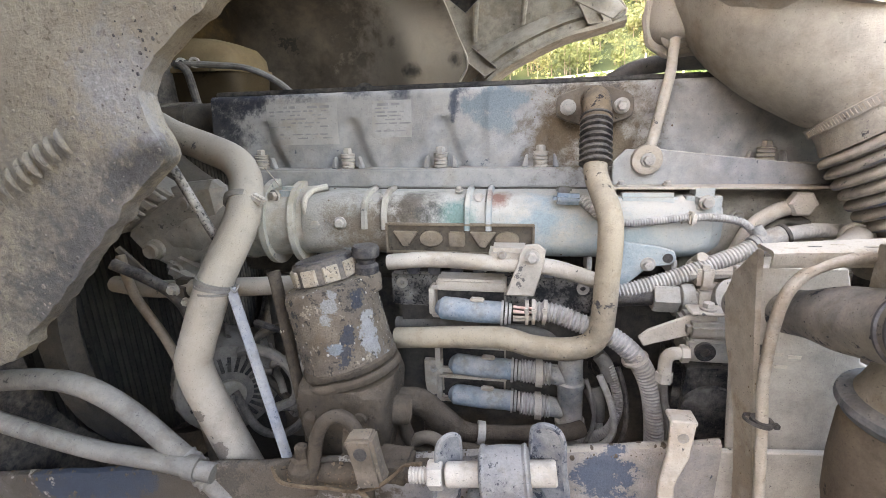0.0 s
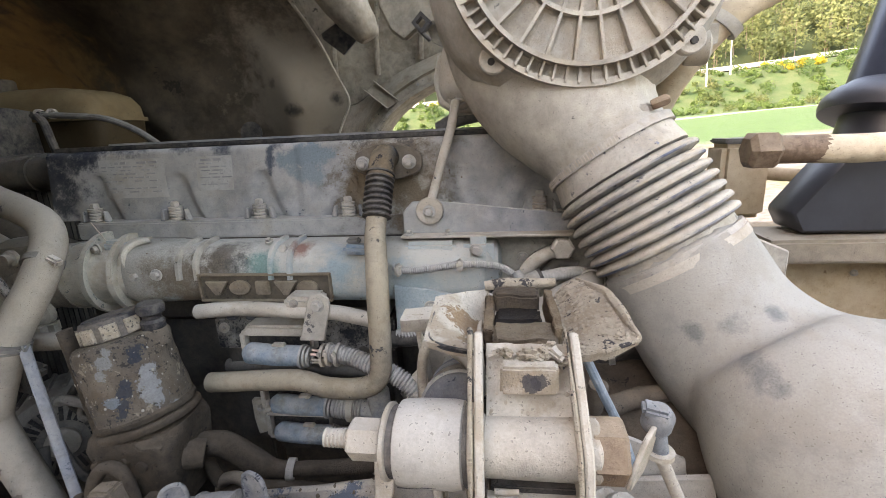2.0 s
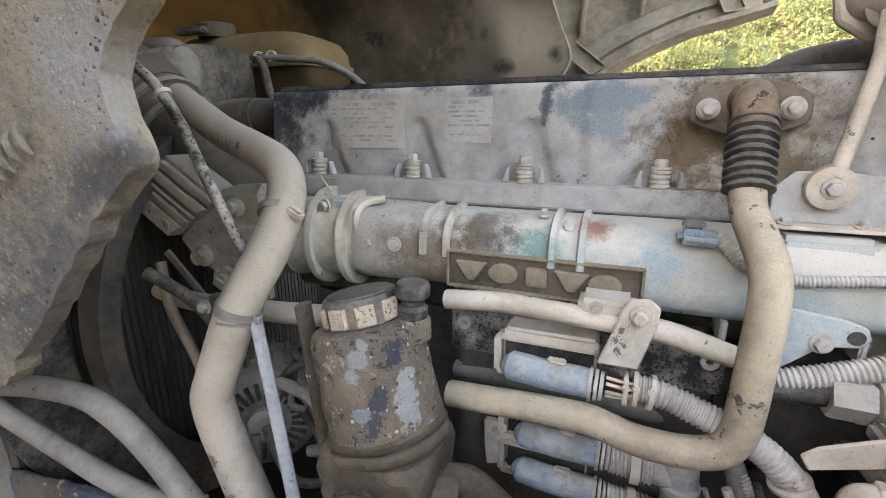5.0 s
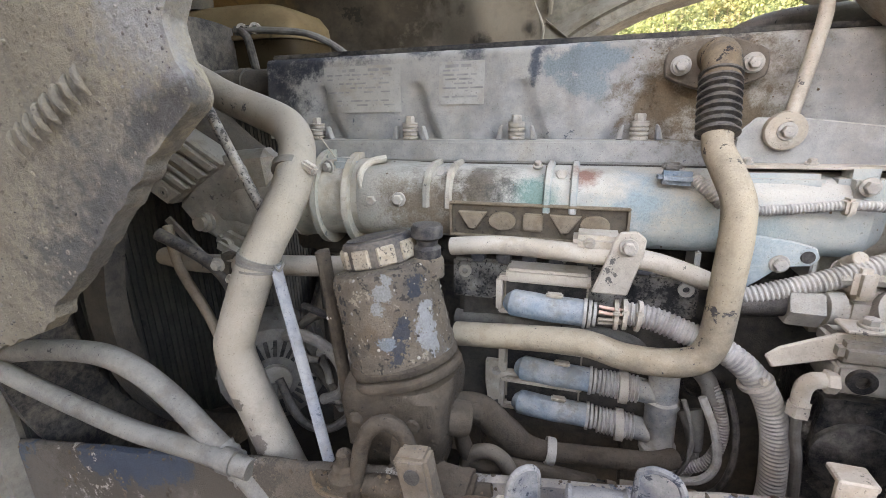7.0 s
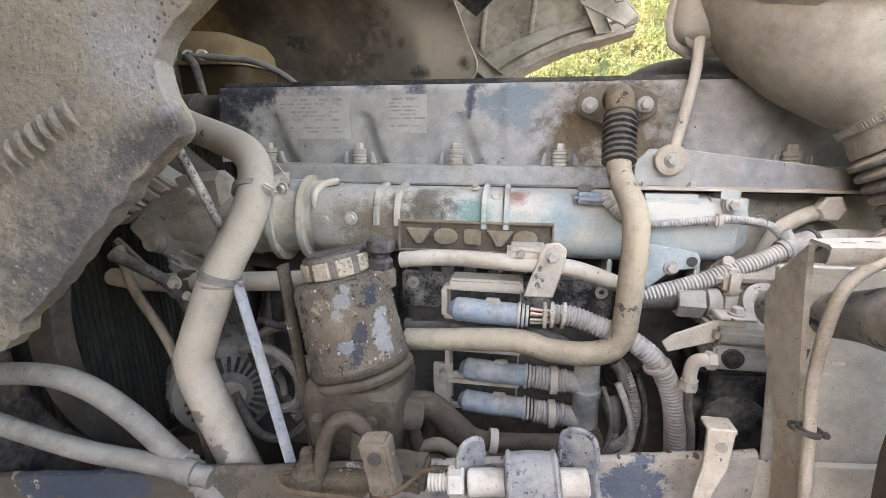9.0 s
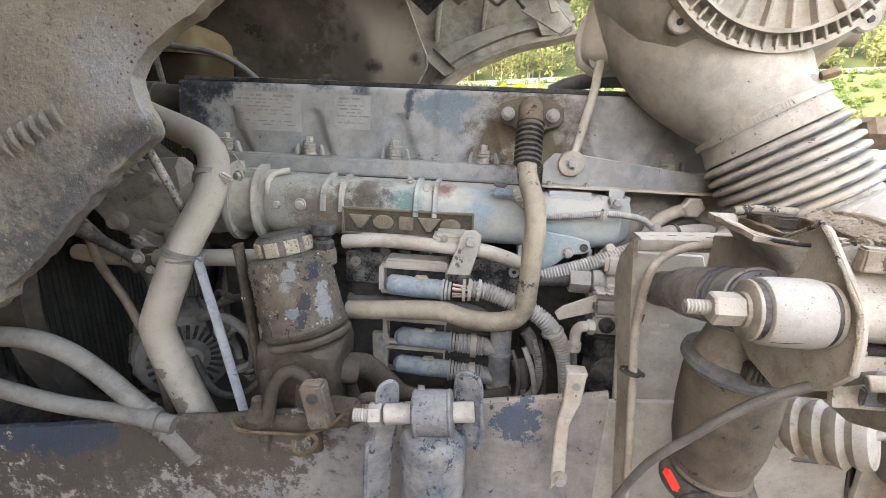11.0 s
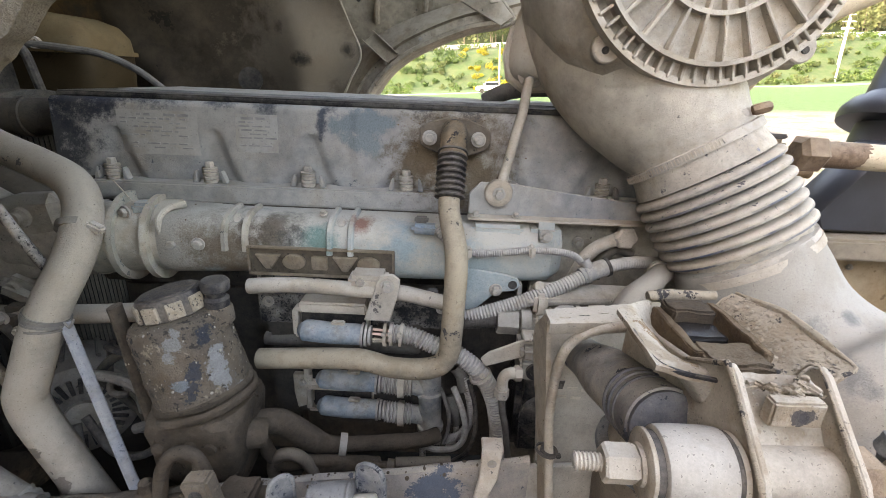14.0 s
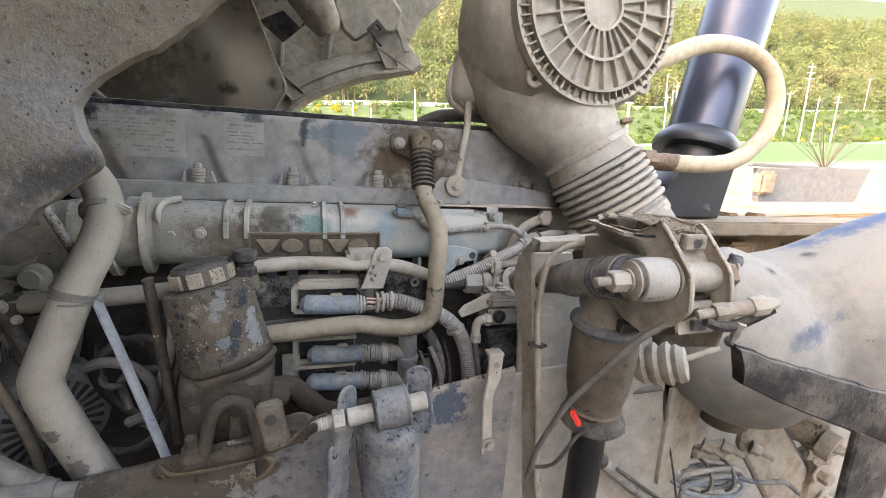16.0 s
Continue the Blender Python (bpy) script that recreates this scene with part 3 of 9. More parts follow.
def grit(on, parent, n, r0, r1, material, seed=1, up=-2.0):
    """Crumbs of dried mud stuck to a part's surface."""
    rnd = random.Random(seed)
    me = on.data
    faces = [p for p in me.polygons if p.normal.z > up and p.normal.y < 0.5]
    sizes = [p.area for p in faces]
    bm = bmesh.new()
    for p in rnd.choices(faces, sizes, k=n):
        vs = [me.vertices[i].co for i in p.vertices]
        w = [rnd.random() + 0.05 for _ in vs]
        q = sum((v * k for v, k in zip(vs, w)), Vector()) / sum(w)
        r = r0 + (r1 - r0) * rnd.random() ** 3
        d = p.normal + Vector((rnd.gauss(0, 0.2), rnd.gauss(0, 0.2), rnd.gauss(0, 0.2)))
        m = aim(q + PLACE[on], d)
        k = rnd.uniform(0.6, 1.0)
        lathe([(r, -r * 0.4), (r * 0.95, r * 0.25), (r * 0.55, r * 0.6 * k), (0, r * 0.7 * k)], m @ Matrix.Scale(rnd.uniform(0.6, 1.0), 4, (1, 0, 0)), 6, bm)
    return tagged(part("grit", bm, material, parent, "crumbs of dried mud"), kind="stuff")


BOLT = shared("bolt", hexhead(0.0075, 0.007), M_STEEL)
BOLT_SMALL = shared("small_bolt", hexhead(0.005, 0.005), M_STEEL)
BOLT_OILY = shared("oily_bolt", hexhead(0.011, 0.010), M_SLEEVE)
BOLT_BIG = shared("big_bolt", hexhead(0.011, 0.010), M_STEEL)
OUT = (0, -1, 0)


def bolts(parent, places, me=BOLT, d=OUT, name="bolt"):
    for p in places:
        put(name, me, parent, aim(p, d))


def smooth01(a, b, x):
    t = min(1, max(0, (x - a) / (b - a)))
    return t * t * (3 - 2 * t)


# ---- engine: block and head ----
def engine_block():
    e = thing("engine_block", (0.0, 0.95, -0.75), "dusty cast-iron diesel engine block under its cover", "engine")
    part("cylinder_head", block((-0.02, 0.985, -0.205), (1.10, 0.35, 0.176), 0.006), M_BLOCK, e, "pale dusty cylinder head")
    part("crankcase", block((-0.02, 1.0, -0.51), (1.06, 0.34, 0.43), 0.012), M_BLOCK, e)
    # side ribs and core plugs
    for x in (-0.42, -0.20, 0.06, 0.30):
        part("rib", block((x, 0.815, -0.50), (0.016, 0.05, 0.36), 0.005), M_BLOCK, e)
    for x in (0.165, 0.42):
        part("core_plug", lathe([(0.034, 0), (0.034, 0.008), (0.028, 0.010), (0.026, 0.004), (0.0, 0.004)], aim((x, 0.83, -0.47), OUT), 24), M_DARK, e)
    part("side_cover", block((0.22, 0.80, -0.36), (0.22, 0.06, 0.16), 0.01), M_BLOCK, e)
    return e


def valve_cover():
    v = thing("valve_cover", (0, 0.98, -0.116), "dusty grey-blue valve cover with scraped paint", "valve cover")
    heads = [-0.488 + 0.1715 * k for k in range(7)]
    x0, x1, z0, z1 = -0.594, 0.60, -0.083, 0.045

    def y_at(x, z):
        s = (z - z0) / (z1 - z0)
        proud = 1.0
        for b in heads:
            h = (z - z0) / 0.086
            if h < 1:
                w = (0.012 + 0.032 * (1 - h) ** 1.7) * min(1.0, 6.0 * (1 - h)) ** 0.5
                dx = x - b - 0.004 * h
                proud = min(proud, smooth01(w - 0.014, w + 0.016, -dx) if dx < 0 else smooth01(w - 0.011, w + 0.011, dx))
            else:
                proud = min(proud, 1)
        step = 0.004 * smooth01(-0.075, -0.06, x) - 0.006 * smooth01(0.20, 0.23, x)
        return 0.814 - 0.011 * proud * (1 - 0.35 * s) - step + 0.010 * s + 0.0012 * noise.noise(Vector((x * 9, z * 9, 0)))

    bm = bmesh.new()
    nx, nz = 240, 22
    rows = []
    for k in range(nz + 1):
        z = z0 + (z1 - z0) * k / nz
        rows.append([Vector((x0 + (x1 - x0) * i / nx, y_at(x0 + (x1 - x0) * i / nx, z), z)) for i in range(nx + 1)])
    rows.append([p + Vector((0, 0.006, 0.006)) for p in rows[-1]])
    rows.append([Vector((p.x, 1.13, 0.052)) for p in rows[-2]])
    rows.append([Vector((p.x, 1.15, z0)) for p in rows[-3]])
    rings(bm, rows, caps=False, close=False)
    for i in (0, nx):
        bm.verts.ensure_lookup_table()
        loop = [bm.verts[r * (nx + 1) + i] for r in range(len(rows))]
        bm.faces.new(loop)
    part("cover_body", bm, M_COVER, v, smooth=50)
    lid = part("lid_edge", block((0.0, 0.985, 0.0555), (1.19, 0.300, 0.010), 0.003), M_RUBBER, v, "worn black lid edge")
    part("lid_ridge", block((0.02, 1.01, 0.0615), (1.10, 0.22, 0.006), 0.002), M_COVER, v)
    grit(part("flange", block((0.03, 0.89, -0.0995), (1.10, 0.232, 0.033), 0.003), M_COVER, v), v, 120, 0.0006, 0.0022, M_HOUSING, 6)
    part("gasket", block((0.03, 0.892, -0.1185), (1.09, 0.232, 0.004), 0), M_RUBBER, v, "dark gasket line")
    sb = shared("spring_bolt", springbolt(0.0125, 0.036), M_STEEL)
    fin = shared("stop_fin", slab([(0, 0), (0.010, 0), (0.004, 0.020), (0.0, 0.022)], (0, 0.004, 0), (1, 0, 0), (0, 0, 1), 0.012), M_COVER)
    for b in heads:
        put("spring_bolt", sb, v, Matrix.Translation((b, 0.792, -0.083)), "ringed steel cover bolt")
        put("stop_fin", fin, v, Matrix.Translation((b + 0.021, 0.792, -0.083)))
        put("stop_fin", fin, v, Matrix.Translation((b - 0.021, 0.792, -0.083)) @ Matrix.Scale(-1, 4, (1, 0, 0)))
    # stickers with unreadable print
    for (a, b, c, d), rows_ in (((-0.478, -0.338, -0.040, 0.034), 9), ((-0.272, -0.199, -0.030, 0.034), 8)):
        n = 16
        bm = bmesh.new()
        loops = [[Vector((a + (b - a) * i / n, y_at(a + (b - a) * i / n, z) - 0.0018, z)) for i in range(n + 1)] for z in [c + (d - c) * k / 8 for k in range(9)]]
        rings(bm, loops, caps=False, close=False)
        st = part("sticker", bm, M_PAPER, v, "faded paper sticker with unreadable print")
        bm = bmesh.new()
        rnd = random.Random(int(a * 1000))
        for k in range(rows_):
            z = d - 0.007 - k * (d - c - 0.012) / rows_
            x = a + (0.006 if k % 3 else 0.010)
            while x < b - 0.02:
                w = rnd.uniform(0.006, 0.022)
                if rnd.random() < 0.7 and k not in (6,):
                    y = min(y_at(x, z), y_at(x + w, z)) - 0.0024
                    block((x + w / 2, y, z), (w, 0.0006, 0.0026 if k else 0.0045), 0, None, bm)
                x += w + 0.004
        part("print_bar", bm, M_INK, st)
    return v


# ---- intake manifold ----
def intake_manifold():
    m = thing("intake_manifold", (-0.05, 0.75, -0.24), "teal-green cast intake manifold under brown dust", "manifold")

    def section(x, grow=0.0, cy=0.768, cz=-0.172, ry=0.072, rz=0.054):
        loop = []
        for k in range(28):
            a = 2 * math.pi * k / 28
            c, s = math.cos(a), math.sin(a)
            p = 2.0 / 3.0
            loop.append(Vector((x, cy + (ry + grow) * math.copysign(abs(c) ** p, c), cz + (rz + grow) * math.copysign(abs(s) ** p, s))))
        return loop

    bm = bmesh.new()
    xs = [(-0.372, 0.0, 0.768), (-0.36, 0.004, 0.768), (-0.30, 0.002, 0.768), (-0.255, 0.0, 0.768), (0.02, 0.0, 0.768), (0.20, -0.001, 0.769), (0.275, -0.004, 0.775), (0.297, -0.014, 0.785), (0.303, -0.03, 0.80)]
    rings(bm, [section(x, g, cy) for x, g, cy in xs])
    grit(part("plenum", bm, M_GREEN, m), m, 110, 0.0006, 0.0022, M_RUSTMUD, 5)
    part("neck", tube([(-0.50, 0.742, -0.178), (-0.44, 0.752, -0.174), (-0.36, 0.765, -0.172)], 0.062, 28), M_NECK, m, "beige dusted inlet neck")
    for x, r in ((-0.452, 0.078), (-0.400, 0.074)):
        bm = ring_plate((x, 0.757, -0.175), (1, 0.1, 0), r, 0.045, 0.010, 40)
        part("flange_ring", bm, M_NECK, m, "broad dusty flange ring")
    part("half_ring", tube([(-0.362, 0.700, -0.150), (-0.366, 0.704, -0.128), (-0.358, 0.722, -0.113), (-0.335, 0.735, -0.108)], 0.006, 10), M_NECK, m)
    # cast saddles with bolts along the top
    for x in (-0.243, -0.072):
        for dx in (-0.016, 0.018):
            bm = bmesh.new()
            hoops = [section(x + dx - 0.0055, -0.01), section(x + dx - 0.005, 0.004), section(x + dx - 0.003, 0.0072), section(x + dx + 0.003, 0.0072), section(x + dx + 0.005, 0.004), section(x + dx + 0.0055, -0.01)]
            rings(bm, [h[7:15] for h in hoops], caps=False, close=False)
            part("saddle_rib", bm, M_GREEN if x > -0.1 else M_HOUSING, m, "cast saddle rib")
        put("bolt", BOLT, m, aim((x + 0.001, 0.722, -0.128), (0, -1, 0.55)))
    bolts(m, [(-0.345, 0.697, -0.166), (-0.30, 0.693, -0.162)], BOLT)
    for x in (-0.105,):
        put("small_bolt", BOLT_SMALL, m, aim((x, 0.735, -0.116), (0, -0.5, 1)))
    for x in (-0.215, -0.185, -0.06, -0.02, 0.105, 0.23):
        part("lower_rib", block((x, 0.735, -0.232), (0.007, 0.055, 0.03), 0.002), M_GREEN, m)
    # name plate with a raised frame and five plain raised shapes
    plate = part("name_plate", block((-0.102, 0.697, -0.186), (0.236, 0.006, 0.047), 0.002), M_PLATESHADE, m, "brown caked name plate with raised frame")
    w, h, cx, cz, y = 0.240, 0.050, -0.102, -0.186, 0.6925
    for c, s in (((cx, y, cz + h / 2 - 0.0017), (w, 0.005, 0.0034)), ((cx, y, cz - h / 2 + 0.0017), (w, 0.005, 0.0034)),
                 ((cx - w / 2 + 0.0017, y, cz), (0.0034, 0.005, h - 0.0072)), ((cx + w / 2 - 0.0017, y, cz), (0.0034, 0.005, h - 0.0072))):
        part("raised_border", block(c, (s[0], 0.009, s[2]), 0.001), M_RELIEFLIT, plate)
    for k, x in enumerate((-0.188, -0.146, -0.104, -0.062, -0.024)):
        if k in (0, 3):
            bm = slab([(-0.021, 0.012), (0.021, 0.012), (0.005, -0.013), (-0.005, -0.013)], (x, 0.694, cz), (1, 0, 0), (0, 0, 1), 0.007, 0.0012)
        elif k == 2:
            bm = block((x, 0.6905, cz), (0.026, 0.008, 0.024), 0.002)
        else:
            bm = lathe([(0.0165, 0), (0.0165, 0.006), (0.015, 0.007), (0.0, 0.0072)], aim((x, 0.694, cz), OUT), 28)
            bmesh.ops.scale(bm, vec=(1.12, 1, 0.78), space=Matrix.Translation((-x, -0.694, -cz)), verts=bm.verts)
        part("raised_shape", bm, M_RELIEFLIT, plate)
    # head side blocks behind the oil pipe
    part("head_pad", block((0.185, 0.745, -0.142), (0.085, 0.06, 0.05), 0.006), M_GREEN, m)
    part("sensor_pad", block((0.265, 0.735, -0.135), (0.05, 0.05, 0.05), 0.012), M_GREEN, m)
    bolts(m, [(0.262, 0.705, -0.128), (0.253, 0.70, -0.222)], BOLT)
    # support gusset with slotted ear
    part("gusset", slab([(-0.012, 0.006), (0.062, -0.004), (0.083, -0.010), (0.088, -0.022), (0.080, -0.032), (0.050, -0.036), (0.010, -0.075), (-0.012, -0.080)], (0.138, 0.694, -0.188), (1, 0, 0), (0, 0, 1), 0.006), M_GREEN, m, "pale blue gusset plate")
    part("ear_hole", lathe([(0.0075, 0), (0.0075, 0.0008), (0, 0.0008)], aim((0.213, 0.6875, -0.209), OUT), 16), M_DARK, m)
    bolts(m, [(0.186, 0.688, -0.219)], BOLT)
    return m


def left_casting():
    """The throttle housing ahead of the manifold."""
    h = thing("throttle_housing", (-0.66, 0.72, -0.27), "grey cast throttle housing with bolted ribbed box", "housing")
    part("elbow", tube([(-0.52, 0.765, -0.178), (-0.62, 0.775, -0.150), (-0.72, 0.785, -0.085), (-0.80, 0.795, -0.01), (-0.86, 0.80, 0.045)], lambda t: 0.054 + 0.014 * t, 24), M_SOOT, h)
    for k, (x, z) in enumerate(((-0.835, 0.022), (-0.80, -0.010))):
        part("band", ring_plate((x, 0.797, z), (-0.70, 0.05, 0.62), 0.074, 0.056, 0.010, 32), M_HOSE, h)
    part("hose_end", tube([(-0.85, 0.80, 0.035), (-0.90, 0.805, 0.07), (-1.0, 0.82, 0.11)], 0.070, 24), M_SOOT, h)
    # the box lies slanted: u runs down to the rear, v up to the rear
    u, v = Vector((0.86, -0.04, -0.50)), Vector((0.87, 0.0, 0.49))
    o = Vector((-0.845, 0.690, -0.125))
    body = part("box", slab([(0, 0.004), (0.006, 0), (0.130, 0), (0.136, 0.006), (0.136, 0.150), (0, 0.150)], o + Vector((0, 0.085, 0)), u, v, 0.085, 0.004), M_CASTGREY, h, "slanted box cover")
    part("boss_plate", slab([(0.006, 0.006), (0.128, 0.006), (0.128, 0.044), (0.006, 0.044)], o, u, v, 0.006, 0.002), M_CASTGREY, body)
    for a, b in ((0.056, 0.014), (0.078, 0.006), (0.096, 0.020), (0.124, 0.018)):
        part("cover_rib", slab([(0.004, a), (0.131, a), (0.131, a + b), (0.004, a + b)], o, u, v, 0.009, 0.0025), M_CASTGREY, body)
    for k in range(3):
        q = o + u.normalized() * (0.026 + 0.040 * k) + v.normalized() * 0.025
        part("boss", ring_plate(q + Vector((0, -0.005, 0)), OUT, 0.0105, 0.004, 0.004, 18), M_CASTGREY, body)
        part("boss_hole", lathe([(0.004, 0), (0.004, 0.0006), (0, 0.0006)], aim(q + Vector((0, -0.006, 0)), OUT), 10), M_DARK, body)
    part("cast_body", slab([(-0.125, -0.005), (-0.06, 0.052), (0.0, 0.088), (0.085, 0.095), (0.095, -0.01), (0.04, -0.060), (-0.03, -0.075), (-0.09, -0.045)], (-0.605, 0.735, -0.185), (1, 0, 0), (0, 0, 1), 0.045, 0.014), M_CASTGREY, h, "lumpy cast body")
    part("neck_casting", tube([(-0.66, 0.745, -0.20), (-0.60, 0.74, -0.19), (-0.54, 0.745, -0.18), (-0.49, 0.748, -0.178)], lambda t: 0.050 + 0.016 * t, 20, 6, 1.0, 0.006), M_CASTGREY, h)
    for x, z, r in ((-0.66, -0.215, 0.013), (-0.575, -0.128, 0.011), (-0.545, -0.235, 0.015), (-0.615, -0.250, 0.012)):
        part("stud_boss", lathe([(r * 1.5, 0), (r * 1.4, 0.012), (r, 0.016), (r, 0.024), (0, 0.024)], aim((x, 0.695, z), OUT), 14), M_CASTGREY, h)
    part("lug", block((-0.60, 0.69, -0.258), (0.08, 0.05, 0.045), 0.016, pose(0, 0, 0, 0, 25, 0)), M_CASTGREY, h)
    part("lug", block((-0.545, 0.69, -0.265), (0.04, 0.04, 0.045), 0.014), M_CASTGREY, h)
    part("lever", slab([(0, 0), (0.012, 0.008), (0.11, -0.09), (0.10, -0.10)], (-0.72, 0.665, -0.21), (1, 0, 0), (0, 0, 1), 0.006), M_HOSE, h)
    return h


# ---- pipes ----
def coolant_pipe():
    p = thing("coolant_pipe", (-0.44, 0.55, -0.60), "thick beige-dusted bent coolant pipe", "pipe")
    path = [(-0.70, 0.72, 0.040), (-0.63, 0.695, 0.012), (-0.565, 0.675, -0.014), (-0.50, 0.662, -0.035), (-0.445, 0.645, -0.054), (-0.415, 0.622, -0.084), (-0.402, 0.578, -0.134), (-0.426, 0.536, -0.209), (-0.460, 0.516, -0.303), (-0.468, 0.512, -0.345), (-0.442, 0.510, -0.421), (-0.41, 0.507, -0.50), (-0.38, 0.505, -0.57)]
    part("tube", tube(path, lambda t: 0.0232 + 0.003 * t, 26, 8, lump=0.0006), M_COOL, p)
    for a, b in ((5, 6), (7, 8)):
        d = Vector(path[b]) - Vector(path[a])
        part("clamp_band", ring_plate(Vector(path[a]).lerp(Vector(path[b]), 0.45 if a == 5 else 0.02), d, 0.0275, 0.022, 0.010, 28), M_HOSE, p, "dusty hose clamp band")
    part("clamp_screw", block((-0.378, 0.59, -0.105), (0.022, 0.014, 0.012), 0.003, pose(0, 0, 0, 0, 30, 0)), M_STEEL, p)
    for k, z in enumerate((-0.213, -0.219, -0.226)):
        part("tie_wire", ring_plate((-0.4275 - 0.001 * k, 0.5345 - 0.0012 * k, z), (-0.28 + 0.1 * k, -0.18, -1), 0.0272, 0.0235, 0.003, 28), M_HOSE, p, "twisted tie wire")
    part("wire_tail", tube([(-0.402, 0.53, -0.219), (-0.392, 0.525, -0.224), (-0.388, 0.53, -0.214)], 0.0016, 6), M_HOSE, p)
    return p


def side_pipe():
    p = solo("fuel_tube", tube([(-0.70, 0.63, -0.262), (-0.62, 0.615, -0.262), (-0.50, 0.595, -0.248), (-0.36, 0.60, -0.240), (-0.27, 0.62, -0.235)], 0.0145, 16), M_COOL, "dusty grey steel tube crossing behind the coolant pipe", "pipe")
    return p


def stay_rod():
    r = thing("stay_rod", (-0.36, 0.51, -0.47), "thin grey-blue flat stay rod", "rod")
    part("bar", tube([(-0.404, 0.534, -0.222), (-0.36, 0.505, -0.335), (-0.318, 0.478, -0.452)], 0.0075, 10, 4, 0.5), M_ROD, r)
    part("foot", lathe([(0.0185, 0), (0.0185, 0.010), (0.014, 0.016), (0.0135, 0.022), (0.0095, 0.026), (0.0085, 0.040), (0.004, 0.043)], aim((-0.2790, 0.4480, -0.4420), (0.05, 0, 1)), 9), M_CAKED, r, "mud-caked nut")
    return r


def breather():
    b = thing("breather_pipe", (0.10, 0.70, -0.34), "bent beige oil breather pipe with black corrugated sleeve", "pipe")
    half = [(-0.060, 0.006), (-0.058, 0.015), (-0.048, 0.021), (-0.022, 0.030), (0.0, 0.0325), (0.022, 0.030), (0.048, 0.021), (0.058, 0.015), (0.060, 0.006)]
    ear = half + [(-a, -b) for a, b in half]
    part("flange", slab(ear, (0.1085, 0.785, 0.0125), (-1, 0, 0.02), (0, 0.05, 1), 0.009, 0.002), M_SLEEVE, b, "oval flange with two bolts")
    for x in (0.0665, 0.1475):
        part("bolt_washer", lathe([(0.0125, 0), (0.0125, 0.002), (0.010, 0.003)], aim((x, 0.776, 0.0115), OUT), 20), M_STEEL, b)
        put("bolt", BOLT, b, aim((x, 0.7735, 0.0115), OUT), "dark steel bolt")
    part("elbow", tube([(0.107, 0.79, 0.020), (0.107, 0.768, 0.021), (0.107, 0.750, 0.014), (0.106, 0.740, 0.000), (0.106, 0.737, -0.010)], 0.0215, 24), M_ELBOW, b)
    rnd = random.Random(31)
    bm = bmesh.new()
    for _ in range(520):
        a_, r_ = rnd.uniform(0, 2 * math.pi), 0.028 + abs(rnd.gauss(0, 0.026))
        q = Vector((0.107 + 1.25 * r_ * math.cos(a_), 0.7985, -0.005 + 1.0 * r_ * math.sin(a_)))
        if q.z > 0.042 or q.z < -0.080:
            continue
        q.y = 0.8065 + 0.006 * (q.z + 0.083) / 0.128
        k_ = rnd.uniform(0.0006, 0.0019)
        lathe([(k_, -k_), (k_ * 0.8, k_ * 0.5), (0, k_ * 0.8)], aim(q, OUT), 5, bm)
    tagged(part("grit", bm, M_RUSTMUD, b, "oily grit caked round the flange"), kind="stuff")
    part("sleeve", corrugated([(0.106, 0.739, -0.004), (0.104, 0.72, -0.036), (0.103, 0.70, -0.074)], 0.0240, 0.0092, 0.20, 24), M_RUBBER, b, "black corrugated rubber sleeve")
    path = [(0.103, 0.702, -0.07), (0.103, 0.690, -0.086), (0.109, 0.660, -0.108), (0.116, 0.632, -0.134), (0.1175, 0.622, -0.165), (0.1165, 0.619, -0.21), (0.115, 0.618, -0.27), (0.112, 0.618, -0.300), (0.098, 0.618, -0.322), (0.065, 0.619, -0.332), (0.020, 0.62, -0.331), (-0.012, 0.622, -0.324), (-0.04, 0.625, -0.322), (-0.11, 0.635, -0.331), (-0.20, 0.645, -0.343)]
    part("tube", tube(path, 0.0170, 22, 7, lump=0.0005), M_OILPIPE, b)
    return b


def fuel_rail_pipe():
    g = thing("fuel_pipe", (-0.05, 0.64, -0.235), "grey dusty fuel pipe held by a clamp plate", "pipe")
    part("tube", tube([(-0.21, 0.66, -0.218), (-0.14, 0.655, -0.210), (-0.05, 0.655, -0.213), (0.03, 0.655, -0.216), (0.07, 0.66, -0.226), (0.11, 0.68, -0.245)], 0.0125, 16), M_PIPE, g)
    cl = part("clamp_plate", slab([(-0.018, 0.004), (-0.010, 0.017), (0.008, 0.019), (0.019, 0.010), (0.018, -0.008), (0.004, -0.062), (-0.038, -0.062), (-0.020, -0.008)], (0.014, 0.642, -0.196), (1, 0, 0), (0, 0.0, 1), 0.006), M_PIPE, g, "rounded steel clamp plate")
    put("bolt", BOLT, g, aim((0.014, 0.636, -0.196), OUT))
    part("spacer", block((-0.02, 0.67, -0.20), (0.06, 0.045, 0.022), 0.006), M_PIPE, g)
    put("bolt", BOLT_SMALL, g, aim((-0.03, 0.647, -0.197), OUT))
    return g


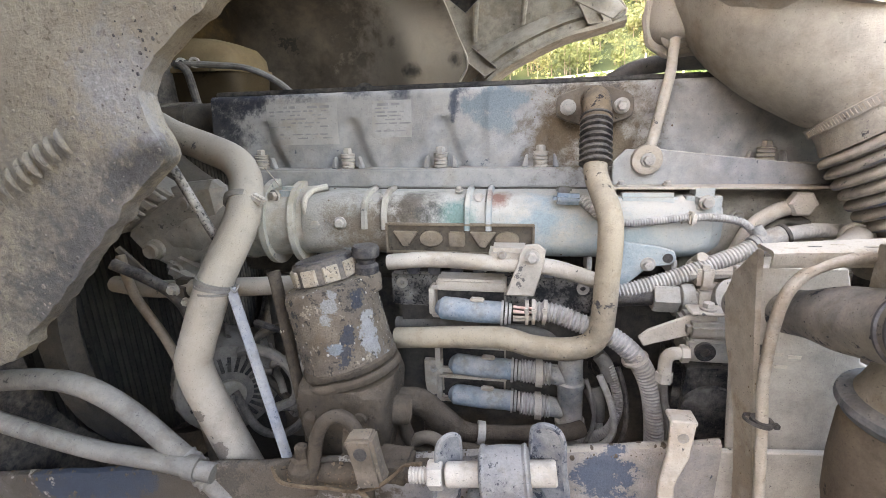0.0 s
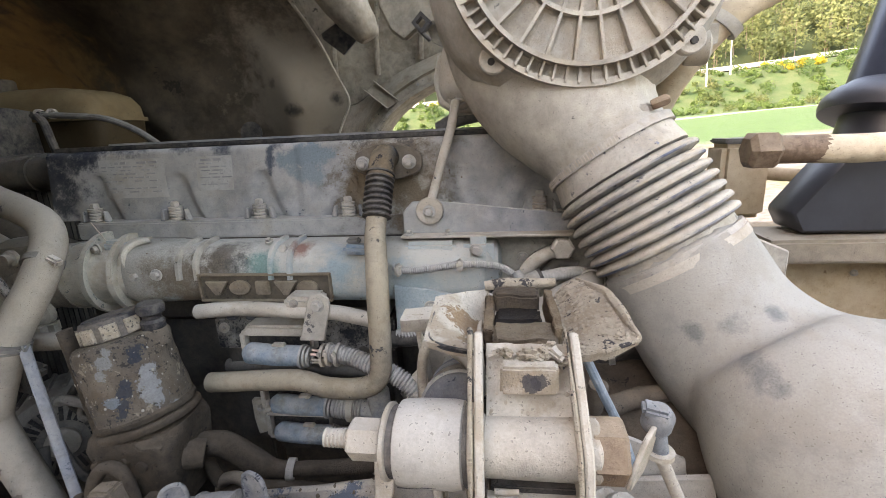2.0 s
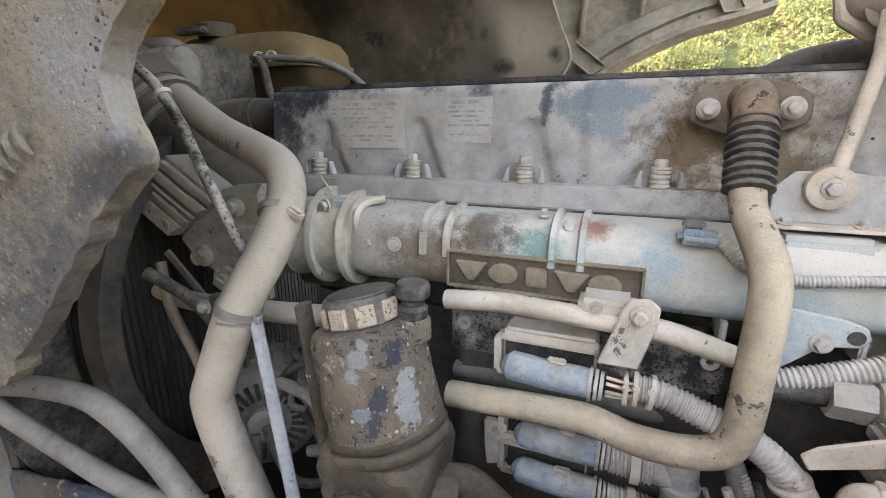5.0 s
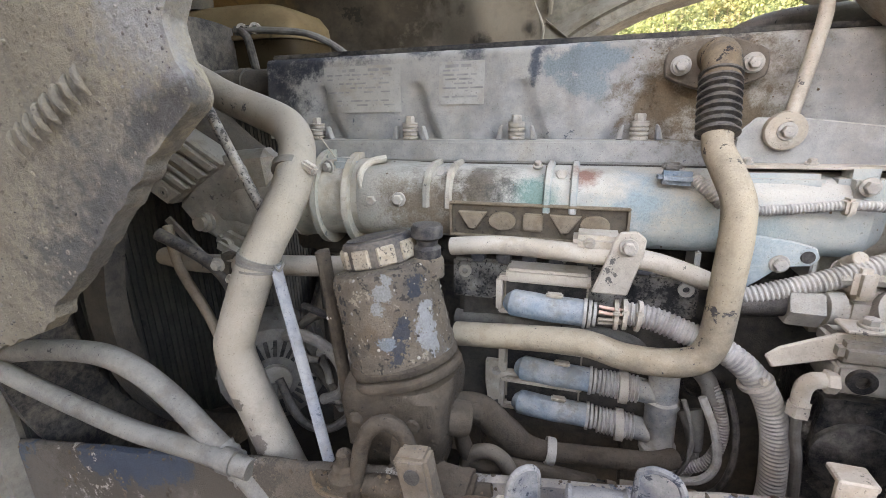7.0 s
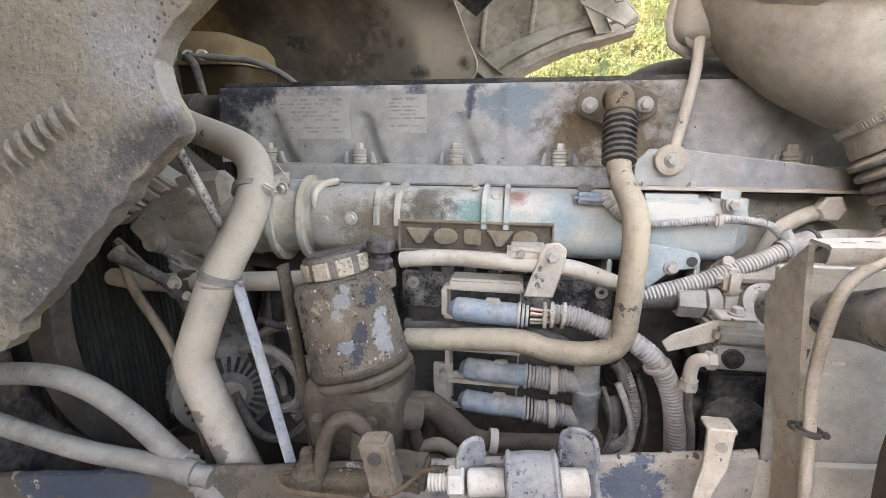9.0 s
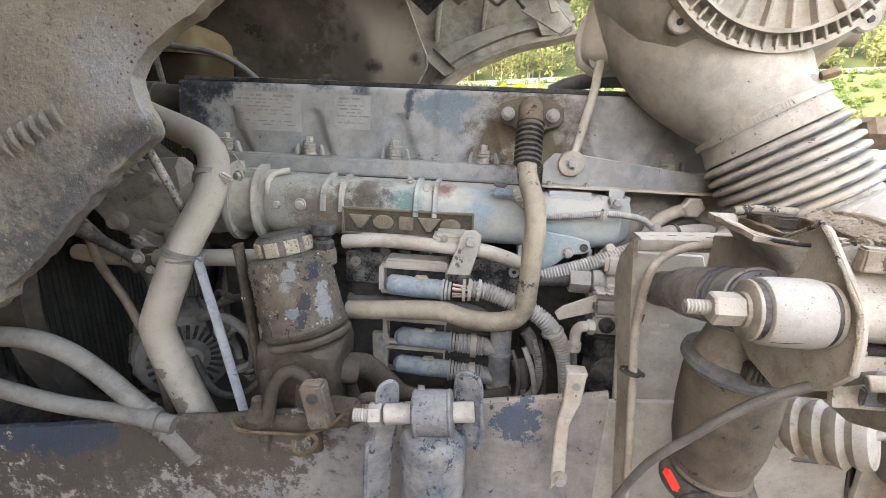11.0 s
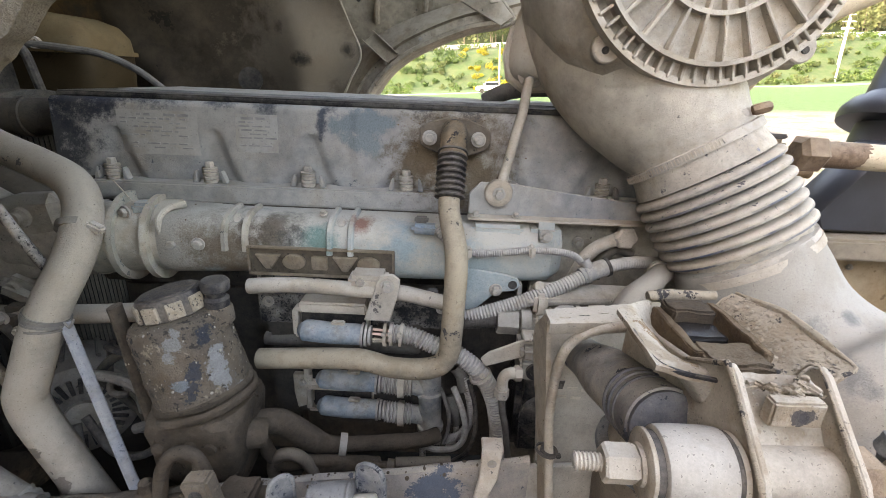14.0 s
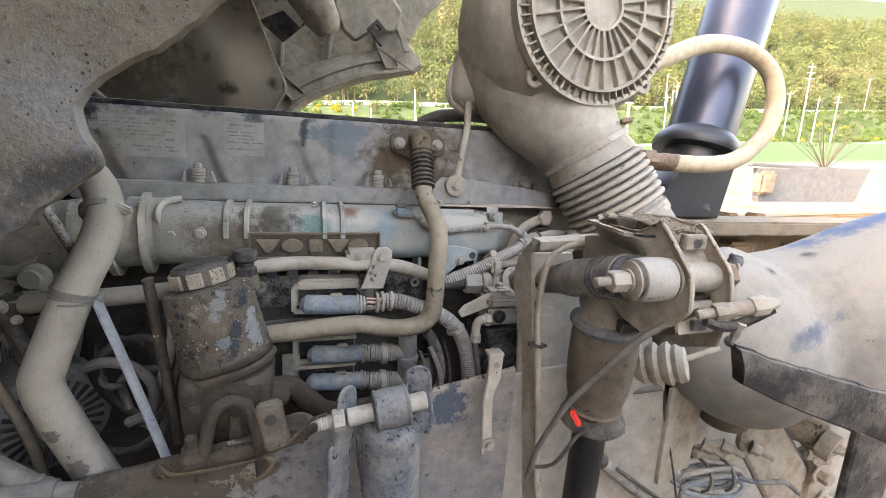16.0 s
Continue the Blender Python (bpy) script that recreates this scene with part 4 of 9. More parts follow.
# ---- fuel filter ----
def fuel_filter():
    f = thing("fuel_filter", (-0.25, 0.60, -0.53), "caked brown fuel filter canister with dark screw cap", "filter")
    foot, top = Vector((-0.2420, 0.5520, -0.3360)), Vector((-0.2745, 0.5610, -0.1880))
    m = aim(foot, top - foot)
    h = (top - foot).length
    rise = [(0.0650 - 0.0030 * (k / 16) ** 1.5, 0.012 + (h - 0.052) * k / 16) for k in range(17)]
    bm = lathe(rise + [(0.0605, h - 0.034), (0.0575, h - 0.029), (0.046, h - 0.026), (0.02, h - 0.022)], m, 84)
    ax0 = m @ Vector((0, 0, h / 2))
    for v in bm.verts:
        d0 = Vector((v.co.x - ax0.x, v.co.y - ax0.y, 0)).normalized()
        q = Vector((v.co.x, v.co.y, v.co.z * 0.6))
        v.co += d0 * (0.0020 * noise.noise(q * 30) + 0.0026 * max(0.0, noise.noise(q * 75)) - 0.0016 * max(0.0, noise.noise(q * 55 + Vector((4, 0, 0))) - 0.25))
    can = part("canister", bm, M_FILTER, f)
    grit(can, f, 900, 0.0005, 0.0030, M_FILTER, 3)
    grit(can, f, 160, 0.0006, 0.0024, M_HOUSING, 23)
    grit(can, f, 60, 0.0006, 0.0020, M_DARK, 13)
    mc = m @ Matrix.Translation((0.0, 0, 0.004))
    cap = part("screw_cap", lathe([(0.039, h - 0.031), (0.0425, h - 0.028), (0.0425, h - 0.003), (0.0405, h + 0.001), (0.035, h + 0.0025), (0.0, h + 0.0030)], mc, 44), M_CAP, f, "dark screw cap with worn grip panels")
    rib = shared("grip_panel", slab([(-0.0105, 0.0), (0.0105, 0.0), (0.0105, 0.022), (-0.0105, 0.022)], (0.0400, 0, -0.012), (0, 1, 0), (0, 0, 1), 0.0055, 0.0014), M_CAPGRIP)
    for k in range(9):
        put("grip_panel", rib, cap, mc @ Matrix.Translation((0, 0, h - 0.015)) @ pose(0, 0, 0, 0, 0, 40 * k + 12), "worn beige grip panel")
    part("cap_plate", lathe([(0.0365, h + 0.0025), (0.0360, h + 0.0038), (0, h + 0.0040)], mc, 36), M_CAP, cap)
    part("vent_cap", lathe([(0.0165, 0), (0.0165, 0.010), (0.0125, 0.014), (0.0130, 0.020), (0.0185, 0.024), (0.0190, 0.034), (0.0165, 0.038), (0.0, 0.039)], aim((-0.213, 0.566, -0.202), (0.02, 0, 1)), 26), M_RUBBER, f, "small black vent cap")
    part("vent_boss", lathe([(0.0205, -0.020), (0.0195, 0.0), (0.0165, 0.004)], aim((-0.213, 0.566, -0.206), (0.02, 0, 1)), 24), M_FILTER, f)
    # clamped rim: two uneven bands of caked rubber
    for z_, r_, w_ in ((-0.002, 0.0680, 0.013), (-0.017, 0.0705, 0.013)):
        bm = lathe([(r_ - 0.012, 0), (r_ - 0.002, 0.001), (r_, 0.004), (r_, w_ - 0.004), (r_ - 0.003, w_), (r_ - 0.014, w_ + 0.001)], m @ Matrix.Translation((0, 0, z_)) @ pose(0, 0, 0, 1.5, -2.0, 0), 64)
        for v in bm.verts:
            v.co += Vector((1, 1, 0.6)) * 0.0022 * noise.noise(v.co * 40)
        part("rim_band", bm, M_CAKED, f, "caked rubber rim")
    bm = bmesh.new()
    loops = []
    for z_, wx, wy, e_ in ((-0.485, 0.050, 0.046, 0.40), (-0.462, 0.054, 0.050, 0.36), (-0.446, 0.058, 0.056, 0.32), (-0.426, 0.062, 0.060, 0.28), (-0.392, 0.064, 0.062, 0.26), (-0.366, 0.065, 0.063, 0.28), (-0.352, 0.066, 0.065, 0.5), (-0.344, 0.066, 0.066, 1.0)):
        loop = []
        for k in range(48):
            a_ = 2 * math.pi * k / 48
            cs, sn = math.cos(a_), math.sin(a_)
            loop.append(Vector((-0.2400 + wx * math.copysign(abs(cs) ** e_, cs), 0.5500 + wy * math.copysign(abs(sn) ** e_, sn), z_)))
        loops.append(loop)
    rings(bm, loops)
    for v in bm.verts:
        v.co += Vector((1, 1, 1)) * (0.0035 * noise.noise(v.co * 30) + 0.0015 * noise.noise(v.co * 85))
    grit(part("filter_head", bm, M_CAKED, f, "mud-caked cast filter head"), f, 620, 0.0006, 0.0036, M_CAKED, 4)
    grit(f.children[-2], f, 140, 0.0006, 0.0022, M_SLEEVE, 24)
    part("side_port", tube([(-0.205, 0.535, -0.400), (-0.182, 0.540, -0.402), (-0.160, 0.550, -0.408)], lambda t: 0.026 - 0.005 * t, 20, 5, 1.0, 0.002), M_CAKED, f)
    part("back_strap", tube([(-0.342, 0.545, -0.200), (-0.338, 0.545, -0.240), (-0.330, 0.545, -0.34), (-0.318, 0.545, -0.47)], lambda t: 0.0125 - 0.001 * t, 12, 6, 0.6, 0.0012), M_CAKED, f, "rusty vertical mounting strap")
    part("strap_rivet", lathe([(0.004, 0), (0.0035, 0.002), (0, 0.003)], aim((-0.335, 0.5365, -0.285), OUT), 10), M_MOUNT, f)
    part("bracket_loop", tube([(-0.268, 0.444, -0.47), (-0.262, 0.448, -0.425), (-0.252, 0.452, -0.382), (-0.238, 0.455, -0.362), (-0.222, 0.456, -0.358), (-0.205, 0.454, -0.368), (-0.194, 0.448, -0.395), (-0.188, 0.440, -0.43), (-0.185, 0.435, -0.47)], 0.0090, 14, 6, 1.0, 0.0018), M_CAKED, f, "bent lifting loop")
    part("loop_tongue", slab([(-0.010, 0), (0.010, 0), (0.007, 0.055), (-0.006, 0.060)], (-0.226, 0.478, -0.455), (1, 0, 0), (0, 0.1, 1), 0.006), M_CAKED, f)
    for x_, z_ in ((-0.235, -0.378), (-0.208, -0.381), (-0.280, -0.385)):
        part("head_boss", lathe([(0.009, 0), (0.008, 0.004), (0.003, 0.006), (0, 0.006)], aim((x_, 0.486, z_), OUT), 10), M_CAKED, f)
    return f


def return_hose():
    h = thing("return_hose", (-0.10, 0.63, -0.52), "brown muddy rubber hose with clamps", "hose")
    part("tube", tube([(-0.192, 0.550, -0.402), (-0.170, 0.570, -0.408), (-0.148, 0.585, -0.420), (-0.120, 0.60, -0.457), (-0.090, 0.61, -0.484), (-0.033, 0.62, -0.490), (0.062, 0.63, -0.487), (0.10, 0.65, -0.49)], lambda t: 0.0205 - 0.0075 * smooth01(0.45, 0.7, t), 18, 6, 1.0, 0.0015), M_CAKED, h)
    part("clamp", ring_plate((-0.066, 0.615, -0.488), (1, 0.15, -0.15), 0.0185, 0.012, 0.012, 20), M_STEEL, h)
    part("second_tube", tube([(-0.180, 0.575, -0.425), (-0.176, 0.575, -0.452), (-0.168, 0.577, -0.482), (-0.148, 0.58, -0.502), (-0.110, 0.59, -0.502), (-0.06, 0.60, -0.51), (0.0, 0.62, -0.53)], 0.0105, 14, 6, 1.0, 0.0012), M_CAKED, h)
    return h


# ---- control unit and its plugs ----
def control_unit():
    c = thing("engine_control_unit", (-0.05, 0.75, -0.53), "dusty aluminium engine control unit with finned edge", "control unit")
    part("case", block((-0.055, 0.755, -0.39), (0.33, 0.055, 0.27), 0.008), M_BLOCK, c)
    part("upper_plate", block((-0.055, 0.722, -0.285), (0.34, 0.014, 0.062), 0.004), M_DIP, c, "black top plate mottled with dust")
    tooth = shared("fin", block((0, 0, 0), (0.020, 0.022, 0.016), 0.003), M_ARM)
    for k in range(8):
        put("fin", tooth, c, Matrix.Translation((-0.185 + 0.038 * k, 0.718, -0.247)))
    for x in (-0.205, 0.098):
        part("boss", ring_plate((x, 0.716, -0.272), OUT, 0.010, 0.0045, 0.005, 16), M_STEEL, c)
    part("mount_tab", slab([(0, 0), (0.034, 0), (0.034, -0.025), (0.024, -0.028), (0.024, -0.068), (0.005, -0.075), (0.0, -0.040)], (-0.170, 0.715, -0.415), (1, 0, 0), (0, 0, 1), 0.012), M_PIPE, c, "pale mounting tab")
    put("bolt", BOLT_SMALL, c, aim((-0.152, 0.703, -0.430), OUT))
    for z, y in ((-0.286, 0.676), (-0.407, 0.708), (-0.470, 0.712)):
        tray = part("socket_frame", block((-0.084, y + 0.022, z), (0.118, 0.036, 0.052), 0.008), M_PIPE, c, "dusty plug socket frame")
        for cc, ss in (((-0.084, y, z + 0.0245), (0.122, 0.016, 0.008)), ((-0.084, y, z - 0.0245), (0.122, 0.016, 0.008)), ((-0.1445, y, z), (0.009, 0.016, 0.046))):
            part("rim", block(cc, ss, 0.0015), M_PIPE, tray)
        part("recess", block((-0.082, y + 0.003, z), (0.108, 0.003, 0.042), 0), M_DARK, tray)
    part("breather_stub", tube([(-0.225, 0.735, -0.360), (-0.10, 0.725, -0.356), (0.0, 0.722, -0.358), (0.06, 0.74, -0.372)], 0.0125, 14), M_HOSE, c)
    part("socket_roof", block((-0.080, 0.685, -0.256), (0.112, 0.04, 0.020), 0.004), M_PIPE, c, "pale dusty roof of the upper socket")
    part("lower_box", block((-0.05, 0.745, -0.525), (0.18, 0.04, 0.03), 0.006), M_BLOCK, c)
    for x in (0.055, -0.005, -0.15):
        part("cap_screw", lathe([(0.012, 0), (0.012, 0.012), (0.009, 0.014), (0, 0.014)], aim((x, 0.725, -0.318), OUT), 12), M_BLOCK, c)
    return c


def plug(z, y, x0, x1, label):
    p = thing("cable_plug", ((x0 + x1) / 2, y, z - 0.02), label, "plug", "engine wiring plugs")
    bm = bmesh.new()
    path = [Vector((x0, y + 0.004, z)), Vector((x0 + 0.006, y, z)), Vector((x0 + 0.03, y - 0.003, z)), Vector(((x0 + x1) / 2, y - 0.003, z - 0.002)), Vector((x1 - 0.012, y, z - 0.004)), Vector((x1, y, z - 0.005))]
    sweep(bm, path, lambda t: 0.0125 + 0.006 * smooth01(0, 0.2, t) - 0.001 * t, 16, 1.0)
    part("shell", bm, M_BLUE, p)
    for k in range(3):
        part("band", ring_plate((x1 - 0.003 + 0.006 * k, y, z - 0.005), (1, 0, -0.04), 0.0205 - 0.002 * k, 0.012, 0.004, 18), M_CONDUIT, p)
    part("release_tab", block(((x0 + x1) / 2 + 0.01, y - 0.002, z + 0.017), (0.022, 0.012, 0.006), 0.002), M_PIPE, p)
    return p


def harness():
    a = plug(-0.289, 0.652, -0.128, -0.028, "dusty blue upper wiring plug with bare wires behind it")
    h = thing("wiring_harness", (0.10, 0.64, -0.56), "grey corrugated wiring conduit with cable ties", "cable")
    rnd = random.Random(5)
    for k in range(7):
        o = Vector((0, 0.009 * math.sin(k * 0.9), 0.011 * math.cos(k * 0.9)))
        part("wire", tube([Vector((-0.012, 0.652, -0.293)) + o, Vector((0.008, 0.650, -0.292)) + o * rnd.uniform(0.5, 1.0), Vector((0.035, 0.648, -0.288)) + o * 0.6], 0.0022, 6, 4), M_COPPER if k % 3 == 0 else M_PIPE, h)
    part("conduit", corrugated([(0.020, 0.648, -0.286), (0.05, 0.646, -0.288), (0.085, 0.64, -0.298), (0.125, 0.635, -0.312), (0.158, 0.63, -0.335), (0.182, 0.63, -0.37), (0.198, 0.632, -0.42), (0.208, 0.635, -0.50), (0.210, 0.64, -0.58)], 0.0155, 0.0056, 0.13, 16), M_CONDUIT, h)
    for p_, d in (((0.006, 0.650, -0.290), (1, 0, 0)), ((0.016, 0.649, -0.288), (1, 0, 0)), ((0.032, 0.647, -0.287), (1, 0, -0.1)), ((0.165, 0.630, -0.345), (0.5, 0, -1))):
        t = part("cable_tie", ring_plate(p_, d, 0.0195, 0.015, 0.005, 16), M_PIPE, h)
        part("tie_head", block(Vector(p_) + Vector((0.002, -0.018, 0.010)), (0.008, 0.008, 0.008), 0.002), M_PIPE, t)
    b = plug(-0.409, 0.688, -0.115, -0.012, "dusty blue middle wiring plug")
    c = plug(-0.472, 0.692, -0.118, -0.012, "dusty grey-blue lower wiring plug")
    t = thing("cable_tee", (0.08, 0.685, -0.52), "grey plastic cable junction tee", "cable junction")
    part("trunk", lathe([(0.023, 0), (0.025, 0.004), (0.025, 0.012), (0.021, 0.016), (0.021, 0.075), (0.0235, 0.079), (0.0235, 0.087), (0.020, 0.09), (0.020, 0.135), (0.017, 0.14)], aim((0.086, 0.69, -0.515), (-0.03, 0, 1)), 20), M_TEE, t)
    for z in (-0.417, -0.480):
        part("branch", tube([(0.040, 0.69, z), (0.06, 0.69, z - 0.002), (0.088, 0.69, z - 0.008)], 0.017, 16), M_TEE, t)
        part("ridged_sleeve", corrugated([(0.002, 0.688, z + 0.003), (0.030, 0.688, z + 0.001), (0.052, 0.688, z)], 0.0195, 0.0052, 0.12, 16), M_CONDUIT, t, "ridged sleeve")
        part("sleeve_band", ring_plate((0.026, 0.688, z), (1, 0, 0), 0.023, 0.015, 0.011, 18), M_PIPE, t)
    part("thin_conduit", corrugated([(0.086, 0.69, -0.515), (0.09, 0.685, -0.535), (0.115, 0.68, -0.53), (0.148, 0.675, -0.505), (0.160, 0.68, -0.46), (0.150, 0.69, -0.415), (0.140, 0.70, -0.395)], 0.0085, 0.004, 0.13, 12), M_CONDUIT, t)
    part("sensor_plug", tube([(0.128, 0.705, -0.385), (0.140, 0.70, -0.40), (0.146, 0.69, -0.425)], 0.012, 12), M_HOSE, t)
    part("oval_plug", tube([(0.122, 0.70, -0.445), (0.128, 0.69, -0.465), (0.134, 0.69, -0.50)], lambda t: 0.017 - 0.008 * t, 12), M_HOSE, t)
    part("lead", tube([(0.134, 0.69, -0.50), (0.135, 0.69, -0.53), (0.12, 0.69, -0.56)], 0.006, 10), M_CONDUIT, t)
    part("drop_lead", corrugated([(0.068, 0.69, -0.50), (0.072, 0.69, -0.54), (0.074, 0.69, -0.60)], 0.0065, 0.004, 0.12, 10), M_CONDUIT, t)
    return h


def upper_loom():
    u = thing("sensor_cable", (0.24, 0.68, -0.20), "thin ribbed sensor cable with white clips", "cable")
    part("sensor", block((0.066, 0.70, -0.122), (0.044, 0.024, 0.017), 0.006, pose(0, 0, 0, 0, 3, 0)), M_BLUE, u, "blue sensor plug")
    part("sensor_clip", block((0.060, 0.705, -0.109), (0.022, 0.016, 0.010), 0.003), M_HOSE, u)
    part("lead", corrugated([(0.085, 0.70, -0.122), (0.10, 0.69, -0.135), (0.118, 0.688, -0.152)], 0.008, 0.0042, 0.14, 12), M_CONDUIT, u)
    part("conduit", corrugated([(0.128, 0.688, -0.150), (0.15, 0.686, -0.156), (0.19, 0.684, -0.152), (0.235, 0.684, -0.146), (0.275, 0.686, -0.147), (0.305, 0.688, -0.153), (0.324, 0.69, -0.168)], 0.0060, 0.0036, 0.13, 12), M_CONDUIT, u)
    for x, z in ((0.137, -0.154), (0.237, -0.147)):
        part("clip", block((x, 0.683, z), (0.010, 0.020, 0.019), 0.003), M_PIPE, u)
    w = thing("loom_trunk", (0.33, 0.69, -0.27), "grey corrugated wiring trunk rising along the engine", "cable")
    part("conduit", corrugated([(0.135, 0.665, -0.262), (0.17, 0.662, -0.248), (0.215, 0.664, -0.232), (0.255, 0.668, -0.216), (0.295, 0.676, -0.200), (0.330, 0.684, -0.184)], 0.0125, 0.0050, 0.13, 16), M_CONDUIT, w)
    jn = part("junction", tube([(0.322, 0.683, -0.187), (0.338, 0.687, -0.180), (0.364, 0.694, -0.172)], 0.0145, 16), M_TEE, w, "blue-grey junction sleeve")
    part("junction_branch", tube([(0.336, 0.684, -0.180), (0.330, 0.686, -0.170), (0.324, 0.689, -0.160)], 0.0085, 12), M_TEE, jn)
    for k, q in enumerate(((0.327, 0.6845, -0.1848), (0.361, 0.693, -0.1730))):
        part("junction_band", ring_plate(q, (0.9, 0.2, 0.3), 0.0162, 0.0125, 0.005, 18), M_RUBBER if k else M_TEE, jn)
    part("rear_conduit", corrugated([(0.36, 0.692, -0.173), (0.40, 0.705, -0.169), (0.44, 0.72, -0.172), (0.50, 0.74, -0.18)], 0.0108, 0.005, 0.05, 14), M_CONDUIT, w)
    cl = part("saddle_clip", block((0.255, 0.662, -0.226), (0.022, 0.030, 0.036), 0.006), M_PIPE, w, "pale saddle clip")
    part("clip_stem", rod((0.253, 0.70, -0.222), (0.253, 0.668, -0.200), 0.008), M_PIPE, w)
    s = thing("coolant_stub", (0.37, 0.74, -0.19), "dusty bent steel stub pipe with hexagon plug", "pipe")
    part("tube", tube([(0.325, 0.75, -0.235), (0.335, 0.748, -0.20), (0.348, 0.745, -0.170), (0.370, 0.742, -0.150), (0.398, 0.74, -0.138)], 0.0115, 14), M_PIPE, s)
    part("plug_nut", lathe([(0.020, 0), (0.020, 0.012), (0.016, 0.016), (0, 0.016)], aim((0.402, 0.742, -0.135), OUT), 6), M_PIPE, s)
    part("loop", tube([(0.375, 0.77, -0.20), (0.40, 0.765, -0.165), (0.43, 0.765, -0.175)], 0.010, 12), M_HOSE, s)
    return u


def rear_fittings():
    f = thing("fuel_banjo", (0.22, 0.66, -0.29), "dusty fuel union with hexagon nuts", "fitting")
    part("pipe", rod((0.115, 0.665, -0.268), (0.190, 0.66, -0.259), 0.0135), M_DARK, f)
    part("nut", lathe([(0.021, 0), (0.0225, 0.003), (0.0225, 0.031), (0.021, 0.034)], aim((0.188, 0.66, -0.259), (1, 0, -0.02)), 6), M_CASTGREY, f)
    part("collar", lathe([(0.015, 0), (0.020, 0.002), (0.020, 0.018), (0.014, 0.02)], aim((0.224, 0.66, -0.259), (1, 0, 0)), 20), M_CASTGREY, f)
    part("body", block((0.278, 0.668, -0.259), (0.075, 0.03, 0.042), 0.010), M_MOUNT, f)
    part("eye", ring_plate((0.292, 0.660, -0.256), OUT, 0.019, 0.011, 0.010, 20), M_MOUNT, f)
    part("rail", block((0.30, 0.70, -0.275), (0.16, 0.05, 0.05), 0.008), M_MOUNT, f)
    b = thing("cable_stay", (0.21, 0.61, -0.31), "beige bent steel stay with slotted end", "bracket")
    part("arm", slab([(0, 0), (0.012, 0.012), (0.062, 0.036), (0.098, 0.040), (0.100, 0.018), (0.066, 0.006), (0.008, -0.014)], (0.162, 0.615, -0.302), (1, 0, 0), (0, 0, 1), 0.005), M_PIPE, b)
    part("shelf", slab([(0.0, 0), (0.044, 0), (0.044, 0.03), (0.0, 0.03)], (0.224, 0.60, -0.262), (1, 0, 0), (0, 1, 0), 0.005), M_PIPE, b)
    put("bolt", BOLT, b, aim((0.248, 0.613, -0.257), (0, 0, 1)))
    s = thing("solenoid_valve", (0.25, 0.62, -0.36), "pale grey cast valve block with round port", "valve")
    part("upper", block((0.262, 0.625, -0.283), (0.082, 0.06, 0.022), 0.006), M_CASTGREY, s)
    part("lower", block((0.262, 0.625, -0.313), (0.080, 0.055, 0.034), 0.004), M_CASTGREY, s)
    part("port", ring_plate((0.244, 0.598, -0.311), OUT, 0.013, 0.0065, 0.006, 20), M_DARK, s)
    part("port_bore", lathe([(0.0065, 0), (0, 0.0005)], aim((0.244, 0.5965, -0.311), OUT), 12), M_DARK, s)
    part("elbow", tube([(0.225, 0.60, -0.318), (0.206, 0.598, -0.318), (0.198, 0.598, -0.328), (0.198, 0.598, -0.350)], 0.0088, 14), M_PIPE, s, "dusty elbow union")
    part("elbow_flange", lathe([(0.0115, 0), (0.0125, 0.002), (0.0125, 0.010), (0.010, 0.012)], aim((0.226, 0.60, -0.318), (-1, 0, 0)), 6), M_PIPE, s)
    part("elbow_nut", lathe([(0.0115, 0), (0.0115, 0.012), (0.012, 0.014)], aim((0.198, 0.598, -0.347), (0, 0, -1)), 6), M_PIPE, s)
    part("lead", tube([(0.198, 0.598, -0.355), (0.202, 0.60, -0.39), (0.210, 0.60, -0.425), (0.222, 0.61, -0.50)], 0.0055, 10), M_HOSE, s)
    d = thing("starter_motor", (0.28, 0.66, -0.60), "oily black starter housing", "starter")
    grit(part("body", lumpy((0.285, 0.70, -0.44), (0.105, 0.10, 0.17), 0.0016, 7, 0.12), M_OILY, d), d, 160, 0.0006, 0.002, M_CASTGREY, 41)
    part("rim", block((0.272, 0.655, -0.352), (0.10, 0.02, 0.012), 0.004), M_BLOCK, d)
    part("face", lathe([(0.045, 0), (0.045, 0.008), (0.038, 0.012), (0, 0.012)], aim((0.285, 0.65, -0.44), OUT), 24), M_OILY, d)
    return f


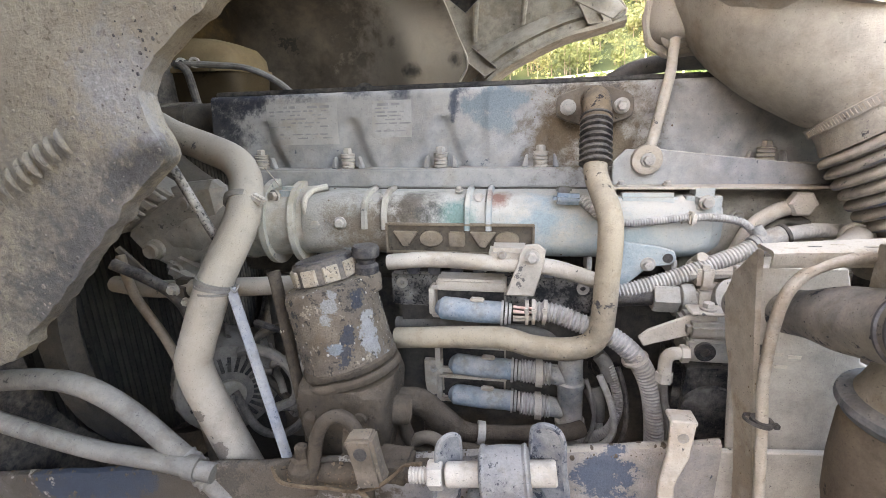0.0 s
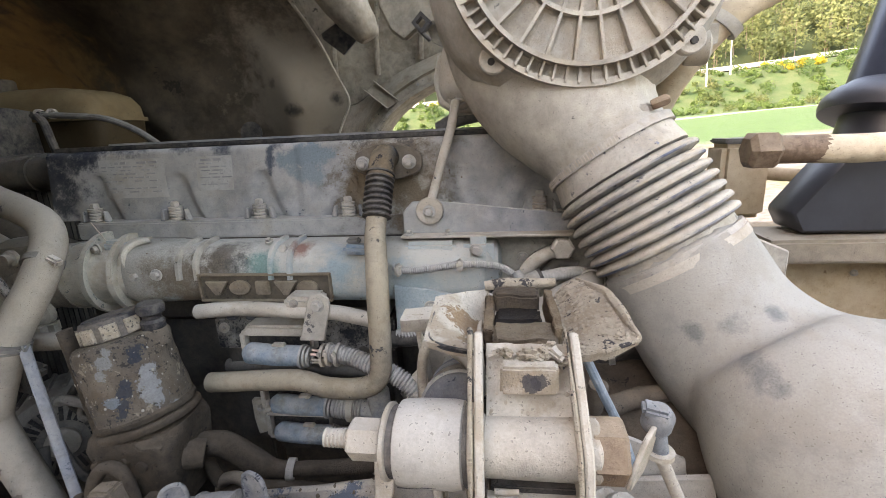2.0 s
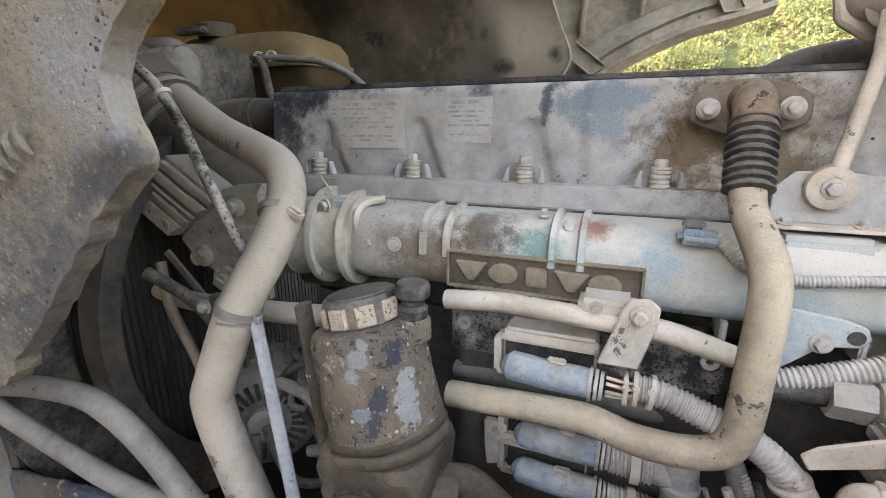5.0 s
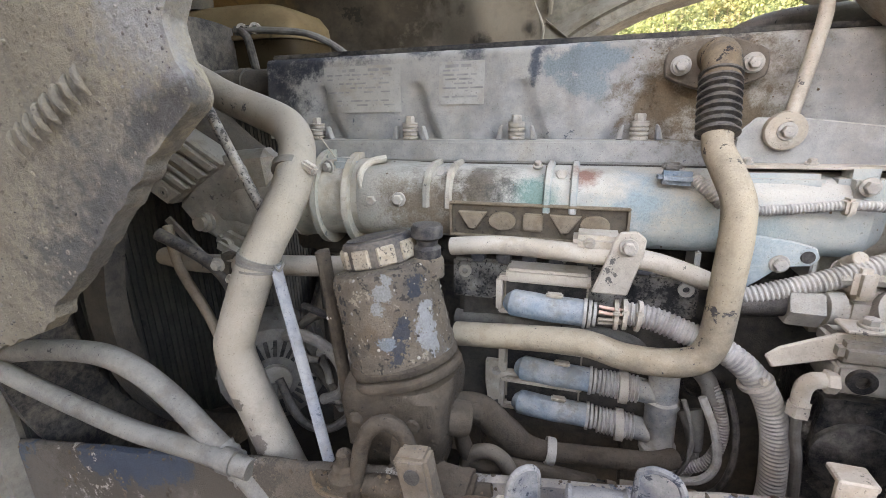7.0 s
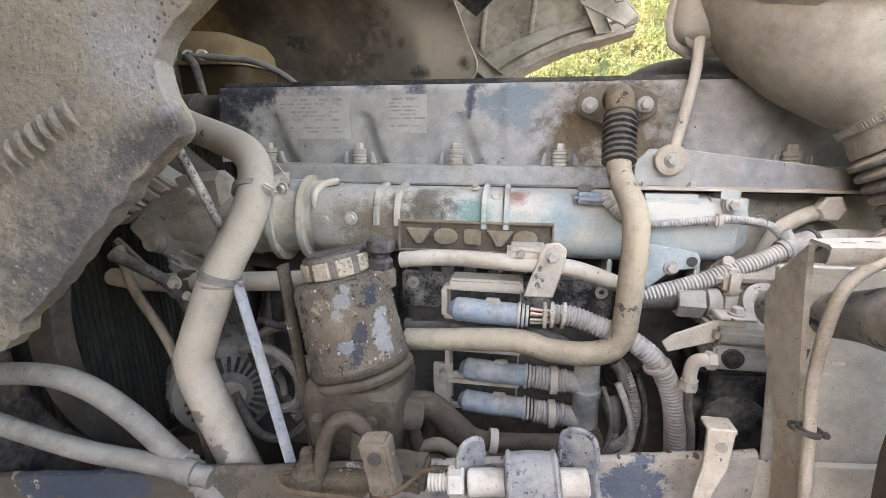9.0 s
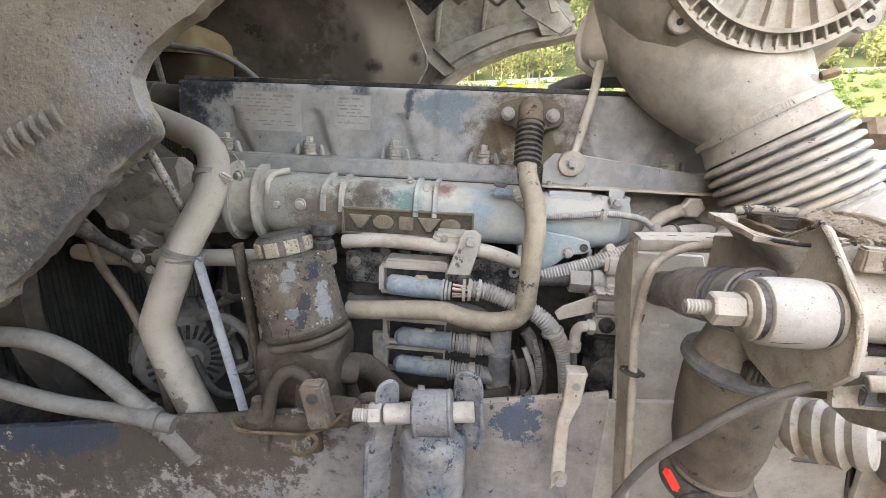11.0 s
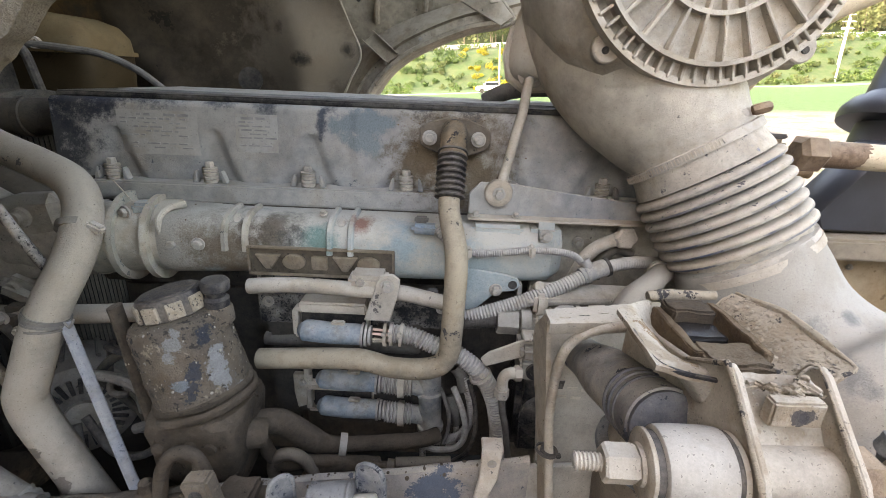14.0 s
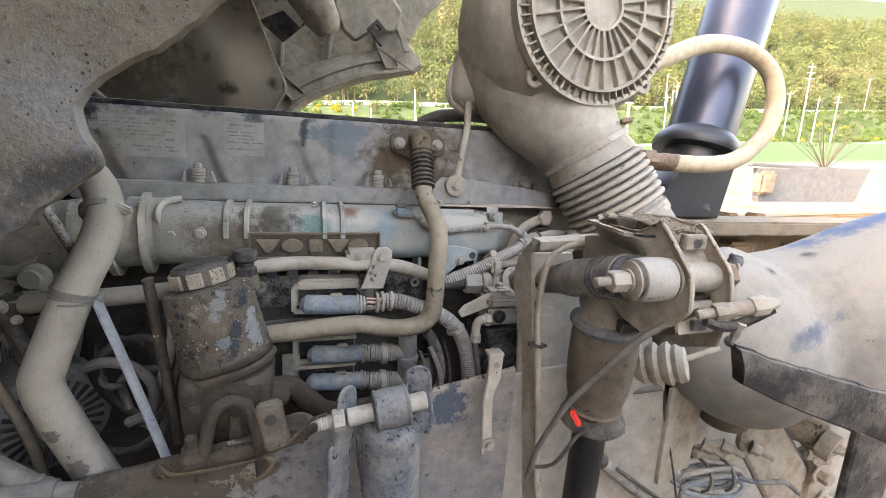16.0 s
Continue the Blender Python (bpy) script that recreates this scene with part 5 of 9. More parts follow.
def cover_strut():
    s = thing("filter_strut", (0.25, 0.76, -0.11), "grey-blue sheet bracket with a thin diagonal strut", "bracket")
    part("sheet", slab([(0.0, 0.0), (0.0, 0.036), (0.018, 0.055), (0.07, 0.054), (0.15, 0.044), (0.34, 0.022), (0.36, -0.002), (0.36, -0.006)], (0.136, 0.752, -0.108), (1, 0, 0), (0, 0, 1), 0.004), M_COVER, s, "grey-blue steel sheet")
    part("lip", block((0.32, 0.738, -0.110), (0.37, 0.03, 0.004), 0.001), M_PIPE, s)
    part("boss", lathe([(0.0225, 0), (0.0235, 0.004), (0.022, 0.010), (0.017, 0.012), (0, 0.012)], aim((0.184, 0.748, -0.069), OUT), 24), M_PIPE, s, "round strut boss")
    put("bolt", BOLT, s, aim((0.184, 0.737, -0.069), OUT))
    st_ = part("strut", sweep(bmesh.new(), [Vector(p) for p in ((0.1855, 0.742, -0.060), (0.199, 0.760, -0.012), (0.2105, 0.778, 0.030), (0.2165, 0.788, 0.050), (0.2205, 0.797, 0.066), (0.2235, 0.808, 0.084), (0.228, 0.820, 0.108))], 0.0080, 14), M_PIPE, s, "bent beige strut rod")
    eye_ = part("strut_eye", lathe([(0.0235, 0), (0.0245, 0.002), (0.0245, 0.007), (0.0215, 0.009), (0, 0.009)], aim((0.2345, 0.842, 0.1185), OUT), 28), M_PIPE, st_, "round strut eye")
    put("bolt", BOLT_BIG, s, aim((0.2345, 0.834, 0.1185), OUT))
    for x in (0.148, 0.215):
        put("small_bolt", BOLT_SMALL, s, aim((x, 0.735, -0.108), (0, -0.2, 1)))
    return s


def tube_clamp():
    c = thing("tube_clamp", (-0.53, 0.60, -0.29), "mud-caked clamp block on the steel tube", "clamp")
    part("block", block((-0.530, 0.595, -0.255), (0.040, 0.036, 0.044), 0.010), M_SOOT, c)
    part("strap", slab([(-0.03, 0.0), (0.025, 0.01), (0.02, -0.07), (-0.02, -0.06)], (-0.52, 0.60, -0.275), (1, 0, 0), (0, 0, 1), 0.006), M_SOOT, c)
    put("bolt", BOLT, c, aim((-0.536, 0.577, -0.245), OUT))
    put("bolt", BOLT_SMALL, c, aim((-0.518, 0.577, -0.265), OUT))
    d = thing("breather_tube", (-0.56, 0.57, -0.50), "thin brown tube hanging beside the coolant pipe", "tube")
    part("tube", tube([(-0.645, 0.60, -0.20), (-0.62, 0.585, -0.26), (-0.57, 0.575, -0.33), (-0.535, 0.565, -0.40), (-0.51, 0.555, -0.48), (-0.50, 0.55, -0.56)], 0.0075, 12, 6), M_SLEEVE, d)
    e = thing("starter_leads", (-0.42, 0.62, -0.50), "looped grey cables behind the stay rod", "cable")
    for k, (x, z, r) in enumerate(((-0.40, -0.40, 0.055), (-0.385, -0.43, 0.040), (-0.42, -0.36, 0.035))):
        pts = [(x + r * math.cos(a), 0.63 + 0.02 * math.sin(a * 2 + k), z + 1.3 * r * math.sin(a)) for a in [0.4 + 0.75 * j for j in range(7)]]
        part("cable", tube(pts, 0.0075 - 0.001 * k, 10, 5), (M_SOOT, M_HOSE, M_RUBBER)[k], e)


def lower_clutter():
    """Muddy hoses, unions and studs low down beside the block."""
    h = thing("oil_hose", (0.0, 0.62, -0.56), "brown caked oil hose bent under the plugs", "hose")
    part("tube", tube([(-0.13, 0.61, -0.58), (-0.115, 0.602, -0.545), (-0.085, 0.60, -0.520), (-0.045, 0.60, -0.515), (-0.02, 0.605, -0.522), (0.01, 0.61, -0.530), (0.06, 0.615, -0.530), (0.12, 0.62, -0.525)], lambda t: 0.013 - 0.003 * smooth01(0.55, 0.7, t), 16, 7, 1.0, 0.0015), M_CAKED, h)
    part("clamp", ring_plate((0.015, 0.610, -0.530), (1, 0, -0.1), 0.0145, 0.009, 0.012, 18), M_SLEEVE, h)
    part("nipple", rod((0.03, 0.606, -0.516), (0.125, 0.615, -0.517), 0.010, 14), M_SLEEVE, h)
    k = thing("drain_loop", (-0.08, 0.58, -0.57), "thin muddy hose loop", "hose")
    part("tube", tube([(-0.165, 0.585, -0.56), (-0.17, 0.58, -0.51), (-0.155, 0.575, -0.48), (-0.13, 0.575, -0.475), (-0.11, 0.58, -0.50), (-0.10, 0.585, -0.55)], 0.010, 12, 6, 1.0, 0.001), M_SLEEVE, k)
    u = thing("muddy_unions", (-0.02, 0.57, -0.56), "mud-caked pipe unions and studs", "fittings")
    rnd = random.Random(21)
    for j in range(9):
        q = Vector((-0.10 + 0.034 * j, 0.575 + rnd.uniform(-0.015, 0.02), -0.545 + rnd.uniform(-0.01, 0.012)))
        d = Vector((rnd.uniform(-0.5, 0.5), rnd.uniform(-0.4, 0.0), 1))
        part("stud", lathe([(0.013, 0), (0.013, 0.012), (0.009, 0.014), (0.008, 0.034), (0.004, 0.037)], aim(q, d), 6), M_CAKED if j % 3 else M_HOUSING, u)
    for x0, z0, x1, z1, r in ((0.02, -0.545, 0.16, -0.535, 0.011), (0.05, -0.565, 0.20, -0.575, 0.014), (-0.05, -0.555, 0.07, -0.56, 0.009)):
        part("pipe", tube([(x0, 0.60, z0), ((x0 + x1) / 2, 0.59, (z0 + z1) / 2 + 0.008), (x1, 0.605, z1)], r, 12, 5, 1.0, 0.001), M_SLEEVE, u)
    w = thing("thin_leads", (0.10, 0.64, -0.55), "thin grey leads looping below the plugs", "cable")
    part("lead", tube([(0.125, 0.665, -0.40), (0.142, 0.655, -0.44), (0.150, 0.65, -0.485), (0.135, 0.648, -0.515), (0.10, 0.65, -0.525), (0.072, 0.655, -0.52)], 0.0055, 8), M_CONDUIT, w)
    part("lead", tube([(0.150, 0.66, -0.38), (0.162, 0.65, -0.42), (0.166, 0.645, -0.47), (0.156, 0.645, -0.52), (0.13, 0.65, -0.55)], 0.004, 8), M_RUBBER, w)
    part("lead", tube([(0.105, 0.668, -0.41), (0.118, 0.66, -0.45), (0.118, 0.655, -0.49), (0.105, 0.655, -0.53)], 0.0035, 8), M_HOSE, w)
    return h


engine_block()
tube_clamp()
lower_clutter()
valve_cover()
intake_manifold()
left_casting()
coolant_pipe()
side_pipe()
stay_rod()
breather()
fuel_rail_pipe()
fuel_filter()
return_hose()
control_unit()
harness()
upper_loom()
rear_fittings()
cover_strut()


# ---- front of the bay ----
def step_panel():
    """The torn corner panel of the cab step: a broad shell with an uneven rim."""
    # the first three points are out of view, added to block light above
    edge = [(0.08, 0.385), (0.0, 0.315), (-0.09, 0.238), (-0.17, 0.17), (-0.212, 0.135), (-0.253, 0.098), (-0.295, 0.071), (-0.328, 0.044), (-0.337, 0.020), (-0.330, -0.004), (-0.322, -0.020), (-0.324, -0.030), (-0.336, -0.040), (-0.366, -0.064), (-0.397, -0.092), (-0.445, -0.137), (-0.491, -0.180), (-0.520, -0.205), (-0.538, -0.217), (-0.548, -0.236), (-0.57, -0.252), (-0.60, -0.263), (-0.70, -0.30), (-0.85, -0.33)]
    path = evenly(spline([(x, 0.367, z) for x, z in edge], 6), 0.006)
    bm = bmesh.new()
    n = len(path)
    rows = []
    far = Vector((-1.0, 0.36, 0.52))
    for i, p in enumerate(path):
        jag = Vector((noise.noise(p * 60), 0, noise.noise(p * 60 + Vector((9, 0, 0))))) * 0.0035
        row = [p + jag + Vector((0.0, 0.022, 0.0)), p + jag + Vector((0, 0.007, 0)), p + jag]
        inner = (far - p).normalized()
        for k in range(1, 25):
            s = (k / 24) ** 1.3
            q = p.lerp(far, s)
            bulge = 0.05 * math.sin(min(1, s * 1.6) * math.pi / 2)
            q.y = 0.367 - 0.003 * min(1, s * 20) - 0.012 * min(1.0, s * 3) + bulge * 0.3 + 0.0035 * noise.noise(q * 14) + 0.0012 * noise.noise(q * 70)
            row.append(q)
        rows.append(row)
    rings(bm, rows, caps=False, close=False)
    p = thing("cab_step_panel", (-0.6, 0.37, -0.33), "mud-spattered grey moulded step panel with ragged edge", "panel")
    part("shell", bm, M_FENDER, p, smooth=60)
    for j in range(8):
        c = Vector((-0.510 + 0.0135 * j, 0.3545, -0.060 + 0.0070 * j))
        d = Vector((0.45, 0, -1)).normalized()
        part("louvre", tube([c - d * 0.013 + Vector((0, 0.0035, 0)), c - d * 0.006, c + d * 0.004, c + d * 0.012 + Vector((0, 0.0035, 0))], lambda t: 0.0008 + 0.0022 * math.sin(math.pi * t), 8, 4, 1.0, 0.0016), M_FENDER, p, "pressed louvre")
    bm = bmesh.new()
    rnd = random.Random(3)
    for k in range(1500):
        u, v = rnd.random(), rnd.random() ** 1.6
        q = path[int(u * (n - 1))].lerp(far, 0.03 + 0.5 * v)
        r = 0.0005 + 0.0020 * rnd.random() ** 4
        s_ = ((q - far).length / (path[int(u * (n - 1))] - far).length)
        s_ = 1 - s_
        q.y = 0.367 - 0.003 * min(1, s_ * 20) - 0.012 * min(1.0, s_ * 3) + 0.015 * math.sin(min(1, s_ * 1.6) * math.pi / 2) + 0.0035 * noise.noise(Vector((q.x, q.y, q.z)) * 14)
        lathe([(r, 0), (r * 0.8, r * 0.6), (0, r * 0.9)], aim(q, OUT), 6, bm)
    tagged(part("mud_lump", bm, M_FENDER, p, "dried mud lumps"), kind="stuff")
    bm = bmesh.new()
    for k in range(420):
        u, v = rnd.random(), rnd.random() ** 2.2
        a = path[int(u * (n - 1))]
        q = a.lerp(far, 0.004 + 0.10 * v)
        s_ = 0.004 + 0.10 * v
        q.y = 0.367 - 0.003 * min(1, s_ * 20) - 0.012 * min(1.0, s_ * 3) + 0.015 * math.sin(min(1, s_ * 1.6) * math.pi / 2) + 0.0035 * noise.noise(Vector((q.x, q.y, q.z)) * 14)
        r = 0.0008 + 0.0026 * rnd.random() ** 3
        lathe([(r, -0.001), (r * 0.8, r * 0.35), (0, r * 0.5)], aim(q, OUT) @ Matrix.Scale(rnd.uniform(0.5, 1.0), 4, (1, 0, 0)), 6, bm)
    tagged(part("dark_spatter", bm, M_GUARD, p, "dark mud spatter along the rim"), kind="stuff")
    return p


def frame_rail():
    r = thing("frame_rail", (-0.2, 0.44, -0.75), "muddy blue-grey steel frame rail", "frame rail")
    # the rail rises to the rear
    n = 60
    bm = bmesh.new()
    loops = []
    for i in range(n + 1):
        x = -1.25 + 1.47 * i / n
        zt = -0.375 + 0.173 * (x - 0.12)
        prof = [(0.474, zt + 0.002), (0.471, zt + 0.006), (0.466, zt + 0.007), (0.461, zt + 0.004), (0.459, zt - 0.010), (0.458, zt - 0.10), (0.459, zt - 0.30), (0.474, zt - 0.30)]
        loops.append([Vector((x, y + 0.0025 * noise.noise(Vector((x * 20, y * 20, z * 20))), z + 0.002 * noise.noise(Vector((x * 30, 5, y * 30))))) for y, z in prof])
    rings(bm, loops)
    grit(part("beam", bm, M_RAIL, r, smooth=50), r, 420, 0.0008, 0.004, M_CAKED, 7, 0.02)
    part("rear_web", slab([(0, 0), (0.34, 0.03), (0.40, -0.45), (0.0, -0.45)], (0.20, 0.470, -0.365), (1, 0, 0), (0, 0, 1), 0.008), M_WEB, r)
    # flat upright tab with a hole
    t = part("tab", slab([(0.001, 0), (0.026, 0.002), (0.022, -0.040), (0.012, -0.066), (0.010, -0.074), (0.012, -0.15), (-0.006, -0.17), (-0.006, -0.072), (0.0, -0.040)], (0.152, 0.432, -0.304), (1, 0, 0), (0, 0.10, 1), 0.007), M_PIPE, r, "pale upright steel tab")
    part("tab_lip", slab([(0, 0), (0.026, 0.0), (0.026, 0.022), (0, 0.022)], (0.153, 0.425, -0.308), (1, 0, 0), (0, 1, 0), 0.006), M_PIPE, t)
    part("tab_hole", lathe([(0.0055, 0), (0.0055, 0.0007), (0, 0.0007)], aim((0.1655, 0.4225, -0.320), OUT), 16), M_CASTGREY, t)
    put("bolt", BOLT, r, aim((0.156, 0.408, -0.45), OUT))
    return r


def filter_lug():
    g = thing("lifting_lug", (-0.18, 0.42, -0.46), "muddy square lug with a round hole", "bracket")
    lug = part("lug", lumpy((-0.1660, 0.3960, -0.3620), (0.0310, 0.0240, 0.0640), 0.0014, 4, 0.15, pose(0, 0, 0, 0, -10, 0)), M_SLEEVE, g)
    part("lug_hole", lathe([(0.0075, 0), (0.0075, 0.0012), (0, 0.0012)], aim((-0.1680, 0.3825, -0.3460), (0, -1, 0.1)), 16), M_DARK, g)
    part("lug_foot", lumpy((-0.1450, 0.4250, -0.3920), (0.0460, 0.0500, 0.0200), 0.003, 4), M_CAKED, g)
    grit(lug, g, 140, 0.0005, 0.0022, M_SLEEVE, 18)
    part("mud_bank", tube([(-0.325, 0.462, -0.458), (-0.28, 0.458, -0.452), (-0.22, 0.452, -0.440), (-0.16, 0.450, -0.424), (-0.11, 0.455, -0.412)], lambda t: 0.006 + 0.008 * math.sin(math.pi * t), 14, 6, 1.0, 0.008), M_CAKED, g, "bank of dried mud")
    grit(g.children[-1], g, 160, 0.001, 0.004, M_RUSTMUD, 8)
    w = thing("loose_wire", (-0.18, 0.39, -0.45), "frayed dusty wire draped over the rail", "wire")
    part("strand", tube([(-0.318, 0.440, -0.432), (-0.300, 0.426, -0.440), (-0.27, 0.420, -0.438), (-0.23, 0.416, -0.432), (-0.195, 0.404, -0.420), (-0.172, 0.392, -0.404), (-0.150, 0.386, -0.388), (-0.132, 0.385, -0.370), (-0.118, 0.380, -0.352), (-0.098, 0.372, -0.340)], 0.0022, 8, 6, 1.0, 0.0010), M_RUSTMUD, w)
    part("strand", tube([(-0.205, 0.402, -0.428), (-0.203, 0.394, -0.438), (-0.190, 0.390, -0.440), (-0.175, 0.390, -0.430), (-0.168, 0.392, -0.416), (-0.180, 0.394, -0.406)], 0.0030, 8, 6, 1.0, 0.0008), M_RUSTMUD, w)
    return g


def shackle():
    s = thing("cab_shackle", (-0.02, 0.37, -0.65), "blue-grey cab damper shackle with rubber bush", "shackle")
    c, ax = Vector((-0.012, 0.372, -0.341)), Vector((1, 0.03, 0.12)).normalized()
    at = lambda k: c + ax * k
    part("pin_thread", corrugated([at(-0.098), at(-0.078)], 0.0085, 0.0035, 0.12, 14), M_STEEL, s)
    part("pin_nut", lathe([(0.013, 0), (0.0150, 0.002), (0.0150, 0.014), (0.013, 0.016)], aim(at(-0.079), ax), 6), M_STEEL, s)
    long_ear = [(-0.024, -0.30), (-0.026, -0.066), (-0.018, -0.046), (-0.014, -0.010), (-0.013, 0.018), (-0.010, 0.030), (-0.002, 0.035), (0.008, 0.033), (0.013, 0.022), (0.014, -0.010), (0.012, -0.046), (0.008, -0.066), (0.004, -0.30)]
    short_ear = [(-0.014, -0.060), (-0.016, 0.024), (-0.012, 0.038), (-0.002, 0.043), (0.010, 0.040), (0.016, 0.026), (0.018, 0.0), (0.024, -0.035), (0.020, -0.060)]
    for k, u, ear in ((-0.060, (0.80, 0.60, 0), long_ear), (0.040, (0.86, -0.30, 0), short_ear)):
        o = at(k) + Vector((0, 0.014, 0.002))
        e = part("ear", slab(ear, o, u, (0.03, 0, 1), 0.004, 0.001), M_SHACKLE, s, "rounded blue-grey ear plate")
        uu, vv = Vector(u).normalized(), Vector((0.03, 0, 1)).normalized()
        rim = [o - Vector((0, 0.002, 0)) + uu * a + vv * b for a, b in ear]
        part("ear_rim", sweep(bmesh.new(), spline(rim, 4), 0.0030, 8), M_SHACKLE, e)
    part("collar", rod(at(-0.060), at(-0.024), 0.0125), M_STEEL, s)
    part("collar", rod(at(0.022), at(0.050), 0.0125), M_STEEL, s)
    part("bush", lathe([(0.020, 0), (0.0275, 0.002), (0.0285, 0.004), (0.0265, 0.007), (0.0275, 0.024), (0.0265, 0.043), (0.0285, 0.046), (0.0275, 0.048), (0.020, 0.050)], aim(at(-0.025), ax), 32), M_BUSHGREY, s, "worn rubber bush between steel rims")
    part("damper_body", lathe([(0.041, -0.27), (0.041, -0.046), (0.0415, -0.042), (0.041, -0.038), (0.040, -0.030), (0.036, -0.024), (0.022, -0.020)], aim(at(0.0), (-0.03, 0, 1)), 36), M_SHACKLE, s, "grey damper tube")
    part("backing", block((-0.02, 0.415, -0.45), (0.06, 0.08, 0.05), 0.006), M_SHACKLE, s)
    return s


def front_hoses():
    a = thing("coolant_hose", (-0.62, 0.47, -0.56), "thick grey dusty rubber hose arching over the rail", "hose", "front hoses")
    part("rubber", tube([(-0.86, 0.46, -0.375), (-0.76, 0.465, -0.356), (-0.664, 0.47, -0.350), (-0.60, 0.47, -0.364), (-0.545, 0.47, -0.398), (-0.495, 0.468, -0.442), (-0.44, 0.465, -0.49), (-0.40, 0.465, -0.54)], 0.0155, 16, 7), M_HOSE, a)
    part("clamp_band", corrugated([(-0.475, 0.467, -0.460), (-0.455, 0.466, -0.477), (-0.435, 0.465, -0.495)], 0.0185, 0.012, 0.1, 18), M_HOSE, a, "stepped clamp sleeve")
    b = thing("coolant_hose", (-0.65, 0.45, -0.48), "lower grey dusty rubber hose along the rail", "hose", "front hoses")
    part("rubber", tube([(-0.88, 0.44, -0.37), (-0.80, 0.445, -0.40), (-0.70, 0.45, -0.43), (-0.60, 0.45, -0.448), (-0.50, 0.452, -0.456), (-0.42, 0.455, -0.47)], 0.0135, 16, 7), M_HOSE, b)
    part("clamp_band", ring_plate((-0.46, 0.4535, -0.462), (1, 0.03, -0.12), 0.0165, 0.012, 0.018, 18), M_HOSE, b)
    c = solo("dark_hose", tube([(-0.62, 0.56, -0.20), (-0.565, 0.575, -0.235), (-0.53, 0.58, -0.27), (-0.515, 0.585, -0.33)], 0.009, 12), M_RUBBER, "thin dusty black hose", "hose")
    d = solo("drain_hose", tube([(-0.46, 0.56, -0.42), (-0.45, 0.545, -0.47), (-0.44, 0.54, -0.56)], 0.008, 12), M_HOSE, "thin grey drain hose", "hose")


def fan_and_radiator():
    s = thing("fan_shroud", (-0.72, 0.95, -0.75), "dusty black plastic fan shroud ring", "fan shroud")
    bm = ring_plate((-0.80, 0.965, -0.36), (1, 0, 0), 0.412, 0.378, 0.05, 72)
    part("ring", bm, M_BLOCK, s)
    part("skirt", ring_plate((-0.87, 0.965, -0.36), (1, 0, 0), 0.52, 0.40, 0.012, 72), M_RUBBER, s)
    r = thing("radiator", (-0.93, 0.98, -0.85), "dark finned radiator core behind the fan", "radiator")
    part("core", block((-0.93, 0.98, -0.36), (0.05, 1.0, 0.95), 0.005), M_CORE, r)
    fin = shared("cooling_fin", block((-0.0042, 0, 0), (0.004, 0.009, 0.90), 0), M_CORE)
    for k in range(64):
        put("cooling_fin", fin, r, Matrix.Translation((-0.900, 0.53 + 0.0145 * k, -0.36)))
    part("side_tank", block((-0.93, 0.45, -0.36), (0.07, 0.06, 0.98), 0.015), M_HOSE, r, "grey side tank")
    return s


def alternator():
    a = thing("alternator", (-0.42, 0.64, -0.56), "dusty cast alternator with vent slots and loose leads", "alternator")
    c, d = Vector((-0.562, 0.69, -0.478)), Vector((0.62, -0.78, 0.05)).normalized()
    part("case", lathe([(0.078, -0.07), (0.090, -0.06), (0.092, 0.03), (0.086, 0.045), (0.07, 0.055), (0.03, 0.06), (0, 0.06)], aim(c, d), 32), M_HOSE, a)
    fin = shared("case_fin", block((0.091, 0, 0), (0.012, 0.008, 0.08), 0.002), M_HOSE)
    for k in range(22):
        put("case_fin", fin, a, aim(c, d) @ Matrix.Translation((0, 0, -0.02)) @ pose(0, 0, 0, 0, 0, 360 / 22 * k))
    slot = shared("vent_slot", block((0.055, 0, 0), (0.028, 0.0065, 0.008), 0), M_DARK)
    for k in range(26):
        put("vent_slot", slot, a, aim(c, d) @ Matrix.Translation((0.0, 0, 0.0555)) @ pose(0, 0, 0, 0, 0, 360 / 26 * k))
    part("centre_cap", lathe([(0.028, 0.058), (0.028, 0.070), (0.02, 0.074), (0, 0.074)], aim(c, d), 20), M_CASTGREY, a)
    part("lug", block((-0.560, 0.655, -0.330), (0.05, 0.03, 0.03), 0.01, pose(0, 0, 0, 0, 20, 0)), M_HOSE, a)
    part("lead", tube([(-0.455, 0.60, -0.36), (-0.42, 0.585, -0.345), (-0.385, 0.59, -0.36), (-0.365, 0.60, -0.40), (-0.375, 0.61, -0.45), (-0.41, 0.61, -0.47)], 0.0085, 10), M_HOSE, a)
    part("lead", tube([(-0.37, 0.62, -0.42), (-0.345, 0.61, -0.37), (-0.335, 0.62, -0.31), (-0.34, 0.65, -0.25)], 0.008, 10), M_CONDUIT, a)
    part("lead", tube([(-0.40, 0.61, -0.47), (-0.365, 0.605, -0.46), (-0.34, 0.60, -0.42), (-0.325, 0.61, -0.36)], 0.006, 10), M_RUBBER, a)
    part("lead", tube([(-0.48, 0.60, -0.44), (-0.44, 0.59, -0.50), (-0.39, 0.59, -0.505), (-0.35, 0.60, -0.47), (-0.34, 0.60, -0.42)], 0.007, 10), M_RUBBER, a)
    return a


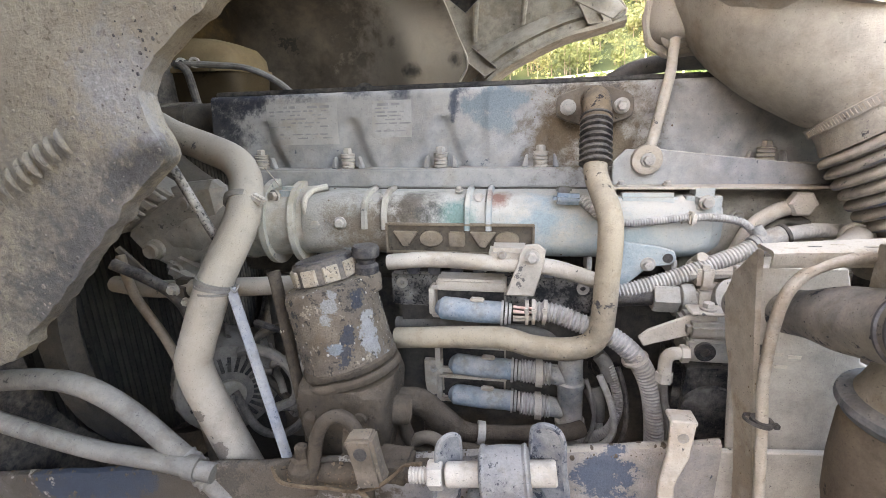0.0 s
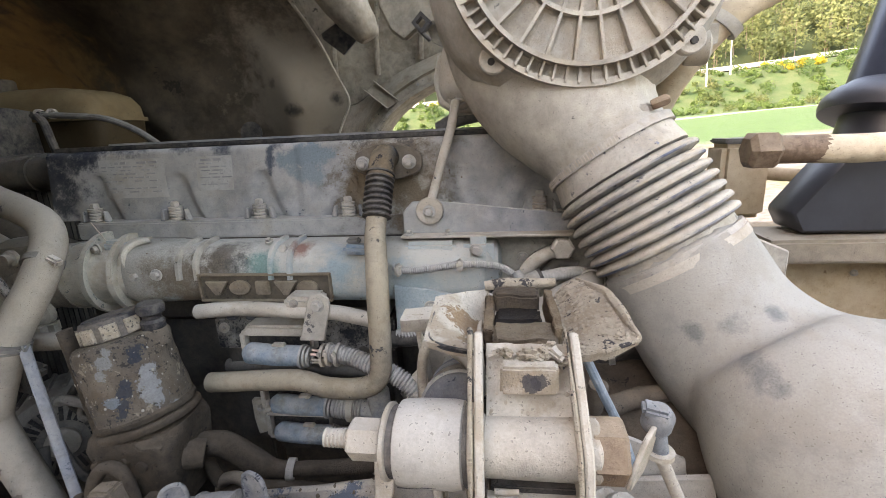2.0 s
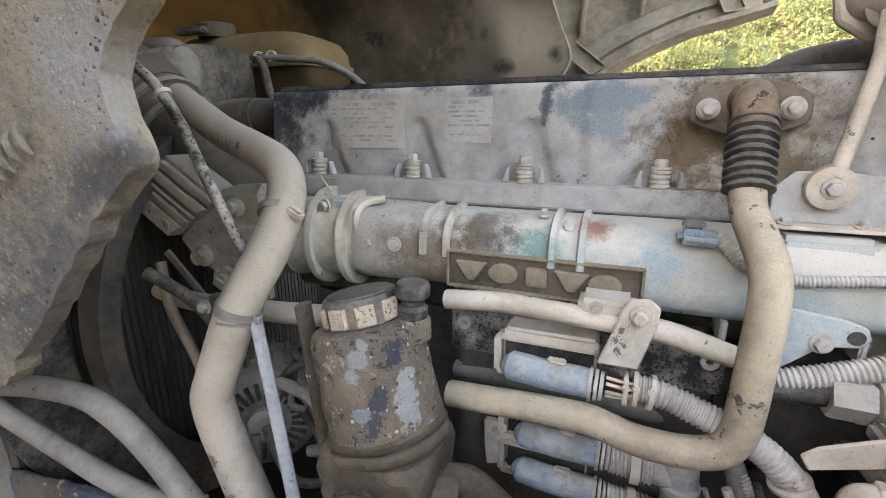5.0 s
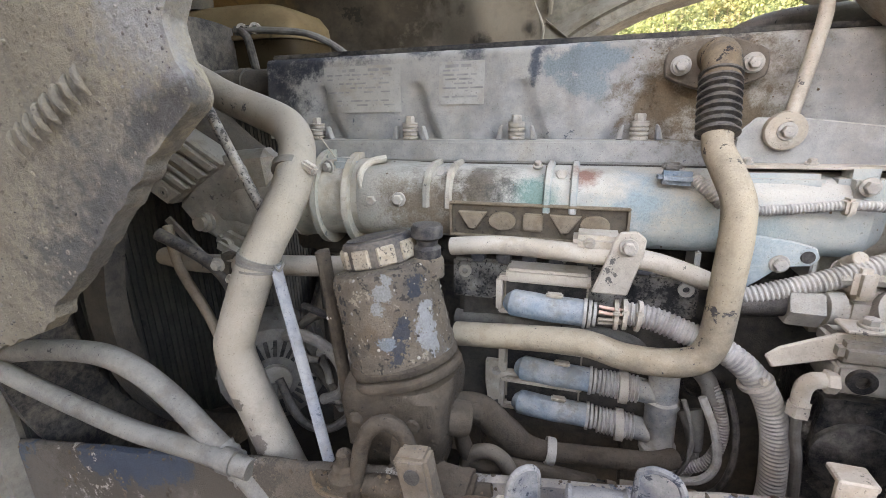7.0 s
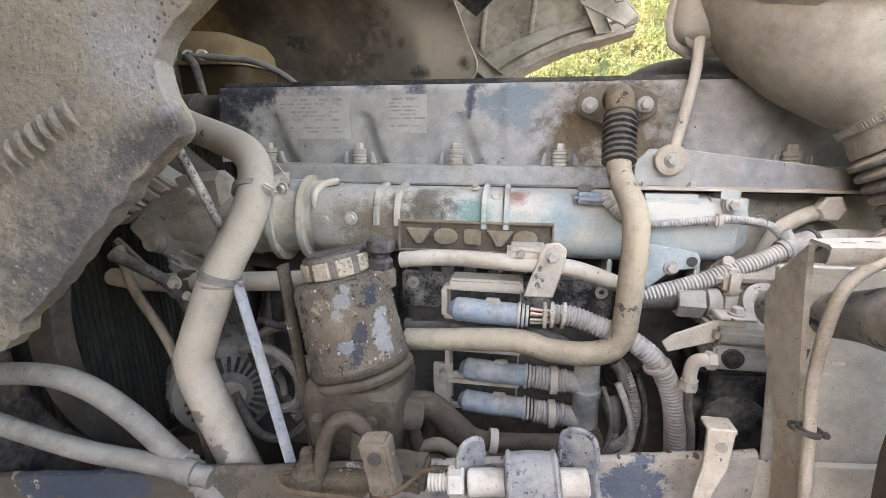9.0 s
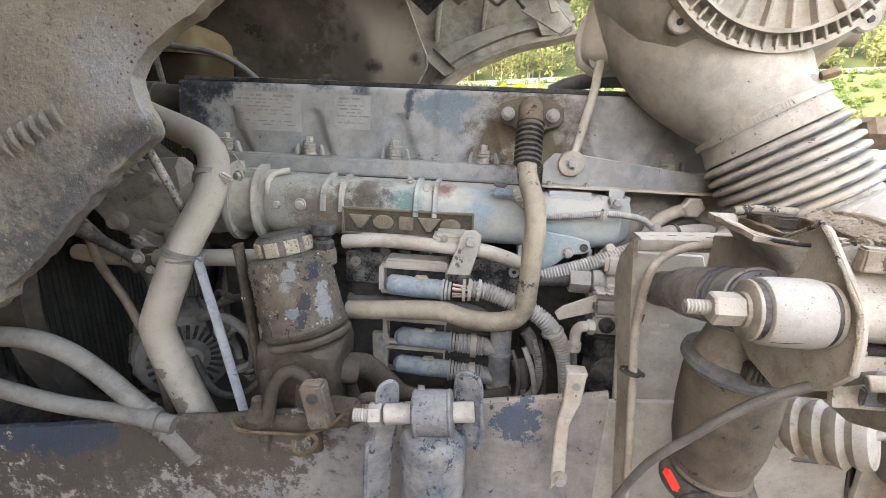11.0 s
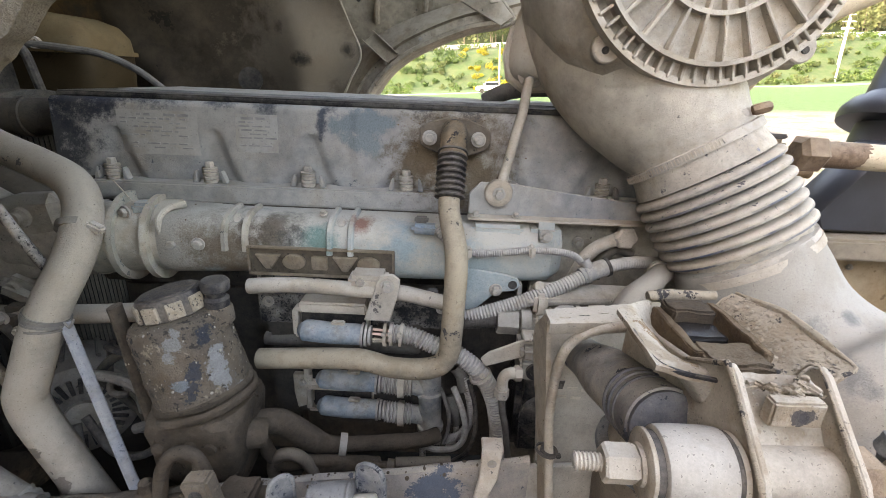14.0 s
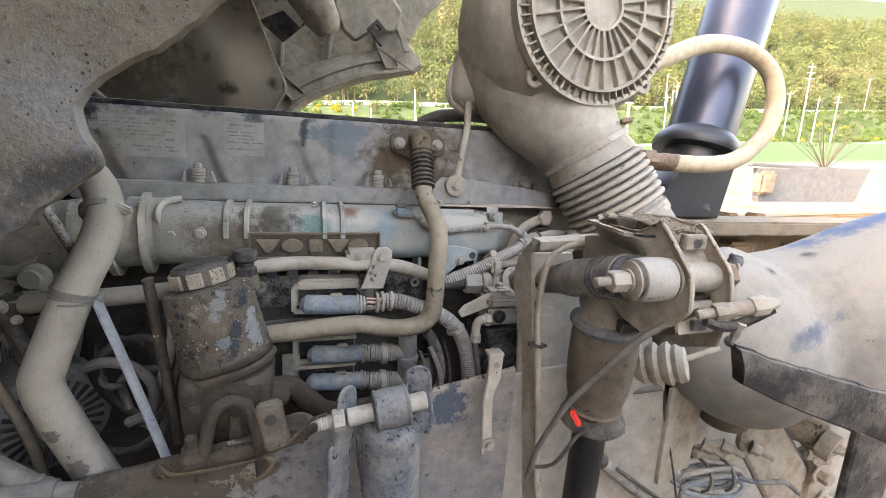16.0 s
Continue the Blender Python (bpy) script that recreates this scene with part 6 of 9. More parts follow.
def expansion_tank():
    t = thing("expansion_tank", (-0.86, 1.10, -0.06), "yellowed plastic coolant expansion tank", "tank")
    def half(sections):
        loops = []
        for z, hx, hy, cx in sections:
            loop = []
            for k in range(44):
                a = 2 * math.pi * k / 44
                cs, sn = math.cos(a), math.sin(a)
                loop.append(Vector((cx + hx * math.copysign(abs(cs) ** 0.35, cs), 1.16 + hy * math.copysign(abs(sn) ** 0.35, sn), z)))
            loops.append(loop)
        return rings(bmesh.new(), loops)
    part("lower_half", half([(-0.03, 0.16, 0.07, -0.92), (-0.022, 0.19, 0.085, -0.92), (0.0, 0.205, 0.097, -0.92), (0.05, 0.215, 0.102, -0.92), (0.128, 0.222, 0.106, -0.92)]), M_TANKSHADE, t, "brown lower half with shade put into its colour", 60)
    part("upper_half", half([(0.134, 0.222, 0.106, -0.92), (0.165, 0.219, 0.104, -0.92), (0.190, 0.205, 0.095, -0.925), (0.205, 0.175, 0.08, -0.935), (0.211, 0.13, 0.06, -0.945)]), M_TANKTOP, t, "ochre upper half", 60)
    part("seam", half([(0.126, 0.229, 0.113, -0.92), (0.136, 0.229, 0.113, -0.92)]), M_TANKTOP, t)
    part("strap_patch", block((-1.02, 1.04, 0.215), (0.10, 0.03, 0.014), 0.004), M_RUBBER, t)
    for x in (-0.800, -0.765):
        part("hose_clamp", ring_plate((x, 1.022, 0.142), (0.2, -1, 0), 0.012, 0.007, 0.010, 14), M_STEEL, t)
    part("cap", lathe([(0.045, 0), (0.045, 0.03), (0.04, 0.034), (0, 0.034)], aim((-1.00, 1.10, 0.205), (0, 0, 1)), 20), M_SOOT, t, "black filler cap")
    part("strap", block((-1.07, 1.022, 0.13), (0.022, 0.006, 0.10), 0.002), M_RUBBER, t)
    part("hose_clip", block((-0.80, 1.018, 0.140), (0.05, 0.018, 0.018), 0.005), M_RUBBER, t)
    part("vent_hose", tube([(-0.80, 1.01, 0.137), (-0.775, 1.0, 0.12), (-0.765, 1.0, 0.07), (-0.765, 1.01, 0.02)], 0.009, 10), M_RUBBER, t, "thin black vent hose")
    part("overflow_hose", tube([(-0.79, 1.015, 0.14), (-0.72, 1.02, 0.135), (-0.64, 1.03, 0.125), (-0.58, 1.05, 0.095), (-0.54, 1.08, 0.05)], 0.0075, 10), M_HOSE, t, "grey overflow hose")
    h = thing("radiator_hose", (-0.75, 0.86, -0.02), "dusty black radiator hose with ribbed elbow", "hose")
    part("ribbed_hose", corrugated([(-1.10, 0.92, 0.135), (-1.03, 0.91, 0.140), (-0.955, 0.90, 0.138)], 0.036, 0.015, 0.14, 22), M_HOSE, h)
    part("elbow", tube([(-0.965, 0.90, 0.138), (-0.905, 0.885, 0.132), (-0.865, 0.87, 0.105), (-0.865, 0.855, 0.065), (-0.885, 0.84, 0.03)], 0.037, 22), M_HOSE, h)
    part("clamp", ring_plate((-0.868, 0.862, 0.085), (0.05, -0.15, -1), 0.041, 0.034, 0.010, 26), M_SOOT, h)
    part("lower_hose", tube([(-0.86, 0.86, -0.02), (-0.78, 0.86, 0.0), (-0.70, 0.87, 0.008), (-0.58, 0.88, 0.01)], 0.034, 20), M_SOOT, h)
    part("clamp", ring_plate((-0.69, 0.871, 0.008), (1, 0.05, 0.04), 0.038, 0.03, 0.014, 24), M_SOOT, h)
    d = thing("dipstick_tube", (-0.51, 0.58, -0.15), "thin mottled black tube tied along the pipe", "tube")
    part("tube", tube([(-0.70, 0.60, 0.16), (-0.64, 0.585, 0.115), (-0.585, 0.57, 0.07), (-0.545, 0.562, 0.045), (-0.512, 0.56, 0.005), (-0.475, 0.555, -0.062), (-0.442, 0.56, -0.14), (-0.43, 0.575, -0.19)], 0.0066, 12, 6), M_DIP, d)
    part("cable_tie", ring_plate((-0.535, 0.562, 0.035), (0.5, 0, -0.8), 0.011, 0.007, 0.005, 12), M_PIPE, d)
    w = solo("thin_wire", tube([(-0.455, 0.742, -0.075), (-0.44, 0.738, -0.09), (-0.425, 0.735, -0.108)], 0.0012, 6, 3), M_PIPE, "thin bare wire beside the cover bolt", "wire")
    b = thing("pipe_lug", (-0.42, 0.72, -0.13), "small dusty bolted lug", "bracket")
    part("lug", block((-0.405, 0.735, -0.118), (0.035, 0.03, 0.022), 0.006), M_GREEN, b)
    put("bolt", BOLT, b, aim((-0.425, 0.715, -0.120), (-0.3, -1, 0)))


def hood_liner():
    """The padded tunnel under the raised cab: rear wall curving over into a roof."""
    l = thing("tunnel_liner", (-0.7, 1.5, -0.1), "sooty brown padded engine tunnel liner", "liner")
    bm = bmesh.new()
    nu, nv = 70, 60
    rows = []
    keys = [(1.55, -0.25, 0), (1.545, 0.0, 0), (1.53, 0.20, 0), (1.47, 0.36, 0), (1.30, 0.50, 0), (1.05, 0.58, 0), (0.75, 0.62, 0), (0.45, 0.64, 0), (0.20, 0.66, 0)]
    prof = [(q.x, q.y) for q in spline(keys, 7)]
    for y, z in prof:
        right = -0.18 - 0.40 * max(0.0, z - 0.17) - 0.50 * max(0.0, 0.17 - z)
        row = []
        for i in range(nu + 1):
            x = -1.75 + (right + 1.75) * i / nu
            p = Vector((x, y, z))
            d = 0.12 * noise.noise(p * 2.0) + 0.16 * max(0.0, 0.5 - abs(noise.noise(p * 2.8 + Vector((3, 0, 1))))) ** 1.6 + 0.022 * noise.noise(p * 7.0) + 0.003 * noise.noise(p * 22)
            k = 0.06 * math.exp(-((x + 0.36) / 0.16) ** 2 - ((z - 0.15) / 0.12) ** 2)
            row.append(p + Vector((0, -d - k, -0.4 * d if y < 1.3 else 0)))
        rows.append(row)
    rings(bm, rows, caps=False, close=False)
    part("pad", bm, M_LINER, l, smooth=80)
    part("edge_flange", tube([(-0.255, 1.53, 0.02), (-0.215, 1.52, 0.10), (-0.183, 1.51, 0.168), (-0.215, 1.50, 0.25), (-0.255, 1.48, 0.35), (-0.30, 1.43, 0.44)], 0.004, 8), M_ARCH, l)
    part("black_patch", lathe([(0.034, 0), (0.036, 0.008), (0.0, 0.012)], aim((-0.505, 1.455, 0.080), (0.1, -1, 0.2)), 16), M_DARK, l, "round black hole")
    return l


def far_arch():
    """The opposite wheel arch, seen across the engine."""
    a = thing("wheel_arch", (0.05, 2.0, -0.1), "dusty dark plastic wheel arch with bolted lip", "wheel arch")
    pts = [(-0.32, 2.0, -0.14), (-0.26, 2.0, -0.02), (-0.215, 2.0, 0.06), (-0.155, 2.0, 0.13), (-0.07, 2.0, 0.192), (0.04, 2.0, 0.245), (0.16, 2.0, 0.290), (0.27, 2.0, 0.312), (0.375, 2.0, 0.338)]
    path = spline(pts, 7)
    rows = []
    for i, p in enumerate(path):
        d = (path[min(i + 1, len(path) - 1)] - path[max(i - 1, 0)]).normalized()
        n = Vector((-d.z, 0, d.x))
        s = i / (len(path) - 1)
        back = 0.16 * (1 - s) + 0.05
        rows.append([p + Vector((0, back, 0)) - n * 0.01, p, p + n * 0.006 + Vector((0, -0.014, 0)), p + n * 0.020 + Vector((0, -0.016, 0)), p + n * 0.024 + Vector((0, 0.004, 0)), p + n * 0.052 + Vector((0, 0.006, 0)), p + n * 0.060 + Vector((0, -0.010, 0)), p + n * 0.070 + Vector((0, 0.0, 0)), p + n * 0.115 + Vector((0, 0.06, 0)), p + n * 0.26 + Vector((0, 0.20, 0))])
    part("arch_skin", rings(bmesh.new(), rows, caps=False, close=False), M_ARCH, a, smooth=45)
    for k in (20, 31, 43, 50):
        p = path[k] + Vector((-0.01, -0.014, 0.038))
        put("rivet", BOLT_SMALL, a, aim(p + Vector((0, 0.016, 0)), OUT))
    for k in (24, 49):
        p = path[k]
        d = (path[k + 1] - path[k - 1]).normalized()
        n = Vector((-d.z, 0, d.x))
        up = n + d * (-0.25) + Vector((0, 0.1, 0))
        br = part("stay", slab([(-0.030, 0.03), (0.030, 0.02), (0.026, 0.15), (-0.026, 0.15)], p + Vector((0, -0.014, 0)), d, up, 0.004), M_ARCH, a, "folded sheet stay")
        for x in (-0.030, 0.026):
            part("stay_lip", slab([(x, 0.03), (x + 0.005, 0.03), (x + 0.005, 0.16), (x, 0.16)], p + Vector((0, -0.012, 0)), d, up, 0.022), M_ARCH, br)
    u = thing("cab_latch", (0.02, 1.45, 0.28), "dusty cast cab latch and hinge pieces overhead", "latch")
    part("black_gap", slab([(0, 0), (0.065, -0.052), (0.145, 0.020), (0.06, 0.08), (-0.01, 0.07)], (-0.252, 1.52, 0.360), (1, 0, 0), (0, 0, 1), 0.01), M_DARK, u)
    part("angle_plate", slab([(0, 0), (0.02, -0.045), (0.085, -0.012), (0.135, -0.055), (0.18, 0.02), (0.14, 0.16), (-0.05, 0.16)], (-0.268, 1.46, 0.405), (1, 0, 0), (0, -0.25, 1), 0.012), M_ARCH, u)
    part("cast_arm", tube([(-0.22, 1.24, 0.52), (-0.15, 1.27, 0.46), (-0.09, 1.31, 0.38), (-0.06, 1.33, 0.335), (-0.05, 1.335, 0.315)], lambda t: 0.085 - 0.05 * t * t, 20, 6, 0.7, 0.008), M_ARCH, u)
    part("housing", slab([(0, 0), (0.04, -0.03), (0.10, 0.012), (0.165, 0.01), (0.19, 0.075), (0.12, 0.15), (0.0, 0.16), (-0.03, 0.07)], (-0.005, 1.44, 0.350), (1, 0, 0), (0, -0.15, 1), 0.05, 0.008), M_ARCH, u)
    part("hollow", lathe([(0.035, 0), (0.034, 0.002), (0.0, 0.004)], aim((0.045, 1.386, 0.425), OUT), 20), M_DARK, u)
    part("catch", ring_plate((0.095, 1.37, 0.350), OUT, 0.028, 0.015, 0.03, 4), M_DARK, u, "black square catch")
    part("catch_pin", rod((0.085, 1.36, 0.335), (0.115, 1.36, 0.305), 0.006), M_RUBBER, u)
    plate = part("corner_plate", slab([(-0.05, 0.133), (0.036, 0.096), (0.155, -0.035), (0.121, -0.060), (0.0, 0.002)], (0.111, 1.45, 0.311), (1, 0, 0), (0, 0.1, 1), 0.006, 0.002), M_ARCH, u, "pale folded corner plate")
    part("plate_lip", tube([(0.147, 1.445, 0.407), (0.205, 1.45, 0.345), (0.266, 1.45, 0.276), (0.232, 1.448, 0.251)], 0.005, 8), M_ARCH, plate)
    put("plate_rivet", BOLT_SMALL, plate, aim((0.215, 1.452, 0.285), OUT))
    part("link", slab([(0, 0), (0.022, 0.004), (0.082, -0.150), (0.060, -0.155)], (0.135, 1.42, 0.455), (1, 0, 0), (0, 0.1, 1), 0.010), M_ARCH, u)
    s = thing("inner_fender", (0.02, 2.16, 0.10), "dusty moulded inner fender above the arch", "fender")
    part("panel", slab([(-0.62, 0.10), (-0.36, 0.16), (-0.15, 0.27), (0.05, 0.31), (0.20, 0.32), (0.30, 0.31), (0.27, 0.40), (0.30, 0.53), (0.45, 0.66), (0.45, 0.80), (-0.62, 0.85)], (0.02, 2.16, 0.04), (1, 0, 0), (0, -0.22, 1), 0.02, 0.006), M_ARCH, s)
    tongue = [(0.15, 0.62), (0.20, 0.56), (0.255, 0.515), (0.283, 0.455), (0.297, 0.437), (0.317, 0.435), (0.345, 0.49), (0.37, 0.535), (0.415, 0.575), (0.461, 0.624), (0.47, 0.70), (0.12, 0.72)]
    part("tongue", slab(tongue, (0, 1.90, 0), (1, 0, 0), (0, 0, 1), 0.03, 0.008), M_ARCH, s, "hanging rounded fender tongue")
    for k in range(4):
        part("panel_rib", tube([(-0.42 + 0.20 * k, 2.10 - 0.03 * k, 0.26 + 0.05 * k), (-0.40 + 0.20 * k, 2.04 - 0.03 * k, 0.42 + 0.05 * k), (-0.36 + 0.20 * k, 1.99 - 0.03 * k, 0.62 + 0.04 * k)], 0.012, 10), M_ARCH, s)
    bolts(s, [(-0.20, 2.085, 0.25), (0.10, 2.06, 0.36), (0.30, 2.05, 0.40)], BOLT)
    return a


def closing_walls():
    """The tilted cab overhead and the walls that shut the bay at the front, the far side and below: unseen, added to
    keep light out.
    """
    w = thing("cab_underside", (-0.6, 0.9, 1.05), "unseen tilted cab floor and walls added to shade the bay", "cab", kind="structure")
    part("floor_pan", slab([(-1.3, -0.75), (0.95, -0.75), (0.95, 1.8), (-1.3, 1.8)], (-0.6, 0.9, 1.05), (1, 0, 0.12), (0, 1, 0.05), 0.05), M_SHADEPANEL, w)
    part("front_wall", slab([(0, 0), (3.3, 0), (3.3, 3.7), (0, 3.7)], (-1.80, -0.60, -1.35), (0, 1, 0), (0, 0, 1), 0.04), M_SHADEPANEL, w)
    part("side_wall", slab([(0, 0), (2.75, 0), (2.75, 2.5), (0, 2.5)], (-1.30, -2.40, -1.35), (0, 1, 0), (0, 0, 1), 0.05), M_SHADEPANEL, w)
    part("front_pan", slab([(0, 0), (1.25, 0), (1.25, 1.0), (0, 1.0)], (-1.45, -0.95, 0.62), (1, 0, 0.30), (0, 1, 0.05), 0.05), M_SHADEPANEL, w)
    # made-up tray and wall, added to keep light out from below and behind
    b = thing("belly_shield", (-0.4, 1.0, -0.95), "added dark tray and far wall that keep light out below", "shield", kind="structure")
    part("tray", slab([(0, 0), (2.0, 0), (2.0, 1.25), (0, 1.25)], (-1.42, 0.43, -0.93), (1, 0, 0), (0, 1, 0), 0.03), M_CLOSURE, b)
    part("far_side", slab([(0, 0), (2.0, 0), (2.0, 0.9), (0, 0.9)], (-1.42, 1.70, -0.93), (1, 0, 0), (0, 0, 1), 0.03), M_CLOSURE, b)


step_panel()
closing_walls()
frame_rail()
filter_lug()
shackle()
front_hoses()
fan_and_radiator()
alternator()
expansion_tank()
hood_liner()
far_arch()


# ---- air intake ----
def air_cleaner():
    a = thing("air_cleaner", (0.40, 0.74, -0.02), "big dusty plastic air cleaner with round ribbed lid", "air cleaner")
    c = Vector((0.412, 0.650, 0.283))
    ax = Vector((0.05, -1, 0.06)).normalized()
    m = aim(c, ax)
    part("drum", lathe([(0.15, -0.28), (0.185, -0.25), (0.208, -0.18), (0.208, -0.08), (0.198, -0.035), (0.176, -0.012), (0.10, -0.010)], m, 56), M_PLASTIC, a)
    part("throat", tube([(0.372, 0.835, 0.25), (0.385, 0.800, 0.18), (0.405, 0.758, 0.115), (0.430, 0.727, 0.065), (0.452, 0.705, 0.030), (0.462, 0.698, 0.012)], lambda t: 0.168 - 0.080 * smooth01(0.05, 0.9, t), 40, 6), M_PLASTIC, a)
    part("shoulder", tube([(0.268, 0.87, 0.25), (0.258, 0.868, 0.19), (0.250, 0.862, 0.14), (0.248, 0.856, 0.10)], lambda t: 0.004 + 0.052 * max(0.0, 1 - abs(2 * t - 1) ** 3.5) ** 0.5, 24), M_PLASTIC, a)
    part("foot_ear", slab([(-0.050, 0.075), (-0.060, 0.030), (-0.052, -0.012), (-0.020, -0.034), (0.030, -0.030), (0.075, 0.0), (0.095, 0.075)], (0.245, 0.868, 0.118), (1, 0, 0), (0, 0.05, 1), 0.014, 0.004), M_PLASTIC, a, "rounded foot of the housing")
    part("under_hose", tube([(0.17, 1.03, 0.062), (0.22, 1.02, 0.085), (0.30, 1.01, 0.094), (0.40, 1.00, 0.088), (0.50, 0.99, 0.07)], 0.017, 16), M_HOSE, a, "grey hose lying on the cover")
    lid = part("lid", lathe([(0.172, -0.012), (0.174, 0.0), (0.156, 0.004), (0.152, 0.010), (0.100, 0.014), (0.0, 0.016)], m, 72), M_PLASTIC, a, "round ribbed lid")
    for r in (0.152, 0.095, 0.042):
        part("lid_hoop", ring_plate(m @ Vector((0, 0, 0.012)), ax, r + 0.0028, r - 0.0028, 0.013, 64), M_PLASTIC, lid)
    rib = shared("lid_rib", block((0.097, 0, 0.0175), (0.108, 0.0042, 0.015), 0.001), M_PLASTIC)
    for k in range(26):
        put("lid_rib", rib, lid, m @ pose(0, 0, 0, 0, 0, 360 / 26 * k))
    tooth = shared("rim_rib", block((0.163, 0, 0.008), (0.022, 0.0034, 0.020), 0.0008), M_PLASTIC)
    for k in range(64):
        put("rim_rib", tooth, lid, m @ pose(0, 0, 0, 0, 0, 360 / 64 * k + 2))
    part("lid_edge", ring_plate(m @ Vector((0, 0, -0.006)), ax, 0.178, 0.170, 0.020, 72), M_PLASTIC, lid)
    for ang in (229, 315.5, 135, 48):
        d = Vector((math.cos(radians(ang)), 0.06 * math.sin(radians(ang)), math.sin(radians(ang))))
        q = c + d * 0.183
        part("lid_lug", lathe([(0.019, -0.012), (0.019, -0.001), (0.017, 0.001), (0, 0.001)], aim(q - d * 0.004, ax), 18), M_PLASTIC, a)
        part("lid_screw", lathe([(0.005, 0.0), (0.005, 0.003), (0, 0.003)], aim(q, ax), 8), M_DARK, a)
        part("lug_web", slab([(-0.030, -0.022), (0.030, -0.022), (0.012, 0.012), (-0.012, 0.012)], q - d * 0.004 + Vector((0, 0.010, 0)), Vector((-d.z, 0, d.x)), d, 0.006, 0.002), M_PLASTIC, a)
    part("rear_knob", lathe([(0.022, 0), (0.024, 0.01), (0.024, 0.03), (0.015, 0.034), (0, 0.034)], aim((0.575, 0.76, 0.16), (1, -0.2, 0)), 16), M_PLASTIC, a)
    return a


def bellows():
    b = thing("intake_bellows", (0.50, 0.68, -0.16), "beige dusty rubber intake bellows with worm clamps", "bellows")
    p0, p1 = Vector((0.456, 0.702, 0.024)), Vector((0.535, 0.652, -0.112))
    d = (p1 - p0).normalized()
    path, rad = [], []
    n = 7
    L = (p1 - p0).length
    prof = [(0.0, 0.086), (0.006, 0.091), (0.026, 0.0925), (0.040, 0.0960), (0.046, 0.0965)]
    for k in range(n):
        w = (L - 0.050) / n
        s = 0.048 + w * k
        prof += [(s, 0.0880), (s + 0.07 * w, 0.0925), (s + 0.18 * w, 0.0985), (s + 0.32 * w, 0.1025), (s + 0.48 * w, 0.1042), (s + 0.64 * w, 0.1036), (s + 0.78 * w, 0.1005), (s + 0.89 * w, 0.0950), (s + 0.96 * w, 0.0905)]
    prof += [(L - 0.004, 0.092), (L + 0.03, 0.092)]
    grit(part("bellows_body", lathe([(r, s) for s, r in prof], aim(p0, d), 56), M_BELLOWS, b, smooth=50), b, 80, 0.0006, 0.0025, M_HOUSING, 11)
    for k in range(n):
        s = 0.048 + (L - 0.050) / n * (k + 0.66)
        part("rubbed_crest", lathe([(0.1028, -0.0018), (0.1041, -0.0012), (0.1040, 0.0004), (0.1034, 0.0014), (0.1020, 0.0018)], aim(p0 + d * s, d), 64), M_CREST, b, "bluish rubbed crest of a fold")
    for s, r in ((0.004, 0.0945), (L + 0.008, 0.096)):
        cb = part("worm_clamp", ring_plate(p0 + d * s, d, r + 0.0015, r - 0.006, 0.012, 56), M_STEEL, b, "perforated worm-drive clamp")
    u, v = frame_of(d)
    m = aim(p0 + d * 0.010, d)
    notch = shared("clamp_notch", block((0.0958, 0, 0), (0.002, 0.0012, 0.008), 0), M_PIPE)
    for k in range(40):
        put("clamp_notch", notch, cb, m @ pose(0, 0, 0, 0, 0, 150 + 2.6 * k))
    part("clamp_screw", lathe([(0.007, 0), (0.008, 0.004), (0.008, 0.018), (0.005, 0.022)], aim((0.497, 0.640, 0.080), (0.8, -0.2, 0.3)), 6), M_BRASS, b)
    part("clamp_head", block((0.484, 0.640, 0.076), (0.016, 0.012, 0.012), 0.003), M_STEEL, b)
    return b


